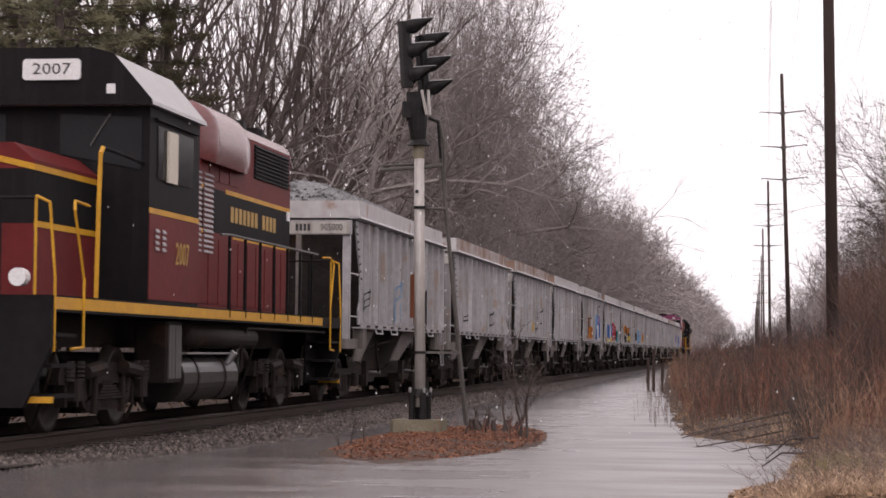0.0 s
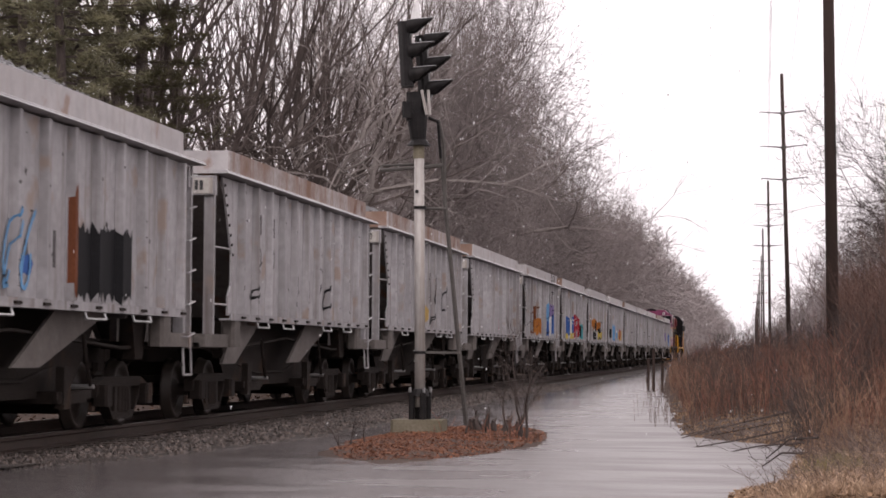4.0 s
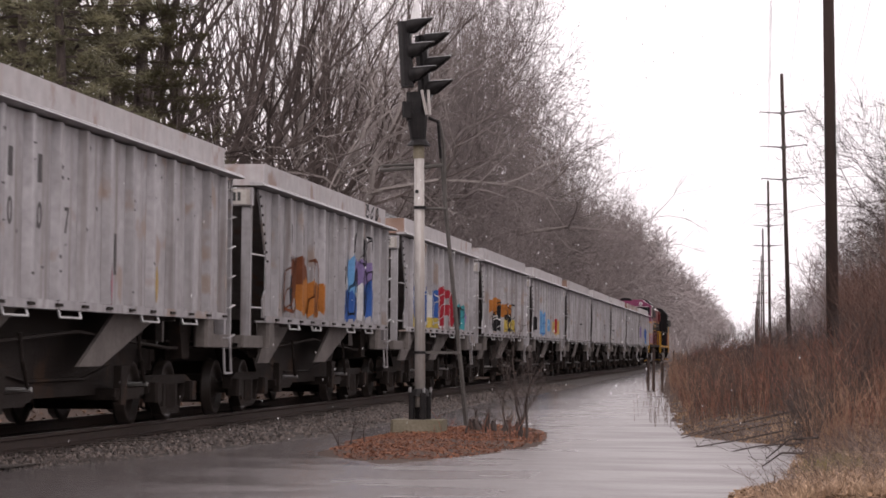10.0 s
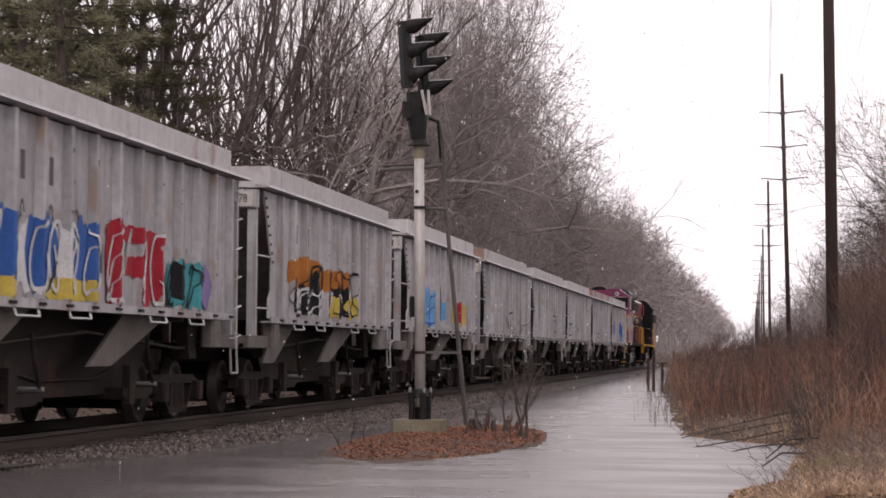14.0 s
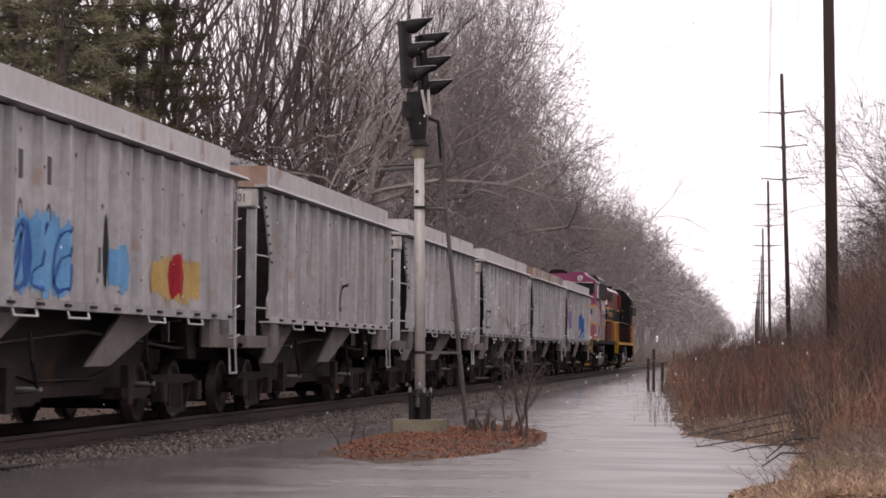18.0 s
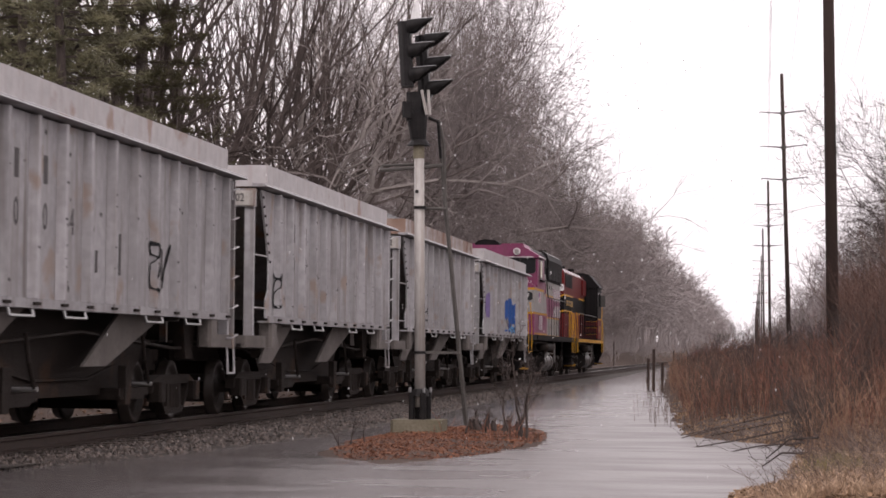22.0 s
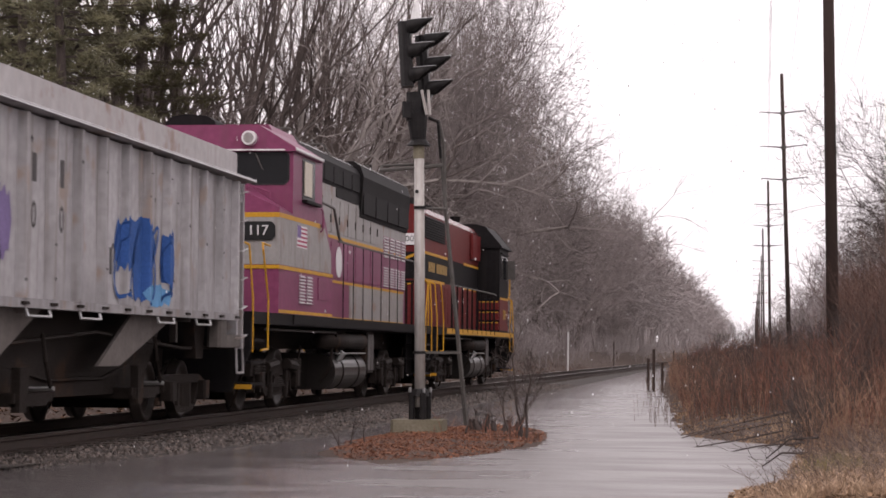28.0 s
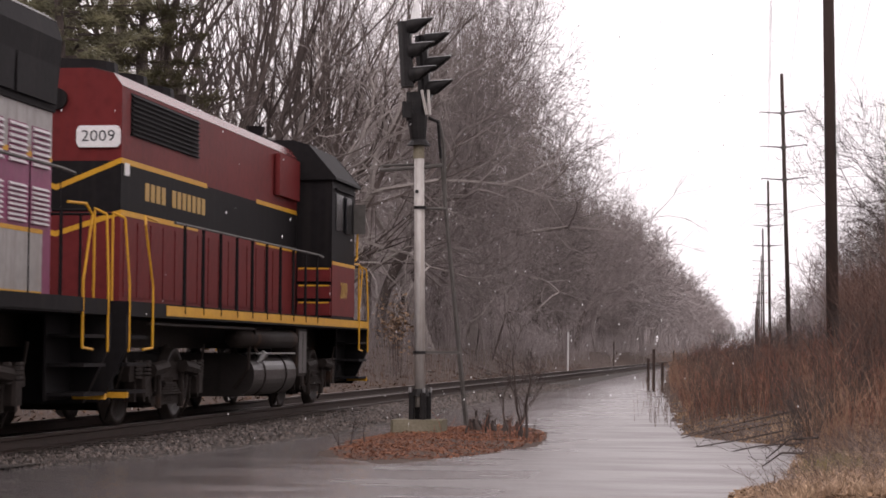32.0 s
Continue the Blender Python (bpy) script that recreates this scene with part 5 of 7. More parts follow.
    part("visor_edge", Geo().box(-1.4, 1.4, 2.685, 2.70, 4.2, 4.225), M_WHITE, e)
    for q in (-1, 1):
        # white strip painting the highlight along the cab roof's eave
        part("roof_edge", Geo().prism([(q * 1.585, 4.205), (q * 1.595, 4.215), (q * 1.59, 4.25), (q * 1.575, 4.25)], "y", 2.7, 5.0), M_WHITE, e)
        part("windshield_gasket", Geo().prism([(q * 0.06, 3.65), (q * 1.38, 3.65), (q * 1.46, 3.73), (q * 1.46, 4.13), (q * 1.4, 4.19), (q * 0.06, 4.19)], "y", 2.788, 2.8), M_BOARDBLACK, e)
        part("windshield", Geo().prism([(q * 0.09, 3.68), (q * 1.37, 3.68), (q * 1.43, 3.74), (q * 1.43, 4.12), (q * 1.39, 4.165), (q * 0.09, 4.165)], "y", 2.78, 2.788), M_GLASS, e)
        part("wiper", Geo().path([(q * 0.9, 2.75, 4.17), (q * 1.02, 2.76, 3.9)], 0.01, 4), M_GALV, e)
        # number boards and lamps
        bd = part("number_board", Geo().prism([(q * 1.13 - 0.33, 2.77), (q * 1.13 - 0.27, 2.71), (q * 1.13 + 0.27, 2.71), (q * 1.13 + 0.33, 2.77), (q * 1.13 + 0.33, 2.94), (q * 1.13 + 0.27, 3.0), (q * 1.13 - 0.27, 3.0), (q * 1.13 - 0.33, 2.94)], "y", 1.76, 1.79), M_BOARDBLACK, e, "black number board")
        letters("digit", "1117", 0.225, on_front(q * 1.13, 1.758, 2.855), M_WHITE, bd, 0.003, 1.0)
        lamp = part("headlight", Geo().tube((q * 0.82, 2.58, 4.40), (q * 0.82, 2.72, 4.40), 0.115, 0.125, 18), M_WHITE, e, "round sealed lamp in a white rim")
        part("lens", Geo().tube((q * 0.82, 2.572, 4.40), (q * 0.82, 2.58, 4.40), 0.085, n=18), M_LGREY, lamp)
    return e


FIRST, PITCH = 26.84, 13.55
CARS = "ABCDEFGHIJKLM"
master = hopper()
cars = {}
for i, k in enumerate(CARS):
    cars[k] = master if i == 0 else copy_thing(master, pose(0, 0, 0))
NUMBERS = dict(A="905000", C="905010", D="905007", F="905082", G="905078", I="905001", J="905004", K="905002", L="905012")
rng = random.Random(21)
for k, car in cars.items():
    bd = part("number_panel", Geo().box(0.1, 1.46, 0.484, 0.5, 3.15, 3.37), M_PANEL, car, "grimy cream panel")
    if k in NUMBERS:
        letters("digit", NUMBERS[k], 0.18, on_front(1.13, 0.481, 3.26), M_DIGIT, bd, 0.003, 0.78)
    else:
        for j in range(6):
            part("digit_bar", Geo().box(0.92 + 0.072 * j, 0.965 + 0.072 * j, 0.478, 0.484, 3.2, 3.33), M_DIGIT, bd)
    for j in range(4):
        part("mark_bar", Geo().box(0.45 + 0.075 * j, 0.50 + 0.075 * j, 0.478, 0.484, 3.2, 3.33), M_DIGIT, bd)
    part("load", heap_geo(random.Random(ord(k)), 1.25, 12.15, 3.6, 4.34 if k == "A" else 4.2 if k in "CDFIL" else 4.0, 1.47), M_STONE_LOAD, car, "heap of grey crushed stone")
    for y in (1.2, 12.18):
        part("end_board", Geo().box(-1.5, 1.5, y, y + 0.03, 3.485, 3.81), M_RUST if k in "CDFIL" else M_EXT, car, "rust-stained end board" if k in "CDFIL" else "")
    specks(car, random.Random(ord(k)), 42)
    rows = []
    for bay in (1, 2, 3):
        if rng.random() < 0.85:
            rows += [(bay, z, 0.2, 0.16) for z in (2.75, 2.35) if rng.random() < 0.8]
    rows += [(b, 1.85, rng.uniform(0.25, 0.5), 0.09) for b in (4, 5, 7) if rng.random() < 0.8]
    rows = [(1, 2.72, 0.3, 0.13), (2, 2.72, 0.3, 0.13)] + [r for r in rows if r[1] < 2]
    stencil(car, 1, rng, rows)
    for bay, z, ch in ((1, 2.36, "0"), (2, 2.36, "0"), (3, 2.36, NUMBERS.get(k, "")[-1:])):
        if ch:
            letters("stencil_digit", ch, 0.42, on_right(1.503, 1.93 + 0.924 * bay + 0.46, z), M_FAINT, car, 0.002, 0.8)
    tag = dict(A="weathered grey hopper car with a black square and blue graffiti", E="weathered grey hopper car with orange and blue graffiti", F="grey hopper car with blue, red and teal graffiti",
               G="grey hopper car with orange, black and yellow graffiti", H="grey hopper car with light blue and red graffiti", M="grey hopper car with large blue graffiti", D="grey hopper car with a rusted end board and streaked paint",
               C="grey hopper car with black tags and rust-stained boards").get(k)
    if tag:
        tagged(car, tag)
spray(cars["A"], "black", 7.8, 9.95, 1.56, 2.35, 1, "sq")
part("yellow_panel", Geo().box(-0.75, -0.02, 0.476, 0.5, 3.12, 3.8), M_YELLOW, cars["A"], "yellow patch on the end")
spray(cars["A"], "sky", 5.6, 6.0, 1.55, 2.0, 2)
spray(cars["A"], "blue", 5.9, 6.3, 1.75, 1.95, 3)
# these two brown strips are rust runs, laid on with the graffiti function
spray(cars["A"], "brown", 3.9, 4.25, 1.55, 2.9, 61, "sq")
spray(cars["A"], "brown", 7.4, 7.55, 1.6, 2.7, 62, "sq")
for k in "CBL":
    for ob in cars[k].children:
        if ob.name.startswith("side_board"):
            ob.data = ob.data.copy()
            ob.data.materials[0] = M_EXTRUST
spray(cars["C"], "ochre", 6.2, 6.5, 1.6, 2.1, 7)
spray(cars["D"], "pink", 6.55, 6.85, 1.5, 1.95, 8)
spray(cars["D"], "ochre", 8.75, 8.9, 1.6, 2.0, 9)
for c, a, b, z0, z1, s in (("brown", 3.1, 4.6, 1.75, 2.5, 10), ("orange", 3.6, 5.8, 1.55, 2.15, 11), ("black", 2.8, 3.4, 1.6, 2.2, 12), ("white", 7.5, 10.9, 1.6, 2.35, 16), ("blue", 7.6, 9.2, 1.52, 2.1, 13), ("sky", 8.2, 9.2, 2.0, 2.75, 14), ("violet", 8.8, 10.8, 2.2, 2.7, 15), ("blue", 9.8, 10.9, 1.6, 2.3, 17), ("black", 8.4, 8.9, 2.75, 3.1, 18), ("black", 9.6, 10.0, 2.7, 3.15, 19)):
    spray(cars["E"], c, a, b, z0, z1, s)
for c, a, b, z0, z1, s in (("white", 2.0, 6.0, 1.6, 2.3, 19), ("yellow", 1.9, 3.2, 1.5, 1.95, 20), ("blue", 2.4, 3.2, 1.7, 2.4, 201), ("blue", 3.4, 4.5, 1.6, 2.4, 21), ("blue", 4.8, 5.8, 1.6, 2.4, 22), ("yellow", 3.9, 5.9, 1.5, 1.75, 23), ("red", 6.2, 6.9, 1.52, 2.45, 24), ("red", 7.6, 8.4, 1.5, 2.4, 25), ("red", 6.2, 8.4, 1.85, 2.1, 26), ("red", 6.2, 8.6, 2.25, 2.45, 260), ("teal", 8.8, 10.6, 1.5, 2.15, 27), ("black", 9.0, 9.6, 1.65, 2.1, 28), ("violet", 10.6, 11.1, 1.55, 2.1, 29)):
    spray(cars["F"], c, a, b, z0, z1, s)
for c, a, b, z0, z1, s in (("orange", 2.6, 5.6, 2.0, 2.5, 30), ("orange", 5.4, 8.0, 1.95, 2.4, 31), ("black", 2.8, 4.2, 1.55, 2.05, 32), ("black", 4.4, 5.3, 1.55, 2.3, 33), ("black", 6.2, 7.6, 1.55, 2.15, 34), ("yellow", 6.0, 6.9, 1.55, 1.95, 35), ("yellow", 7.4, 8.6, 1.55, 1.95, 36), ("white", 3.3, 3.7, 1.65, 2.0, 37)):
    spray(cars["G"], c, a, b, z0, z1, s)
for c, a, b, z0, z1, s in (("sky", 3.0, 5.0, 1.55, 2.4, 40), ("sky", 6.4, 7.3, 1.65, 2.2, 41), ("blue", 3.4, 3.7, 1.6, 2.3, 42), ("ochre", 8.2, 10.6, 1.6, 2.15, 43), ("red", 9.0, 9.8, 1.65, 2.2, 44), ("black", 6.2, 6.4, 1.7, 2.5, 46), ("black", 1.6, 1.9, 1.7, 2.2, 45)):
    spray(cars["H"], c, a, b, z0, z1, s)
for c, a, b, z0, z1, s in (("blue", 6.2, 8.0, 1.9, 2.55, 50), ("blue", 7.0, 7.9, 1.55, 2.1, 51), ("blue", 8.2, 8.9, 1.7, 2.5, 52), ("sky", 7.4, 8.4, 1.5, 1.8, 53), ("violet", 1.7, 2.6, 1.9, 2.6, 54), ("black", 2.0, 2.3, 1.7, 2.1, 55)):
    spray(cars["M"], c, a, b, z0, z1, s)
for k, c, a, b, z0, z1, s, n in (("B", "black", 2.6, 3.4, 1.75, 2.2, 4, 1), ("B", "black", 7.6, 8.6, 1.7, 2.1, 41, 2), ("C", "black", 6.9, 8.3, 2.1, 2.75, 5, 3), ("C", "black", 8.4, 10.2, 1.95, 2.55, 6, 3), ("C", "black", 7.2, 8.0, 1.62, 1.85, 7, 2), ("A", "black", 1.75, 2.3, 1.75, 2.15, 8, 2), ("A", "sky", 5.3, 6.4, 1.6, 2.4, 9, 2), ("E", "black", 8.6, 10.9, 2.6, 3.15, 10, 4), ("E", "black", 7.6, 10.9, 1.65, 2.5, 11, 6), ("E", "brown", 2.6, 5.6, 1.6, 2.5, 12, 5), ("F", "white", 6.2, 8.6, 1.55, 2.4, 13, 4), ("F", "black", 8.8, 10.8, 1.55, 2.1, 14, 4), ("F", "white", 2.2, 5.9, 1.6, 2.35, 15, 6), ("G", "black", 2.7, 8.6, 1.6, 2.4, 16, 8), ("G", "white", 3.2, 8.2, 1.6, 2.0, 17, 6), ("H", "blue", 2.9, 5.0, 1.6, 2.3, 18, 3), ("K", "black", 1.7, 2.1, 1.65, 2.15, 19, 1), ("J", "black", 8.2, 9.4, 1.7, 2.3, 20, 2), ("I", "black", 6.6, 7.6, 1.7, 2.2, 21, 2), ("L", "black", 3.6, 4.2, 1.65, 2.0, 22, 1), ("M", "blue", 6.1, 8.9, 1.6, 2.5, 23, 4)):
    scrawl(cars[k], c, a, b, z0, z1, s, n)
scrawl(cars["E"], "black", 9.9, 11.5, 3.55, 3.78, 24, 3, 0.05, 1.527)
engine_front = gp_engine("2007", "dark red and black diesel locomotive with a grey sloped cab roof", 1.6, 10.4, 12.85, 15.3, (1.75, 4.4), (4.8, 8.1))
engine_rear = gp_engine("2009", "dark red and black diesel locomotive with yellow stripes, wet", 1.85, 12.75, 14.95, 16.2, (2.25, 5.75), (8.9, 9.0))
engine_mid = wide_cab_engine()
TRAIN = [(cars[k], FIRST + PITCH * i, 0) for i, k in enumerate(CARS)]
TRAIN += [(engine_front, FIRST - 0.37, 180), (engine_mid, 202.75, 0), (engine_rear, 221.886, 0)]
for ob, y, turn in TRAIN:
    ob.matrix_basis = pose(0, y + run(0), 0, 0, 0, turn)


# ---- the signal ----
def build_signal():
    sx, sy, sz = 4.33, 11.15, -0.03
    g = thing("railway_signal", "tall railway signal, silver mast with two black three-lamp heads turned aside", "railway signal")
    g.matrix_basis = pose(sx, sy, sz)
    part("mast", Geo().tube((0.02, 0, 0.25), (-0.03, 0, 4.1), 0.075, 0.068, 20), M_MAST, g, "silver-painted steel mast", True)
    base = part("cast_base", Geo().tube((0.02, 0, 0.0), (0.02, 0, 0.08), 0.17, 0.15, 12), M_SIGNAL, g, "black cast split base")
    for a in range(4):
        q = a * 1.571 + 0.5
        part("base_leg", Geo().cbox(0.02 + 0.12 * math.cos(q) - 0.04, 0.02 + 0.12 * math.cos(q) + 0.04, 0.12 * math.sin(q) - 0.04, 0.12 * math.sin(q) + 0.04, 0.05, 0.45, 0.015), M_SIGNAL, base)
        part("bolt", Geo().tube((0.02 + 0.15 * math.cos(q), 0.15 * math.sin(q), 0.45), (0.02 + 0.15 * math.cos(q), 0.15 * math.sin(q), 0.52), 0.022, n=6), M_BRIGHT, base)
    part("base_collar", Geo().tube((0.02, 0, 0.40), (0.02, 0, 0.5), 0.13, 0.10, 14), M_SIGNAL, base)
    for z in (0.98, 2.98):
        part("mast_band", Geo().tube((0, 0, z), (0, 0, z + 0.04), 0.09, n=16), M_SIGNAL, g)
    part("mast_collar", Geo().tube((-0.03, 0, 3.68), (-0.03, 0, 3.86), 0.078, n=16), M_CONCRETE, g)
    part("mast_hole", Geo().tube((-0.04, -0.066, 3.22), (-0.04, -0.078, 3.22), 0.026, n=10), M_BOARDBLACK, g)
    # bracket arms across the mast and to the ladder
    part("bracket", Geo().path([(-0.56, 0.0, 3.52), (0.0, 0.0, 3.56), (0.28, 0.12, 3.6)], 0.027, 6), M_GALV, g)
    part("bracket", Geo().path([(-0.56, 0.05, 3.58), (-0.56, 0.0, 3.52)], 0.018, 6), M_GALV, g)
    part("bracket", Geo().path([(-0.56, 0.05, 3.59), (0.1, 0.1, 3.62)], 0.018, 6), M_GALV, g)
    part("bracket", Geo().path([(-0.1, 0.05, 3.0), (0.33, 0.25, 3.0)], 0.018, 6), M_GALV, g)
    part("bracket", Geo().box(-0.06, 0.55, 0.05, 0.09, 0.985, 1.02), M_GALV, g)
    # ladder leaning beside the mast, seen almost edge on
    lad = part("ladder", Geo().path([(0.62, 0.4, 0.0), (0.3, 0.3, 3.1), (0.28, 0.28, 3.9), (0.2, 0.25, 4.25)], 0.027, 6), M_GALV, g, "grey steel ladder")
    part("stringer", Geo().path([(0.57, 0.62, 0.0), (0.25, 0.62, 3.1), (0.2, 0.5, 3.9)], 0.025, 6), M_GALV, lad)
    for k in range(12):
        u = 0.05 + k * 0.078
        part("rung", Geo().tube((0.62 - 0.32 * u, 0.4 - 0.1 * u, 3.1 * u), (0.57 - 0.32 * u, 0.62, 3.1 * u), 0.01, n=5), M_GALV, lad)
    # the neck
    neck = part("neck", Geo().tube((-0.03, 0, 3.86), (-0.03, 0, 3.95), 0.17, 0.10, 14), M_SIGNAL, g, "cast neck fitting")
    part("neck_body", Geo().tube((-0.04, 0, 3.95), (-0.06, 0, 4.3), 0.11, 0.15, 14), M_SIGNAL, neck)
    part("neck_box", Geo().cbox(-0.2, 0.06, -0.12, 0.12, 4.2, 4.6, 0.05), M_SIGNAL, neck)
    part("neck_clamp", Geo().cbox(-0.25, -0.1, -0.16, 0.02, 4.24, 4.46, 0.03), M_SIGNAL, neck)
    part("cable", Geo().path([(0.1, 0.02, 4.25), (0.22, 0.1, 4.2), (0.25, 0.18, 3.7)], 0.022, 6), M_SIGNAL, neck)
    for q in (0.0, 0.09):
        part("support_rod", Geo().tube((0.02 + q, -0.12, 4.62), (0.09 + 0.5 * q, -0.1, 4.28), 0.022, n=6), M_MAST, neck)
    # two heads, one beyond the other, each with three hooded lamps pointing aside
    for hx, hy, hz in ((-0.19, -0.16, 4.66), (0.0, 0.2, 4.51)):
        lean = Matrix.Translation((hx, hy, hz)) @ Matrix.Rotation(radians(-4), 4, "Y") @ Matrix.Translation((-hx, -hy, -hz))
        hd = part("signal_head", Geo().cbox(hx - 0.06, hx + 0.10, hy - 0.13, hy + 0.13, hz, hz + 0.9, 0.06), M_SIGNAL, g, "black three-lamp signal head")
        hd.matrix_basis = lean
        for k in range(3):
            z = hz + 0.14 + 0.335 * k
            x0 = hx + 0.10
            n = 14
            lens = part("lens", Geo().tube((x0, hy, z), (x0 + 0.02, hy, z), 0.10, n=16), M_GLASS, hd)
            v, f = [], []
            for i in range(n + 1):
                a = math.pi * (-0.22 + 1.44 * i / n)
                c, s = math.cos(a), math.sin(a)
                ln = 0.09 + 0.25 * max(0, (s + 0.6) / 1.6)
                for r in (0.125, 0.118):
                    v.append((x0 - 0.03, hy + r * c, z + r * s))
                    v.append((x0 + ln, hy + 0.82 * r * c, z + 0.02 + r * s * 0.9))
            for i in range(n):
                b = 4 * i
                f += [(b, b + 1, b + 5, b + 4), (b + 2, b + 6, b + 7, b + 3), (b + 1, b + 3, b + 7, b + 5)]
            part("hood", Geo().add(v, f), M_SIGNAL, hd, "black lamp hood", True)
            part("snow_edge", Geo().prism([(hy - 0.05, z + 0.120), (hy + 0.05, z + 0.120), (hy + 0.02, z + 0.130), (hy - 0.02, z + 0.130)], "x", x0 + 0.02, x0 + 0.33), M_HOODEDGE, hd)
    cap = part("finial", Geo().tube((-0.09, 0, 5.45), (-0.09, 0, 5.62), 0.06, 0.075, 10), M_MAST, g, "pale pinnacle")
    part("finial_tip", Geo().tube((-0.09, 0, 5.62), (-0.07, 0, 5.98), 0.075, 0.01, 10), M_WHITE, cap)
    b = tagged(part("concrete_base", Geo().cbox(sx - 0.34, sx + 0.36, sy - 0.33, sy + 0.33, -0.32, 0.05, 0.04), M_CONCRETE), "mossy concrete footing under the signal mast", "footing")


build_signal()


# ---- the power line ----
def build_poles():
    base = thing("utility_pole", "tall brown timber utility pole with three pairs of davit arms", "utility pole", "poles of the power line")
    pole = part("pole", Geo().tube((0, 0, -0.6), (0, 0, 16.5), 0.135, 0.095, 14), M_POLE, base, "", True)
    for z in (14.3, 12.4, 10.6):
        for s in (-1, 1):
            arm = part("arm", Geo().tube((0, 0, z), (s * 1.25, 0, z + 0.12), 0.045, 0.022, 6), M_GALV, base)
            part("insulator", Geo().tube((s * 1.25, 0, z + 0.12), (s * 1.25, 0, z + 0.04), 0.03, 0.03, 6), M_GALV, arm)
        part("arm_collar", Geo().tube((0, 0, z - 0.1), (0, 0, z + 0.1), 0.15, n=10), M_GALV, base)
    ys = [27.5 + 76.7 * i for i in range(13)]
    rng = random.Random(3)
    spots = []
    for i, y in enumerate(ys):
        x = (10.52, 10.75, 10.14, 9.83)[i] if i < 4 else 9.7 - 0.0025 * (y - 334)
        m = pose(x, y, 0.0, 0, (-0.8, -1.69, -0.85, -0.73)[i] if i < 4 else -0.4, 0)
        if i == 0:
            base.matrix_basis = m
        else:
            copy_thing(base, m)
        spots.append((x, y))
    spots = [(spots[0][0] + 0.2, spots[0][1] - 76.7)] + spots
    g = Geo()
    for z in (14.3, 12.4, 10.6):
        for s in (-1, 1):
            g = Geo()
            for (xa, ya), (xb, yb) in zip(spots[:8], spots[1:9]):
                k = 10
                pts = []
                for i in range(k + 1):
                    u = i / k
                    pts.append((xa + (xb - xa) * u + s * 1.25, ya + (yb - ya) * u, z + 0.05 - 1.3 * 4 * u * (1 - u)))
                g.path(pts, 0.006, 3)
            tagged(part("power_line", g, M_WIRE), "thin overhead power line strung between the poles", "power line", "lines on the poles")
    g = Geo()
    for (xa, ya), (xb, yb) in zip(spots[:8], spots[1:9]):
        g.path([(xa, ya, 16.4), ((xa + xb) / 2, (ya + yb) / 2, 15.4), (xb, yb, 16.4)], 0.008, 3)
    tagged(part("ground_wire", g, M_WIRE), "thin wire strung along the pole tops", "power line", "lines on the poles")


build_poles()


# ---- bare trees ----
def branches(g, rng, p, d, r, ln, level, spec):
    """Grow one limb as a tapered, bending tube, and smaller ones from it."""
    sides = 6 if level == 0 else 4 if level == 1 else 3
    k = spec["segs"][level]
    step = ln / k
    u = d.orthogonal().normalized()
    ring = None
    pts = []
    for i in range(k + 1):
        rr = max(spec["min"], r * (1 - 0.8 * i / k)) if i < k else max(spec["min"] * 0.6, r * 0.15)
        a = u - d * u.dot(d)
        a.normalize()
        b = d.cross(a)
        base = len(g.v)
        for j in range(sides):
            q = 2 * math.pi * j / sides
            g.v.append(tuple(p + (a * math.cos(q) + b * math.sin(q)) * rr))
        if ring is not None:
            for j in range(sides):
                g.f.append((ring + j, ring + (j + 1) % sides, base + (j + 1) % sides, base + j))
        ring = base
        pts.append((p.copy(), d.copy(), rr))
        w = spec["bend"][level]
        d = (d + Vector((rng.gauss(0, w), rng.gauss(0, w), rng.gauss(0, w) + spec["lift"][level]))).normalized()
        p = p + d * step
    if level + 1 < spec["levels"]:
        n = spec["kids"][level]
        for c in range(n):
            t = spec["start"][level] + (1 - spec["start"][level]) * (c + rng.random()) / n
            i = min(k - 1, int(t * k))
            q, dd, rr = pts[i]
            q = q.lerp(pts[i + 1][0], t * k - i)
            az = rng.random() * 6.283
            side = (dd.orthogonal() * math.cos(az) + dd.cross(dd.orthogonal()) * math.sin(az)).normalized()
            ang = rng.uniform(*spec["angle"][level])
            nd = (dd * math.cos(ang) + side * math.sin(ang)).normalized()
            branches(g, rng, q, nd, rr * rng.uniform(0.4, 0.62), ln * rng.uniform(*spec["ratio"][level]) * (1.15 - 0.6 * t), level + 1, spec)


def aside(rng, d, ang, az=None):
    """A direction turned away from d by an angle."""
    az = rng.random() * 6.283 if az is None else az
    o = d.orthogonal().normalized()
    return (d * math.cos(ang) + (o * math.cos(az) + d.cross(o) * math.sin(az)) * math.sin(ang)).normalized()


def blade(g, rng, p, d, ln, w):
    """One thin twig with a slight bend."""
    n = aside(rng, d, 1.571) * (w / 2)
    m = p + d * (0.5 * ln)
    e = p + aside(rng, d, rng.uniform(0.05, 0.3)) * ln
    g.add([tuple(p - n), tuple(p + n), tuple(m + n * 0.7), tuple(m - n * 0.7), tuple(e)], [(0, 1, 2, 3), (3, 2, 4)])
    return m, e


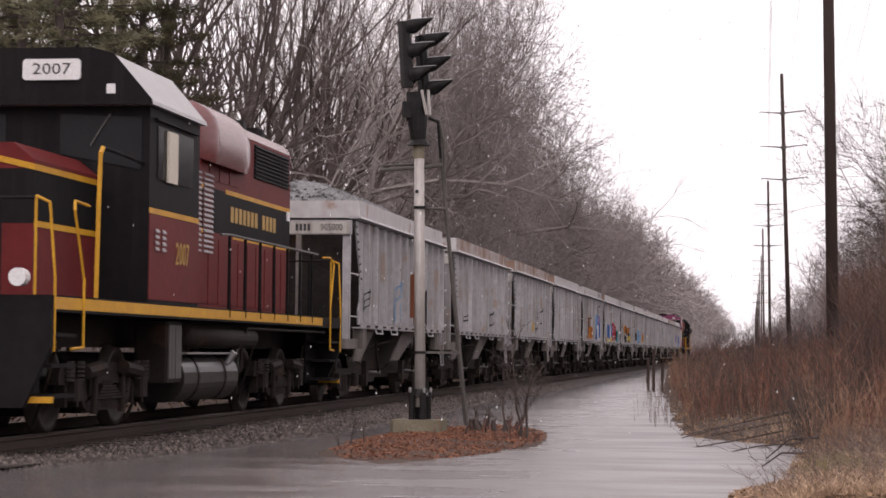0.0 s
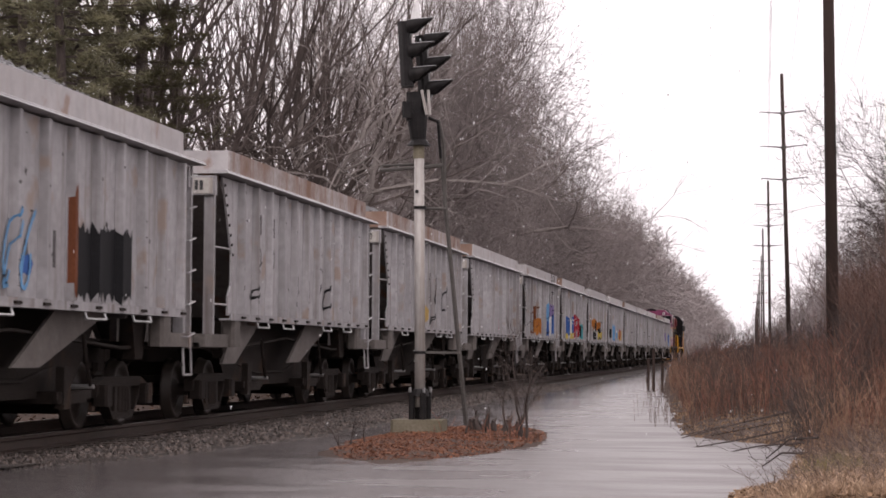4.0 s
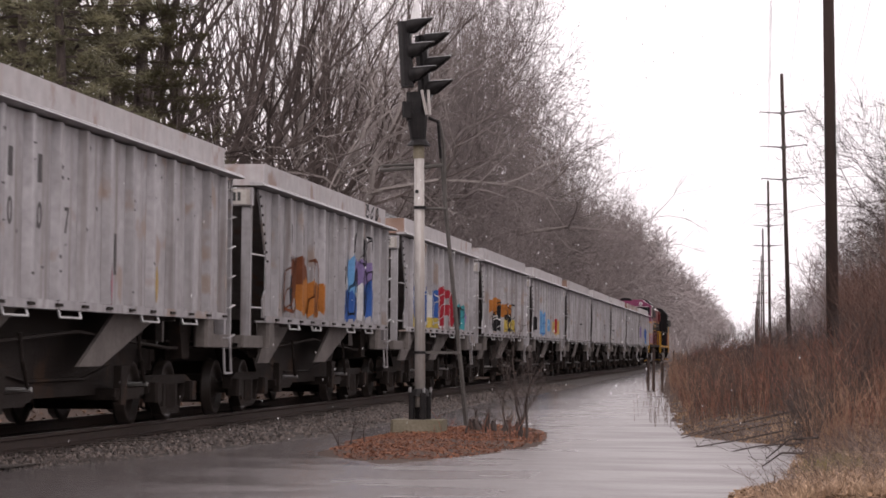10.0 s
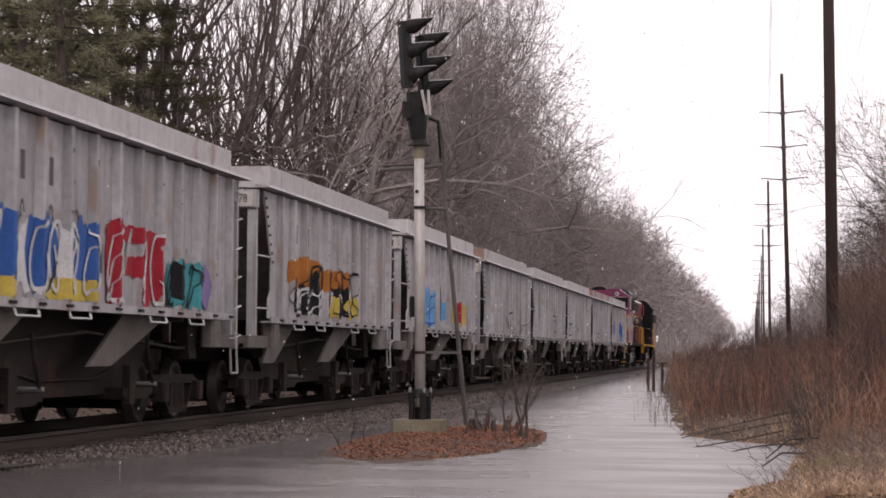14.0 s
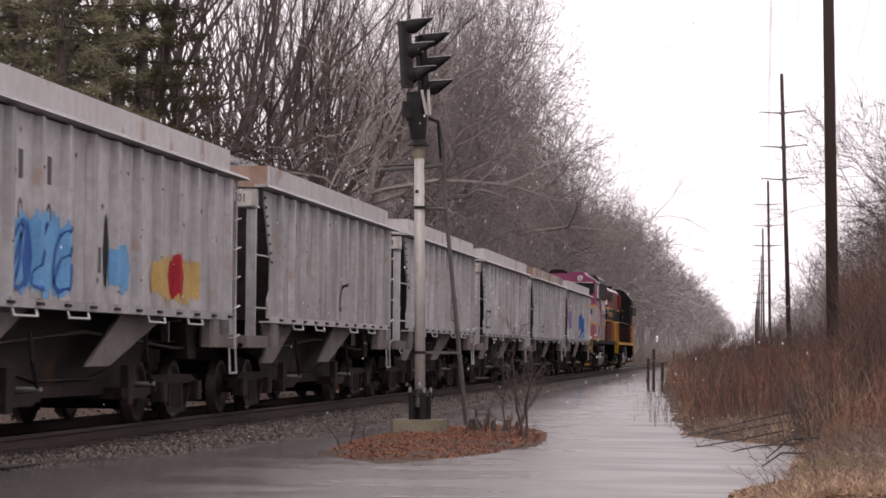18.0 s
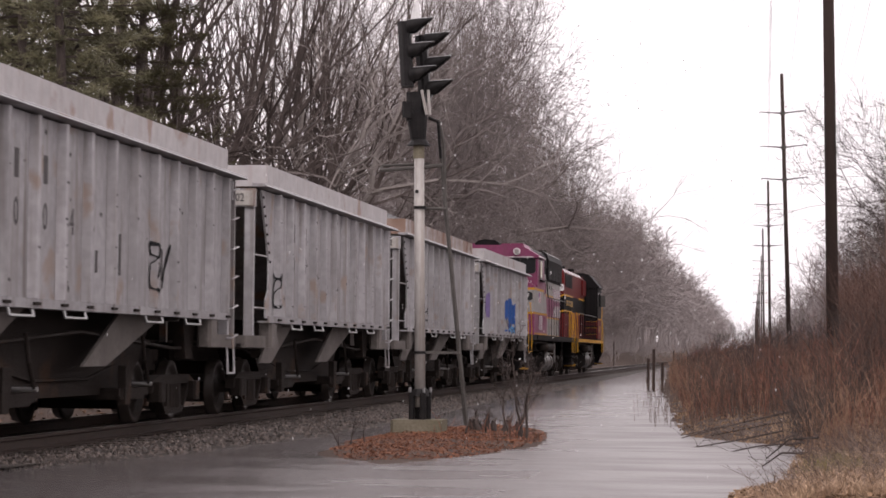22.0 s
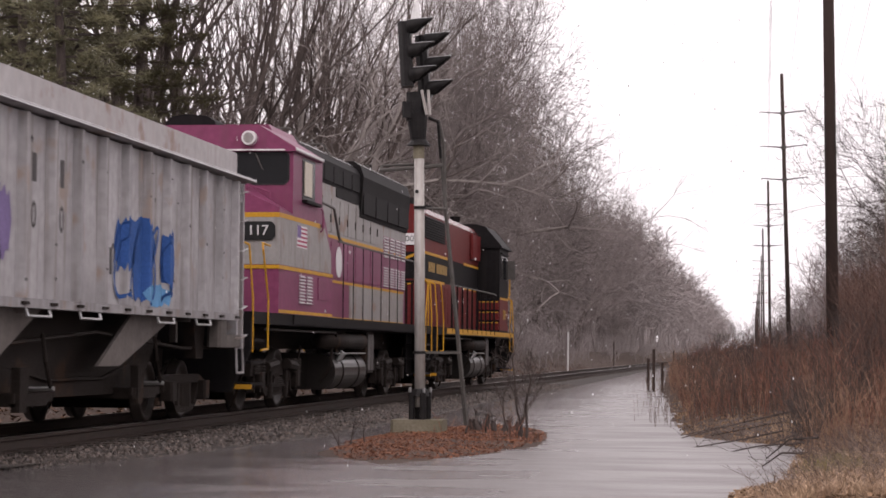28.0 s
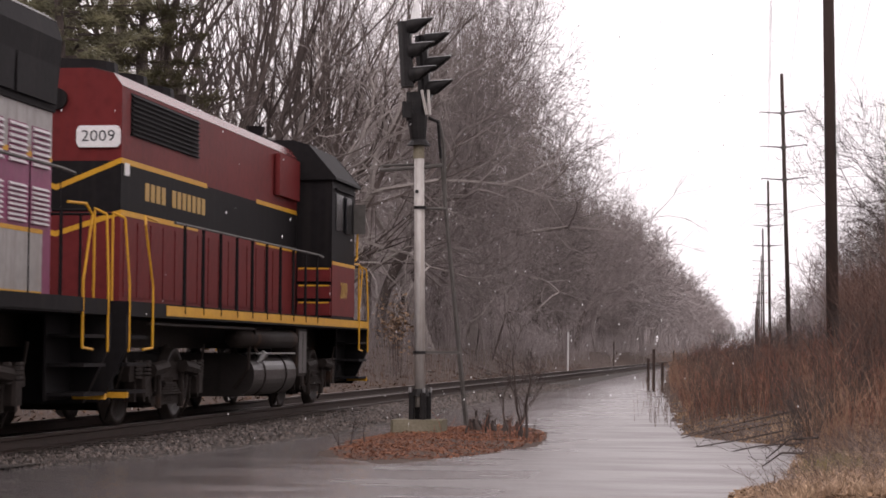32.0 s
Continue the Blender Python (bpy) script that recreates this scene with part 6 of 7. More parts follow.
def fork(g, rng, p, d, r, ln, depth, o, trunk=None):
    """A limb that bends, sends out side shoots, and divides at its end; the last ones end in sprays of twigs."""
    into = trunk if trunk is not None else g
    sides = 8 if trunk is not None else 5 if depth > 3 else 4 if depth > 1 else 3
    k = 5 if trunk is not None else 3 if depth > 1 else 2
    end_r = max(0.006, r * (0.72 if depth else 0.4))
    pts = [(p.copy(), d.copy())]
    for i in range(k):
        w = o["bend"]
        d = (d + Vector((rng.gauss(0, w), rng.gauss(0, w), rng.gauss(0, w) + o["lift"]))).normalized()
        q = p + d * (ln / k)
        into.tube(p, q, r + (end_r - r) * i / k, r + (end_r - r) * (i + 1) / k, sides, False)
        p = q
        pts.append((p.copy(), d.copy()))
    if depth <= 1:
        for j in range(o["twigs"] if depth == 0 else o["twigs"] // 2):
            i = rng.randrange(1, k + 1)
            q, dd = pts[i]
            m, e = blade(g, rng, q, aside(rng, dd, rng.uniform(0.15, 0.95)), rng.uniform(0.5, 1.2) * o["spray"], o["thin"])
            for h in range(2):
                blade(g, rng, m.lerp(e, rng.uniform(0, 0.6)), aside(rng, (e - m).normalized(), rng.uniform(0.4, 1.0)), rng.uniform(0.25, 0.6) * o["spray"], o["thin"] * 0.8)
    if depth == 0:
        return
    n = 3 if rng.random() < o["three"] or trunk is not None else 2
    a0 = rng.random() * 6.283
    for c in range(n):
        ang = rng.uniform(*o["angle"]) * (1 if c else 0.6)
        fork(g, rng, p, aside(rng, d, ang, a0 + c * 6.283 / n + rng.uniform(-0.5, 0.5)), end_r * rng.uniform(0.62, 0.95), ln * rng.uniform(*o["ratio"]), depth - 1, o)
    if depth >= 2:
        for c in range(2 if rng.random() < 0.6 else 1):
            i = rng.randrange(1, k)
            q, dd = pts[i]
            if trunk is not None and i < 3:
                continue
            fork(g, rng, q, aside(rng, dd, rng.uniform(0.7, 1.2)), r * rng.uniform(0.3, 0.5), ln * rng.uniform(0.45, 0.75), max(0, depth - 2), o)


def oak_geo(seed, tall, depth=6, r=0.26, bole=0.24, angle=(0.3, 0.7), bend=0.1, lift=0.02, twigs=7, spray=1.0, thin=0.013, ratio=(0.7, 0.92), three=0.3, wide=None):
    """A trunk and a crown, brought to the height, and where it is given the half width, wanted."""
    rng = random.Random(seed)
    trunk, crown = Geo(), Geo()
    o = dict(angle=angle, bend=bend, lift=lift, twigs=twigs, spray=spray, thin=thin, ratio=ratio, three=three)
    fork(crown, rng, Vector((0, 0, -0.3)), Vector((rng.uniform(-0.1, 0.1), rng.uniform(-0.1, 0.1), 1)).normalized(), r, tall * bole, depth, o, trunk)
    f = tall / sorted(p[2] for p in crown.v)[int(0.995 * len(crown.v))]
    w = f
    if wide:
        mx, my = (sum(p[i] for p in crown.v) / len(crown.v) for i in (0, 1))
        w = wide / sorted(math.hypot(p[0] - mx, p[1] - my) for p in crown.v)[int(0.97 * len(crown.v))]
    for g in (trunk, crown):
        g.v = [(x * w, y * w, z * f) for x, y, z in g.v]
    return trunk, crown


def bare_tree(seed, tall, label, material=None, twig=None, **more):
    t = thing("bare_tree", label, "tree", "bare trees beside the track")
    trunk, crown = oak_geo(seed, tall, **more)
    part("trunk", trunk, material or M_BARK, t, "", True)
    part("crown", crown, twig or M_TWIG, t, "bare branching crown")
    return t


def plant(proto, spots, rng, tilt=3.0):
    first = True
    for x, y, s in spots:
        m = pose(x, y, height(x, y) - 0.05, rng.uniform(-tilt, tilt), rng.uniform(-tilt, tilt), rng.uniform(0, 360)) @ Matrix.Scale(s, 4)
        if first:
            proto.matrix_basis = m
            proto.scale = (s, s, s)
            first = False
        else:
            o = copy_thing(proto, m)
            o.scale = (s, s, s)


def build_woods():
    rng = random.Random(17)
    # maples behind the near track: several leaders that lean out, sky between them
    maples = [bare_tree(130 + i, 17, "bare maple with dark forked leaders and fine twigs", M_BARK, M_BARK, depth=5, r=0.27, bole=0.24, angle=(0.16, 0.46), bend=0.07, lift=0.05, twigs=1, thin=0.011, ratio=(0.74, 0.92), three=0.1) for i in range(3)]
    slim = [bare_tree(150 + i, 13, "slender bare young tree", M_BARKPALE if i == 0 else M_BARK, M_TWIG, depth=5, r=0.1, bole=0.3, angle=(0.2, 0.5), bend=0.06, lift=0.04, twigs=4, thin=0.011) for i in range(2)]
    # oaks along the cutting: broad rounded crowns of fine twigs
    oaks = [bare_tree(170 + i, 19, "broad bare oak with a rounded crown of fine twigs", M_BARK, M_TWIG, depth=7, r=0.3, bole=0.19, angle=(0.35, 0.85), bend=0.15, twigs=4, thin=0.015, spray=0.5, ratio=(0.7, 0.9), wide=6.4) for i in range(3)]
    spots = [[] for _ in range(8)]
    y = 43.0
    while y < 84:
        spots[rng.randrange(3)].append((-rng.uniform(8.8, 11.4), y + rng.uniform(-1, 1), rng.uniform(0.85, 1.15)))
        if rng.random() < 0.3:
            spots[3 + rng.randrange(2)].append((-rng.uniform(7.8, 12), y + rng.uniform(-2, 2), rng.uniform(0.55, 0.95)))
        if rng.random() < 0.2:
            spots[rng.randrange(3)].append((-rng.uniform(13, 19), y + rng.uniform(-2, 2), rng.uniform(0.9, 1.15)))
        y += 3.7
    y = 84.0
    while y < 250:
        far_in, size = (8.9, 1.1) if y < 110 else (8.6, 1.0) if y < 130 else (8.2, 0.9)
        spots[5 + rng.randrange(3)].append((-far_in - rng.uniform(0, 1.4), y + rng.uniform(-1.5, 1.5), rng.uniform(0.92, 1.03) * size))
        if rng.random() < 0.5:
            spots[3 + rng.randrange(2)].append((-rng.uniform(6.0, 9.5), y + rng.uniform(-2, 2), rng.uniform(0.5, 0.9)))
        y += 5.6 if y < 120 else 8.0
    for k, proto in enumerate(maples + slim + oaks):
        plant(proto, spots[k], rng)
    pale = bare_tree(193, 18, "bare spreading oak with pale lichened limbs", M_BARKPALE, M_BARKPALE, depth=6, r=0.36, bole=0.22, angle=(0.4, 0.95), bend=0.18, twigs=3, thin=0.012, spray=0.7)
    plant(pale, [(-7.4, 92, 0.95), (-8.5, 66, 0.85), (-8.0, 112, 0.98)], rng)
    # right side, beyond the poles
    edge = bare_tree(210, 13, "bare deciduous tree at the edge of the clearing", M_BARK, M_BARK, depth=6, r=0.17, bole=0.2, twigs=5, thin=0.014)
    plant(edge, [(17.2, 60, 0.9), (18.5, 72, 0.9), (17.4, 84, 0.8), (19, 95, 0.85), (17.8, 108, 0.8), (18.5, 120, 0.8), (17.8, 133, 0.75), (18.5, 140, 0.8), (17.8, 152, 0.75), (18, 170, 0.8), (14.6, 47, 0.5), (15.3, 52, 0.6)], rng)
    # woods deep behind the first trees, and far off on both sides: many small bare crowns as one mass
    back = [oak_geo(220 + i, 17, depth=4, r=0.2, bole=0.2, angle=(0.3, 0.8), twigs=4, thin=0.032, spray=1.5) for i in range(3)]
    far = [oak_geo(230 + i, 17, depth=4, r=0.24, bole=0.2, angle=(0.35, 0.85), twigs=3, thin=0.065, spray=1.9) for i in range(3)]

    def mass(name, label, material, protos, where):
        g = Geo()
        for x, y, s, a in where:
            c, sn, z = math.cos(a) * s, math.sin(a) * s, height(x, y) - 0.1
            for q in rng.choice(protos):
                g.add([(x + c * p[0] - sn * p[1], y + sn * p[0] + c * p[1], z + s * p[2]) for p in q.v], q.f)
        tagged(part(name, g, material), label, "woods", kind="stuff")

    def turn():
        return rng.random() * 6.283
    mass("deep_woods", "deep bare woods behind the trees at the track", M_HAZEBARK, back,
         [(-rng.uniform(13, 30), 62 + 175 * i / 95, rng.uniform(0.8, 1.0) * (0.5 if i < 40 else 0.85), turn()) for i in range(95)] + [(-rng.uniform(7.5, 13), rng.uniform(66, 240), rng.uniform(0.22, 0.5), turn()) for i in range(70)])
    mass("far_woods", "distant bare grey-brown woods beside the track", M_HAZEBARK, far,
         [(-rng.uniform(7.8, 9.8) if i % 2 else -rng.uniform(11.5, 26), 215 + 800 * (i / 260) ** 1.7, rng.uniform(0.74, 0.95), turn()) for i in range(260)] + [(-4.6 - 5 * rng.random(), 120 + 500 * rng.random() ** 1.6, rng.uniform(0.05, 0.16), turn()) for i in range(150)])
    mass("far_woods", "distant bare woods beyond the power line", M_HAZEBARK, far,
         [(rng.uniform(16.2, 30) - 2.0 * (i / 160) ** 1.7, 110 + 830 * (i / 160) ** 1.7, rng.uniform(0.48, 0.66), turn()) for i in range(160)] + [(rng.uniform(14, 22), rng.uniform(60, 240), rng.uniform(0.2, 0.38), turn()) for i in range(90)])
    # undergrowth on the left bank: thin stems and saplings
    g = Geo()
    rr = random.Random(77)
    for i in range(7500):
        y = 20 + 170 * rr.random() ** 1.4
        x = -4.2 - 12.7 * rr.random() ** 1.3
        h = rr.uniform(0.5, 3.0) * (0.2 + 0.8 * min(1, (-4.2 - x) / 3.6))
        z = height(x, y)
        a, b = rr.uniform(-0.25, 0.25) * h, rr.uniform(-0.25, 0.25) * h
        w = 0.006 + 0.003 * h
        mid = (x + 0.4 * a, y + 0.4 * b, z + 0.55 * h)
        g.tube((x, y, z - 0.05), mid, w, 0.7 * w, 3, False)
        g.tube(mid, (x + a, y + b, z + h), 0.7 * w, 0.25 * w, 3, False)
        for k in range(2):
            c = rr.uniform(0.2, 0.5) * h * 0.6
            g.tube(mid, (mid[0] + rr.uniform(-c, c), mid[1] + rr.uniform(-c, c), mid[2] + c), 0.5 * w, 0.25 * w, 3, False)
    tagged(part("undergrowth", g, M_TWIG), "tangled bare undergrowth on the leaf-covered bank", "undergrowth", kind="stuff")


build_woods()


# ---- pines at the edge of the woods ----
def pine(seed):
    rng = random.Random(seed)
    t = thing("pine_tree", "tall green pine with long drooping needle sprays", "pine tree", "pines beside the track")
    g = Geo()
    spec = dict(levels=1, kids=(), segs=(10,), bend=(0.02,), lift=(0.02,), start=(), angle=(), ratio=(), min=0.03)
    branches(g, rng, Vector((0, 0, -0.3)), Vector((0, 0, 1)), 0.22, 17, 0, spec)
    part("trunk", g, M_BARK, t, "", True)
    b, n = Geo(), Geo()
    for i in range(90):
        z = 2.5 + 14 * i / 90
        a = i * 2.4 + rng.uniform(-0.4, 0.4)
        ln = (1 - 0.75 * (z - 3) / 14) * rng.uniform(2.2, 3.6)
        d = Vector((math.cos(a), math.sin(a), rng.uniform(-0.1, 0.25)))
        p = Vector((0, 0, z))
        end = p + d * ln
        b.tube(p, end, 0.045, 0.012, 4, False)
        for k in range(13):
            u = 0.25 + 0.75 * k / 12
            q = p.lerp(end, u) + Vector((rng.gauss(0, 0.16), rng.gauss(0, 0.16), rng.gauss(0, 0.08)))
            b.tube(p.lerp(end, u - 0.06), q, 0.012, 0.006, 3, False)
            for m in range(26):
                v = Vector((rng.gauss(0, 1), rng.gauss(0, 1), rng.gauss(0.25, 0.7))).normalized() * rng.uniform(0.16, 0.36)
                w = v.orthogonal().normalized() * 0.017
                s = q + Vector((rng.gauss(0, 0.09), rng.gauss(0, 0.09), rng.gauss(0, 0.06)))
                n.add([tuple(s - w), tuple(s + w), tuple(s + v)], [(0, 1, 2)])
    part("limb_framework", b, M_BARK, t)
    tagged(part("needles", n, M_NEEDLE, t, "green pine needles"), kind="stuff")
    return t


def build_pines():
    rng = random.Random(2)
    a, b = pine(5), pine(6)
    plant(a, [(-7.2, 31.5, 0.85), (-7.8, 39.0, 0.9), (-11.5, 43.0, 1.0)], rng, 1)
    plant(b, [(-9.6, 34.5, 0.95), (-12.5, 38.0, 1.0)], rng, 1)


build_pines()


# ---- the island, the banks and their plants ----
def leaf(g, rng, x, y, z, s):
    a = rng.random() * 6.283
    c, q = math.cos(a) * s, math.sin(a) * s
    k = [rng.uniform(-0.5, 0.9) * s for _ in range(4)]
    g.add([(x - c, y - q, z + k[0]), (x + 0.5 * q, y - 0.5 * c, z + k[1]), (x + c, y + q, z + k[2]), (x - 0.5 * q, y + 0.5 * c, z + k[3])], [(0, 1, 2, 3)])


def stem(g, rng, x, y, h, w, lean=0.2, twigs=3, z=None):
    z = height(x, y) if z is None else z
    a, b = rng.gauss(0, lean) * h, rng.gauss(0, lean) * h
    mid = (x + 0.35 * a, y + 0.35 * b, z + 0.5 * h)
    top = (x + a, y + b, z + h)
    g.tube((x, y, z - 0.04), mid, w, 0.75 * w, 3, False)
    g.tube(mid, top, 0.75 * w, 0.3 * w, 3, False)
    for k in range(twigs):
        u = rng.uniform(0.3, 0.9)
        p = (x + a * u * u, y + b * u * u, z + h * u)
        c = h * rng.uniform(0.12, 0.3)
        g.tube(p, (p[0] + rng.uniform(-c, c), p[1] + rng.uniform(-c, c), p[2] + c * rng.uniform(0.3, 1.1)), 0.5 * w, 0.2 * w, 3, False)


def build_banks():
    rng = random.Random(31)
    g = Geo()
    for i in range(22000):
        r, a = rng.random() ** 0.6, rng.random() * 6.283
        x, y = 4.85 + 1.22 * r * math.cos(a), 10.4 + 5.4 * r * math.sin(a)
        if abs(x - 4.33) < 0.34 and abs(y - 11.15) < 0.34:
            continue
        if height(x, y) > WATER - 0.012:
            leaf(g, rng, x, y, max(WATER, height(x, y)) + 0.01, rng.uniform(0.007, 0.021))
    tagged(part("leaf_litter", g, M_LEAF), "wet red-brown dead leaves heaped round the signal", "leaf litter", kind="stuff")
    # dry stalks on the island
    def clump(n, cx, cy, sx_, sy_, h0, h1, w, label, m=M_STEMGREY, twigs=3, lean=0.16):
        q = Geo()
        for _ in range(n):
            x, y = cx + rng.gauss(0, sx_), cy + rng.gauss(0, sy_)
            stem(q, rng, x, y, rng.uniform(h0, h1), w, lean, twigs)
        return tagged(part("shrub", q, m), label, "shrub", "dry shrubs by the water")
    q = Geo()
    fork = dict(levels=4, kids=(6, 5, 3), segs=(6, 4, 3, 2), bend=(0.12, 0.16, 0.2, 0.2), lift=(0.04, 0.05, 0.03, 0.0), start=(0.25, 0.2, 0.2), angle=((0.35, 0.8), (0.4, 0.9), (0.4, 1.0)), ratio=((0.4, 0.65), (0.4, 0.65), (0.4, 0.7)), min=0.0028)
    for dx, dy, ln in ((0, 0, 1.3), (-0.08, 0.1, 1.0), (0.07, -0.1, 1.1), (-0.16, 0.2, 0.8)):
        branches(q, rng, Vector((5.82 + dx, 10.6 + dy, height(5.82, 10.6) - 0.05)), Vector((dx * 1.5 + rng.uniform(-0.1, 0.1), dy, 1)).normalized(), 0.024, ln, 0, fork)
    tagged(part("shrub", q, M_BARK), "bare dark forked shrub beside the water", "shrub", "dry shrubs by the water")
    clump(12, 5.7, 10.4, 0.2, 0.5, 0.12, 0.4, 0.005, "thin dry stalks at the island's tip", M_STEMGREY, 3, 0.2)
    clump(16, 5.1, 12.2, 0.25, 0.6, 0.15, 0.35, 0.02, "low dead stump sprouts and stalks", M_BARK, 3, 0.3)
    clump(24, 5.5, 9.8, 0.28, 1.0, 0.12, 0.4, 0.006, "tuft of dry weeds among the leaves", M_STEM, 2, 0.35)
    clump(5, 3.85, 8.9, 0.05, 0.3, 0.2, 0.4, 0.012, "small broken stalks in the leaves", M_BARK, 2, 0.4)
    for i in range(5):
        x, y = 4.95 + 0.17 * i, 12.0 + rng.uniform(-0.6, 0.4)
        q = Geo()
        a = rng.uniform(-0.1, 0.1)
        q.tube((x, y, height(x, y) - 0.05), (x + a, y, height(x, y) + 0.15), 0.05, 0.04, 8)
        q.tube((x + a, y, height(x, y) + 0.15), (x + a + 0.05, y + 0.05, height(x, y) + 0.21), 0.035, 0.01, 6)
        tagged(part("stump", q, M_BARK), "small dark cut stump on the island", "stump", "stumps on the island")
    # brush on the right bank
    for name, n, lo, hi, h0, h1, m, lab in (("brush", 8500, 0.25, 6.5, 0.4, 1.75, M_STEM, "dense red-brown brush along the water's edge"), ("weeds", 3000, 0.1, 5.0, 0.2, 1.3, M_STEMGREY, "grey dead weed stalks among the brush"), ("dry_grass", 26000, 0.0, 2.8, 0.06, 0.3, M_GRASS, "tufts of dry yellow grass on the bank")):
        q = Geo()
        for i in range(n):
            y = (9 if name == "brush" else -1.0 if name == "dry_grass" else 4.0) + (110 if name != "dry_grass" else 13) * rng.random() ** (1.9 if name != "dry_grass" else 1.9)
            x = lerp(SHORE_R, y) + lo + (hi + 0.03 * y - lo) * rng.random() ** 1.1
            if name == "brush" and y < 16 and x < 9.9:
                continue
            h = rng.uniform(h0, h1) * (1 if name == "dry_grass" else 0.3 + 0.7 * min(1, (x - lerp(SHORE_R, y)) / 1.9))
            if name == "dry_grass":
                h *= min(1, 0.12 + (x - lerp(SHORE_R, y)) / 1.1) * (0.4 + 1.5 * abs(wave(x, y, 2.2, 8)))
                z = height(x, y)
                a, b = rng.gauss(0, 1.0) * h, rng.gauss(0, 0.7) * h
                w = 0.0026
                q.add([(x - w, y, z - 0.02), (x + w, y, z - 0.02), (x + 0.4 * a + w, y + 0.4 * b, z + 0.6 * h), (x + 0.4 * a - w, y + 0.4 * b, z + 0.6 * h), (x + a, y + b, z + 0.9 * h)], [(0, 1, 2, 3), (3, 2, 4)])
            else:
                stem(q, rng, x, y, h * (0.6 + 0.8 * abs(wave(x, y, 0.8, 4))), 0.0045 + 0.00006 * y, 0.2, 5 if name == "brush" else 3)
        tagged(part(name, q, m), lab, name.replace("_", " "), kind="stuff")
    q = Geo()
    for i in range(4200):
        y = -1.2 + 12 * rng.random() ** 1.4
        x = lerp(SHORE_R, y) + 0.03 + 2.6 * rng.random()
        leaf(q, rng, x, y, height(x, y) + 0.015, rng.uniform(0.018, 0.04))
    for i in range(6500):
        y = 9.5 + 26 * rng.random() ** 1.5
        x = lerp(SHORE_R, y) + 0.02 + 2.8 * rng.random() ** 1.4
        leaf(q, rng, x, y, height(x, y) + 0.015, rng.uniform(0.012, 0.03))
    tagged(part("bank_leaves", q, M_LEAFTAN), "tan dead leaves matted on the grassy bank", "leaf litter", kind="stuff")
    q = Geo()
    for i in range(500):
        y = 2.5 + 2.0 * rng.random()
        x = 9.75 + rng.gauss(0, 0.14)
        z, h = height(x, y), rng.uniform(0.08, 0.22)
        w = 0.006
        q.add([(x - w, y, z), (x + w, y, z), (x + rng.gauss(0, 0.05), y, z + h)], [(0, 1, 2)])
    tagged(part("green_grass", q, M_GREEN), "small patch of green grass on the bank", "grass", kind="stuff")
    q = Geo()
    for i in range(11000):
        y = 8 + 150 * rng.random() ** 1.5
        x = -rng.uniform(2.9, 9.5)
        leaf(q, rng, x, y, height(x, y) + 0.02, rng.uniform(0.04, 0.08))
    tagged(part("far_bank_leaves", q, M_LEAFDARK), "brown dead leaves covering the bank behind the track", "leaf litter", kind="stuff")
    for i in range(26):
        x, y = -rng.uniform(4.0, 5.4), rng.uniform(74, 100)
        z, s = height(x, y), rng.uniform(0.08, 0.2)
        q = Geo()
        q.tube((x, y, z - 0.05), (x + rng.uniform(-0.05, 0.05), y, z + s * 0.5), s, s * 0.75, 7)
        q.tube((x, y, z + s * 0.5), (x, y, z + s * 0.8), s * 0.75, s * 0.3, 7)
        tagged(part("rock", q, M_BSTONE), "pale grey rock on the leafy bank", "rock", "rocks on the bank")
    q = Geo()
    for i in range(3200):
        y = 6 + 70 * rng.random() ** 1.9
        x = lerp(SHORE_R, y) + 0.15 + 5 * rng.random()
        if 9 < y < 16 and x < 9.7:
            continue
        stem(q, rng, x, y, rng.uniform(0.3, 1.5) * (0.6 + 0.9 * abs(wave(x, y, 0.6, 14))), 0.0045, 0.3, 3)
    tagged(part("straw_stalks", q, M_STRAW), "pale straw-coloured dead stalks among the brush", "dry stalks", kind="stuff")
    q = Geo()
    for i in range(150):
        y = 17 + 60 * rng.random() ** 1.5
        x = lerp(SHORE_R, y) - 0.75 * rng.random() ** 2
        stem(q, rng, x, y, rng.uniform(0.2, 0.8), 0.0045, 0.2, 2, WATER)
    tagged(part("water_stalks", q, M_STEMGREY), "thin stalks standing in the shallow flood water", "dry stalks", kind="stuff")
    q = Geo()
    for i in range(900):
        y = -1 + 9 * rng.random()
        x = lerp(SHORE_R, y) + 0.25 + 1.6 * rng.random()
        stem(q, rng, x, y, rng.uniform(0.12, 0.5) * min(1, 0.3 + (x - lerp(SHORE_R, y)) / 1.4), 0.0032, 0.8, 4)
    tagged(part("dead_twigs", q, M_STEMGREY), "fallen dead twigs tangled in the bank grass", "twigs", kind="stuff")
    q = Geo()
    for i in range(2700):
        y = 12 + 50 * rng.random() ** 1.2
        x = 10.0 + 3.5 * rng.random() + 0.03 * y
        stem(q, rng, x, y, rng.uniform(1.2, 2.2) + 0.022 * y, 0.0065, 0.16, 7)
    tagged(part("tall_brush", q, M_STEMDARK), "tall open reddish brush beside the power line", "brush", kind="stuff")
    q = Geo()
    for i in range(4200):
        y = 10 + 70 * rng.random() ** 1.8
        x = lerp(SHORE_R, y) + 0.3 + 6 * rng.random()
        if y < 16 and x < 9.9:
            continue
        stem(q, rng, x, y, rng.uniform(0.6, 1.9) * (0.3 + 0.7 * min(1, (x - lerp(SHORE_R, y)) / 1.9)), 0.005, 0.2, 5)
    tagged(part("dark_stalks", q, M_BARK), "dark dead stalks standing in the brush", "brush", kind="stuff")
    q = Geo()
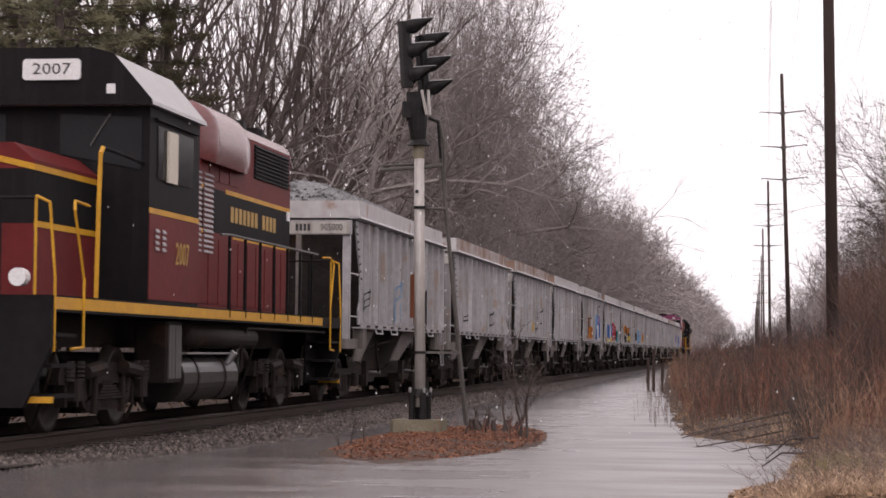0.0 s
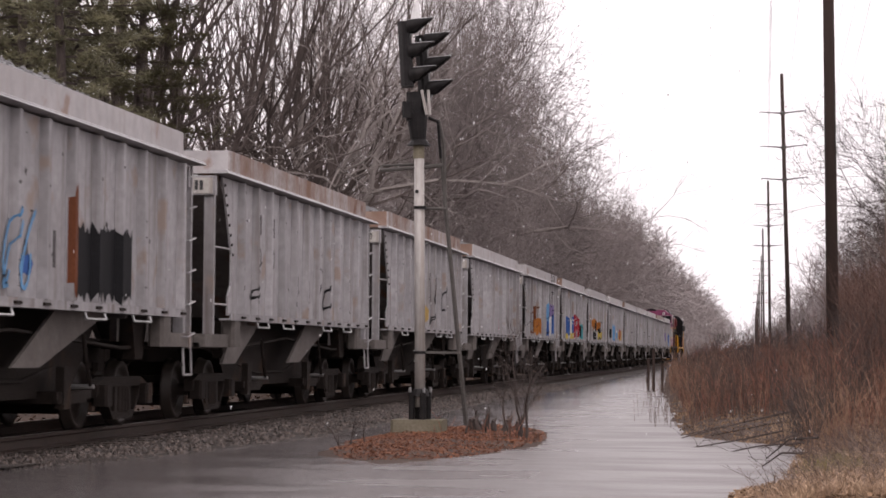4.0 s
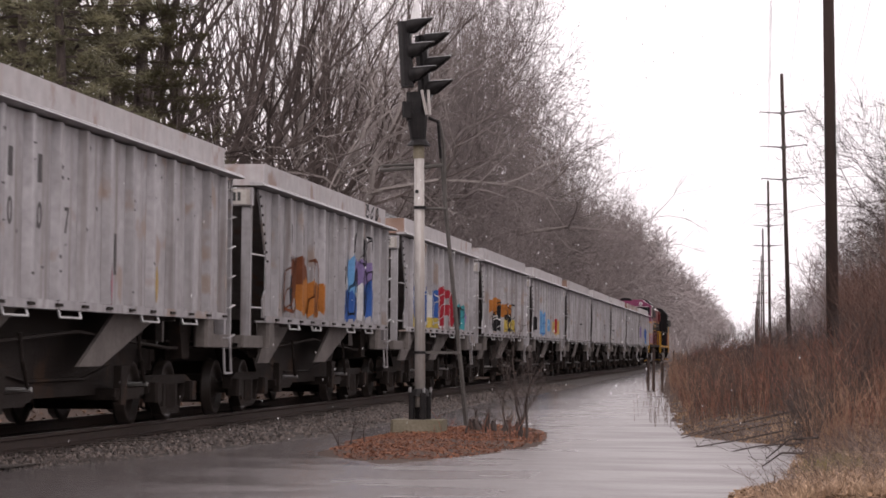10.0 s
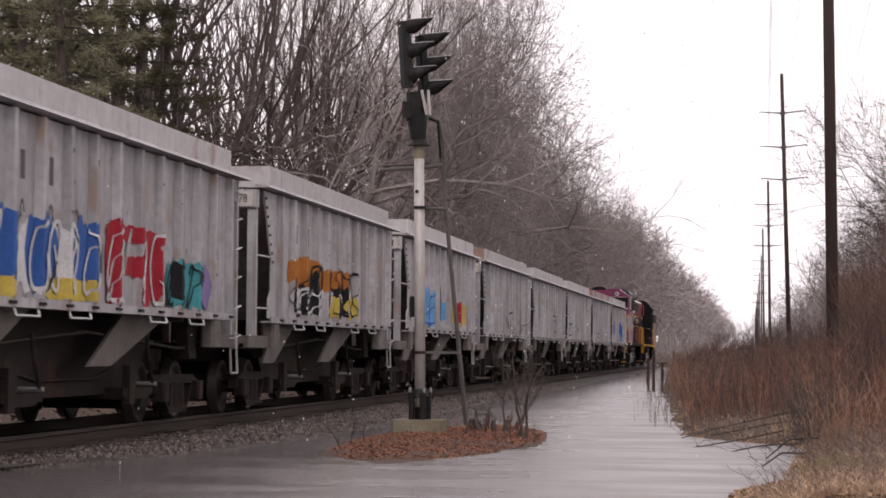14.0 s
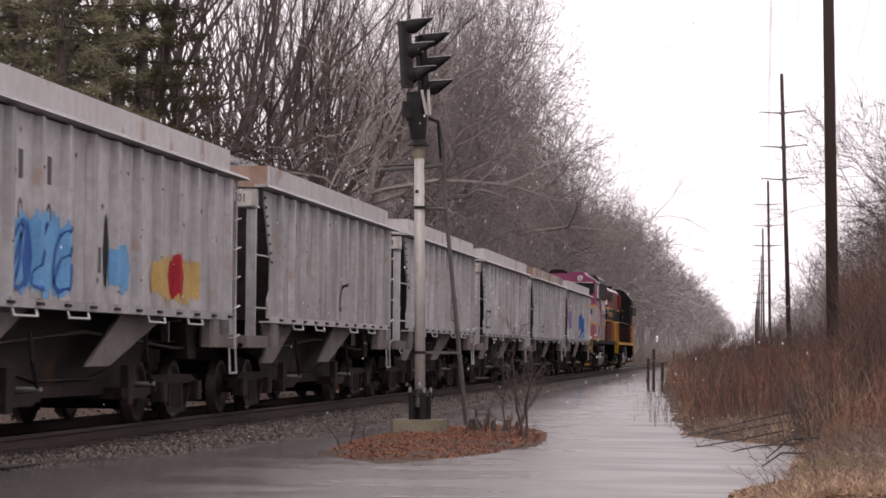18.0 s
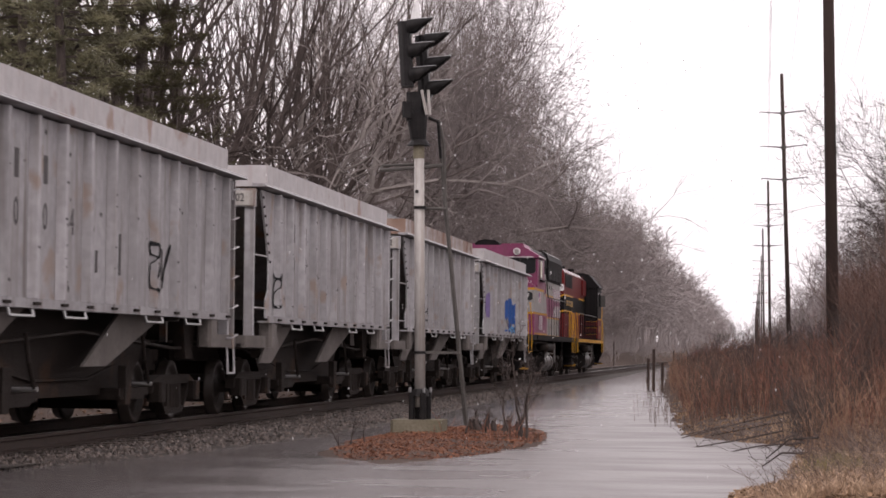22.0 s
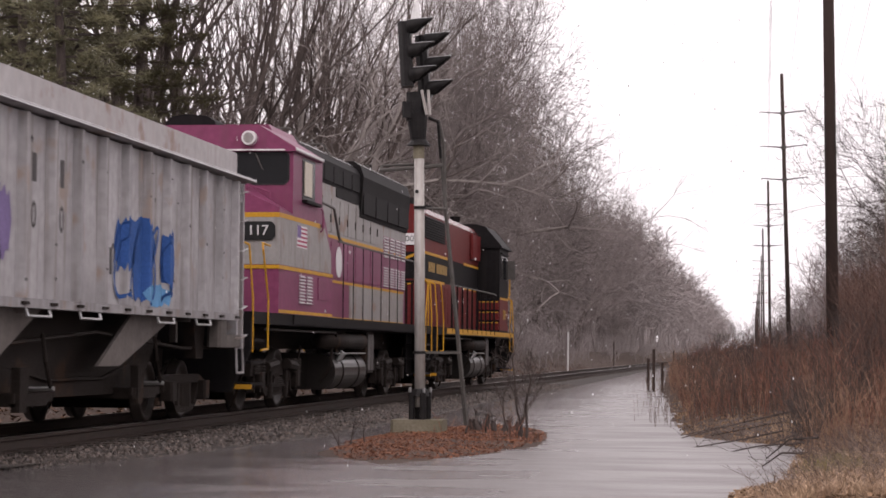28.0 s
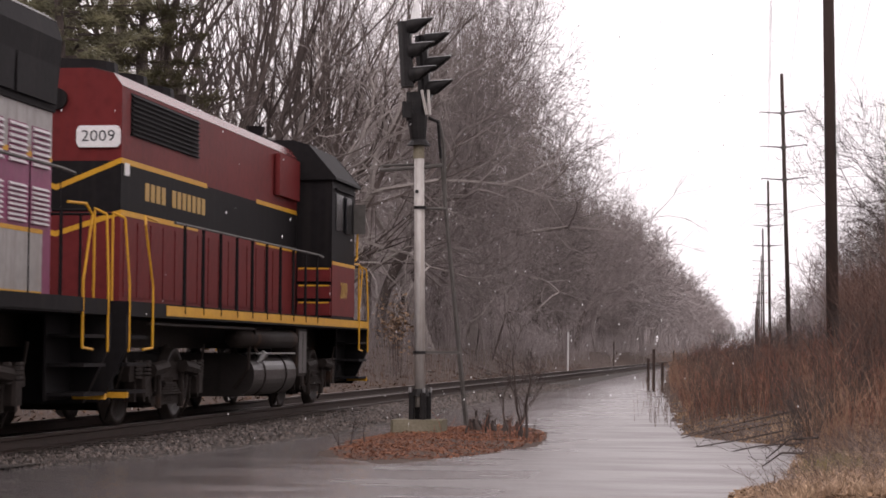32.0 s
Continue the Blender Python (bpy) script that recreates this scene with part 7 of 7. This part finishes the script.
    for i in range(260):
        x, y = 9.75 + rng.gauss(0, 0.16), 11.2 + rng.gauss(0, 0.7)
        stem(q, rng, x, y, rng.uniform(0.2, 0.75), 0.005, 0.5, 5)
    tagged(part("twig_tangle", q, M_BARK), "dark tangle of fallen twigs at the water's edge", "twigs", kind="stuff")
    # tall saplings by the poles
    for i, (x, y, h) in enumerate(((11.4, 24, 4.2), (11.9, 20, 3.6), (12.3, 26, 5.0), (10.9, 17, 2.8), (12.6, 30, 4.6), (11.6, 33, 3.8))):
        q = Geo()
        for k in range(5):
            stem(q, rng, x + rng.gauss(0, 0.15), y + rng.gauss(0, 0.3), h * rng.uniform(0.6, 1), 0.016, 0.12, 9)
        tagged(part("sapling", q, M_STEMGREY), "thin bare sapling standing in the brush", "sapling", "saplings on the bank")
    # fallen boughs reaching over the water
    for i, pts in enumerate((((10.2, 13.0, 0.35), (9.3, 13.4, 0.12), (8.4, 13.4, -0.08), (7.85, 13.3, -0.2)), ((10.0, 12.2, 0.15), (9.1, 12.6, 0.0), (8.3, 12.8, -0.18)), ((9.9, 9.6, 0.25), (9.5, 9.5, 0.0), (9.0, 9.3, -0.2)), ((9.6, 5.2, 0.1), (9.3, 5.9, 0.05), (9.05, 6.6, -0.2)), ((9.3, 11.5, -0.05), (8.7, 10.6, -0.15), (8.0, 9.6, -0.24)), ((9.9, 12.8, 0.3), (8.9, 12.9, 0.05), (7.9, 12.4, -0.2)), ((9.5, 7.5, -0.05), (9.0, 8.2, -0.12), (8.6, 8.8, -0.23)), ((9.4, 3.6, 0.0), (9.2, 4.3, -0.03), (9.0, 5.2, -0.22)))):
        fb = thing("fallen_branch", "bare fallen branch reaching over the flood water", "branch", "fallen branches")
        w = 0.014
        for a, b in zip(pts, pts[1:]):
            part("bough", Geo().tube(a, b, w, w * 0.7, 5), M_BARK, fb)
            for k in range(6):
                u = rng.random()
                p = tuple(a[j] + (b[j] - a[j]) * u for j in range(3))
                e = (p[0] + rng.uniform(-0.4, 0.25), p[1] + rng.uniform(-0.3, 0.3), p[2] + rng.uniform(-0.06, 0.34))
                m = tuple((p[j] + e[j]) / 2 + rng.uniform(-0.04, 0.04) for j in range(3))
                part("twig", Geo().tube(p, m, w * 0.35, w * 0.25, 3).tube(m, e, w * 0.25, 0.0025, 3), M_BARK, fb)
            w *= 0.7
    # pale marker posts beside the far track
    for x, y, h, m in ((-3.7, 130, 2.3, M_WHITE), (-3.3, 172, 1.9, M_BARK), (4.6, 98, 1.1, M_BARK), (5.45, 53, 0.8, M_POLE), (5.72, 51, 1.1, M_POLE), (5.95, 52, 0.65, M_POLE)):
        p = tagged(part("marker_post", Geo().cbox(x - 0.045, x + 0.045, y - 0.045, y + 0.045, height(x, y) - 0.2, h, 0.01), m), "slim weathered marker post beside the track", "post", "marker posts")
    # an oak sapling that keeps its orange leaves, on the far bank
    q = Geo()
    for i in range(420):
        leaf(q, rng, -5.0 + rng.gauss(0, 0.33), 66 + rng.gauss(0, 0.4), 2.0 + rng.gauss(0, 0.5), rng.uniform(0.05, 0.1))
    o = thing("oak_sapling", "young oak holding its orange-brown dead leaves", "tree")
    part("leaves", q, M_LEAFTAN, o)
    tw = Geo()
    for k in range(7):
        stem(tw, rng, -5.0 + rng.gauss(0, 0.1), 66, rng.uniform(1.5, 3), 0.014, 0.12, 5, height(-5.0, 66))
    part("stems", tw, M_BARK, o)


build_banks()


# ---- snow in the air: pieces that fall together ----
def snow_sheet(seed, n, size, x0, x1, y0, y1, speed):
    rng = random.Random(seed)
    g = Geo()
    for i in range(n):
        x, y, z = rng.uniform(x0, x1), rng.uniform(y0, y1), rng.uniform(-0.2, 7 + speed * 32)
        s = size * rng.uniform(0.6, 1.5)
        k = rng.uniform(1.0, 2.2)
        g.add([(x + s, y, z), (x - s, y, z), (x, y + s, z), (x, y - s, z), (x, y, z + s * k), (x, y, z - s * k)], [(0, 2, 4), (2, 1, 4), (1, 3, 4), (3, 0, 4), (2, 0, 5), (1, 2, 5), (3, 1, 5), (0, 3, 5)])
    return tagged(part("snowflakes", g, M_SNOW), "white snowflakes drifting down", "snow", kind="stuff")


FLAKES = []
for seed, n, size, box, speed in ((1, 1500, 0.0065, (2.0, 9.5, 2.0, 16.0), 1.6), (2, 2000, 0.011, (-4.0, 9.0, 16.0, 45.0), 1.8)):
    FLAKES.append((snow_sheet(seed, n, size, *box, speed), speed))


# ---- what moves ----
def motions():
    for ob, y, turn in TRAIN:
        walk(ob, [(t, pose(0, y + run(t), 0, 0, 0, turn)) for t in range(0, 33)])
    for ob, speed in FLAKES:
        walk(ob, [(t, pose(0.15 * math.sin(t * 0.7), 0, -speed * t)) for t in range(0, 33)])
    steps = [32.0 * i / 400 for i in range(401)]
    for ob, y, turn in TRAIN:
        for t in ob.children:
            for w in t.children:
                if "spin" not in w:
                    continue
                p, r = w.location.copy(), w["spin"]
                s = -1 if turn == 0 else 1
                walk(w, [(a, Matrix.Translation(p) @ Matrix.Rotation(s * (run(a) - run(0)) / r, 4, "X")) for a in steps])


motions()
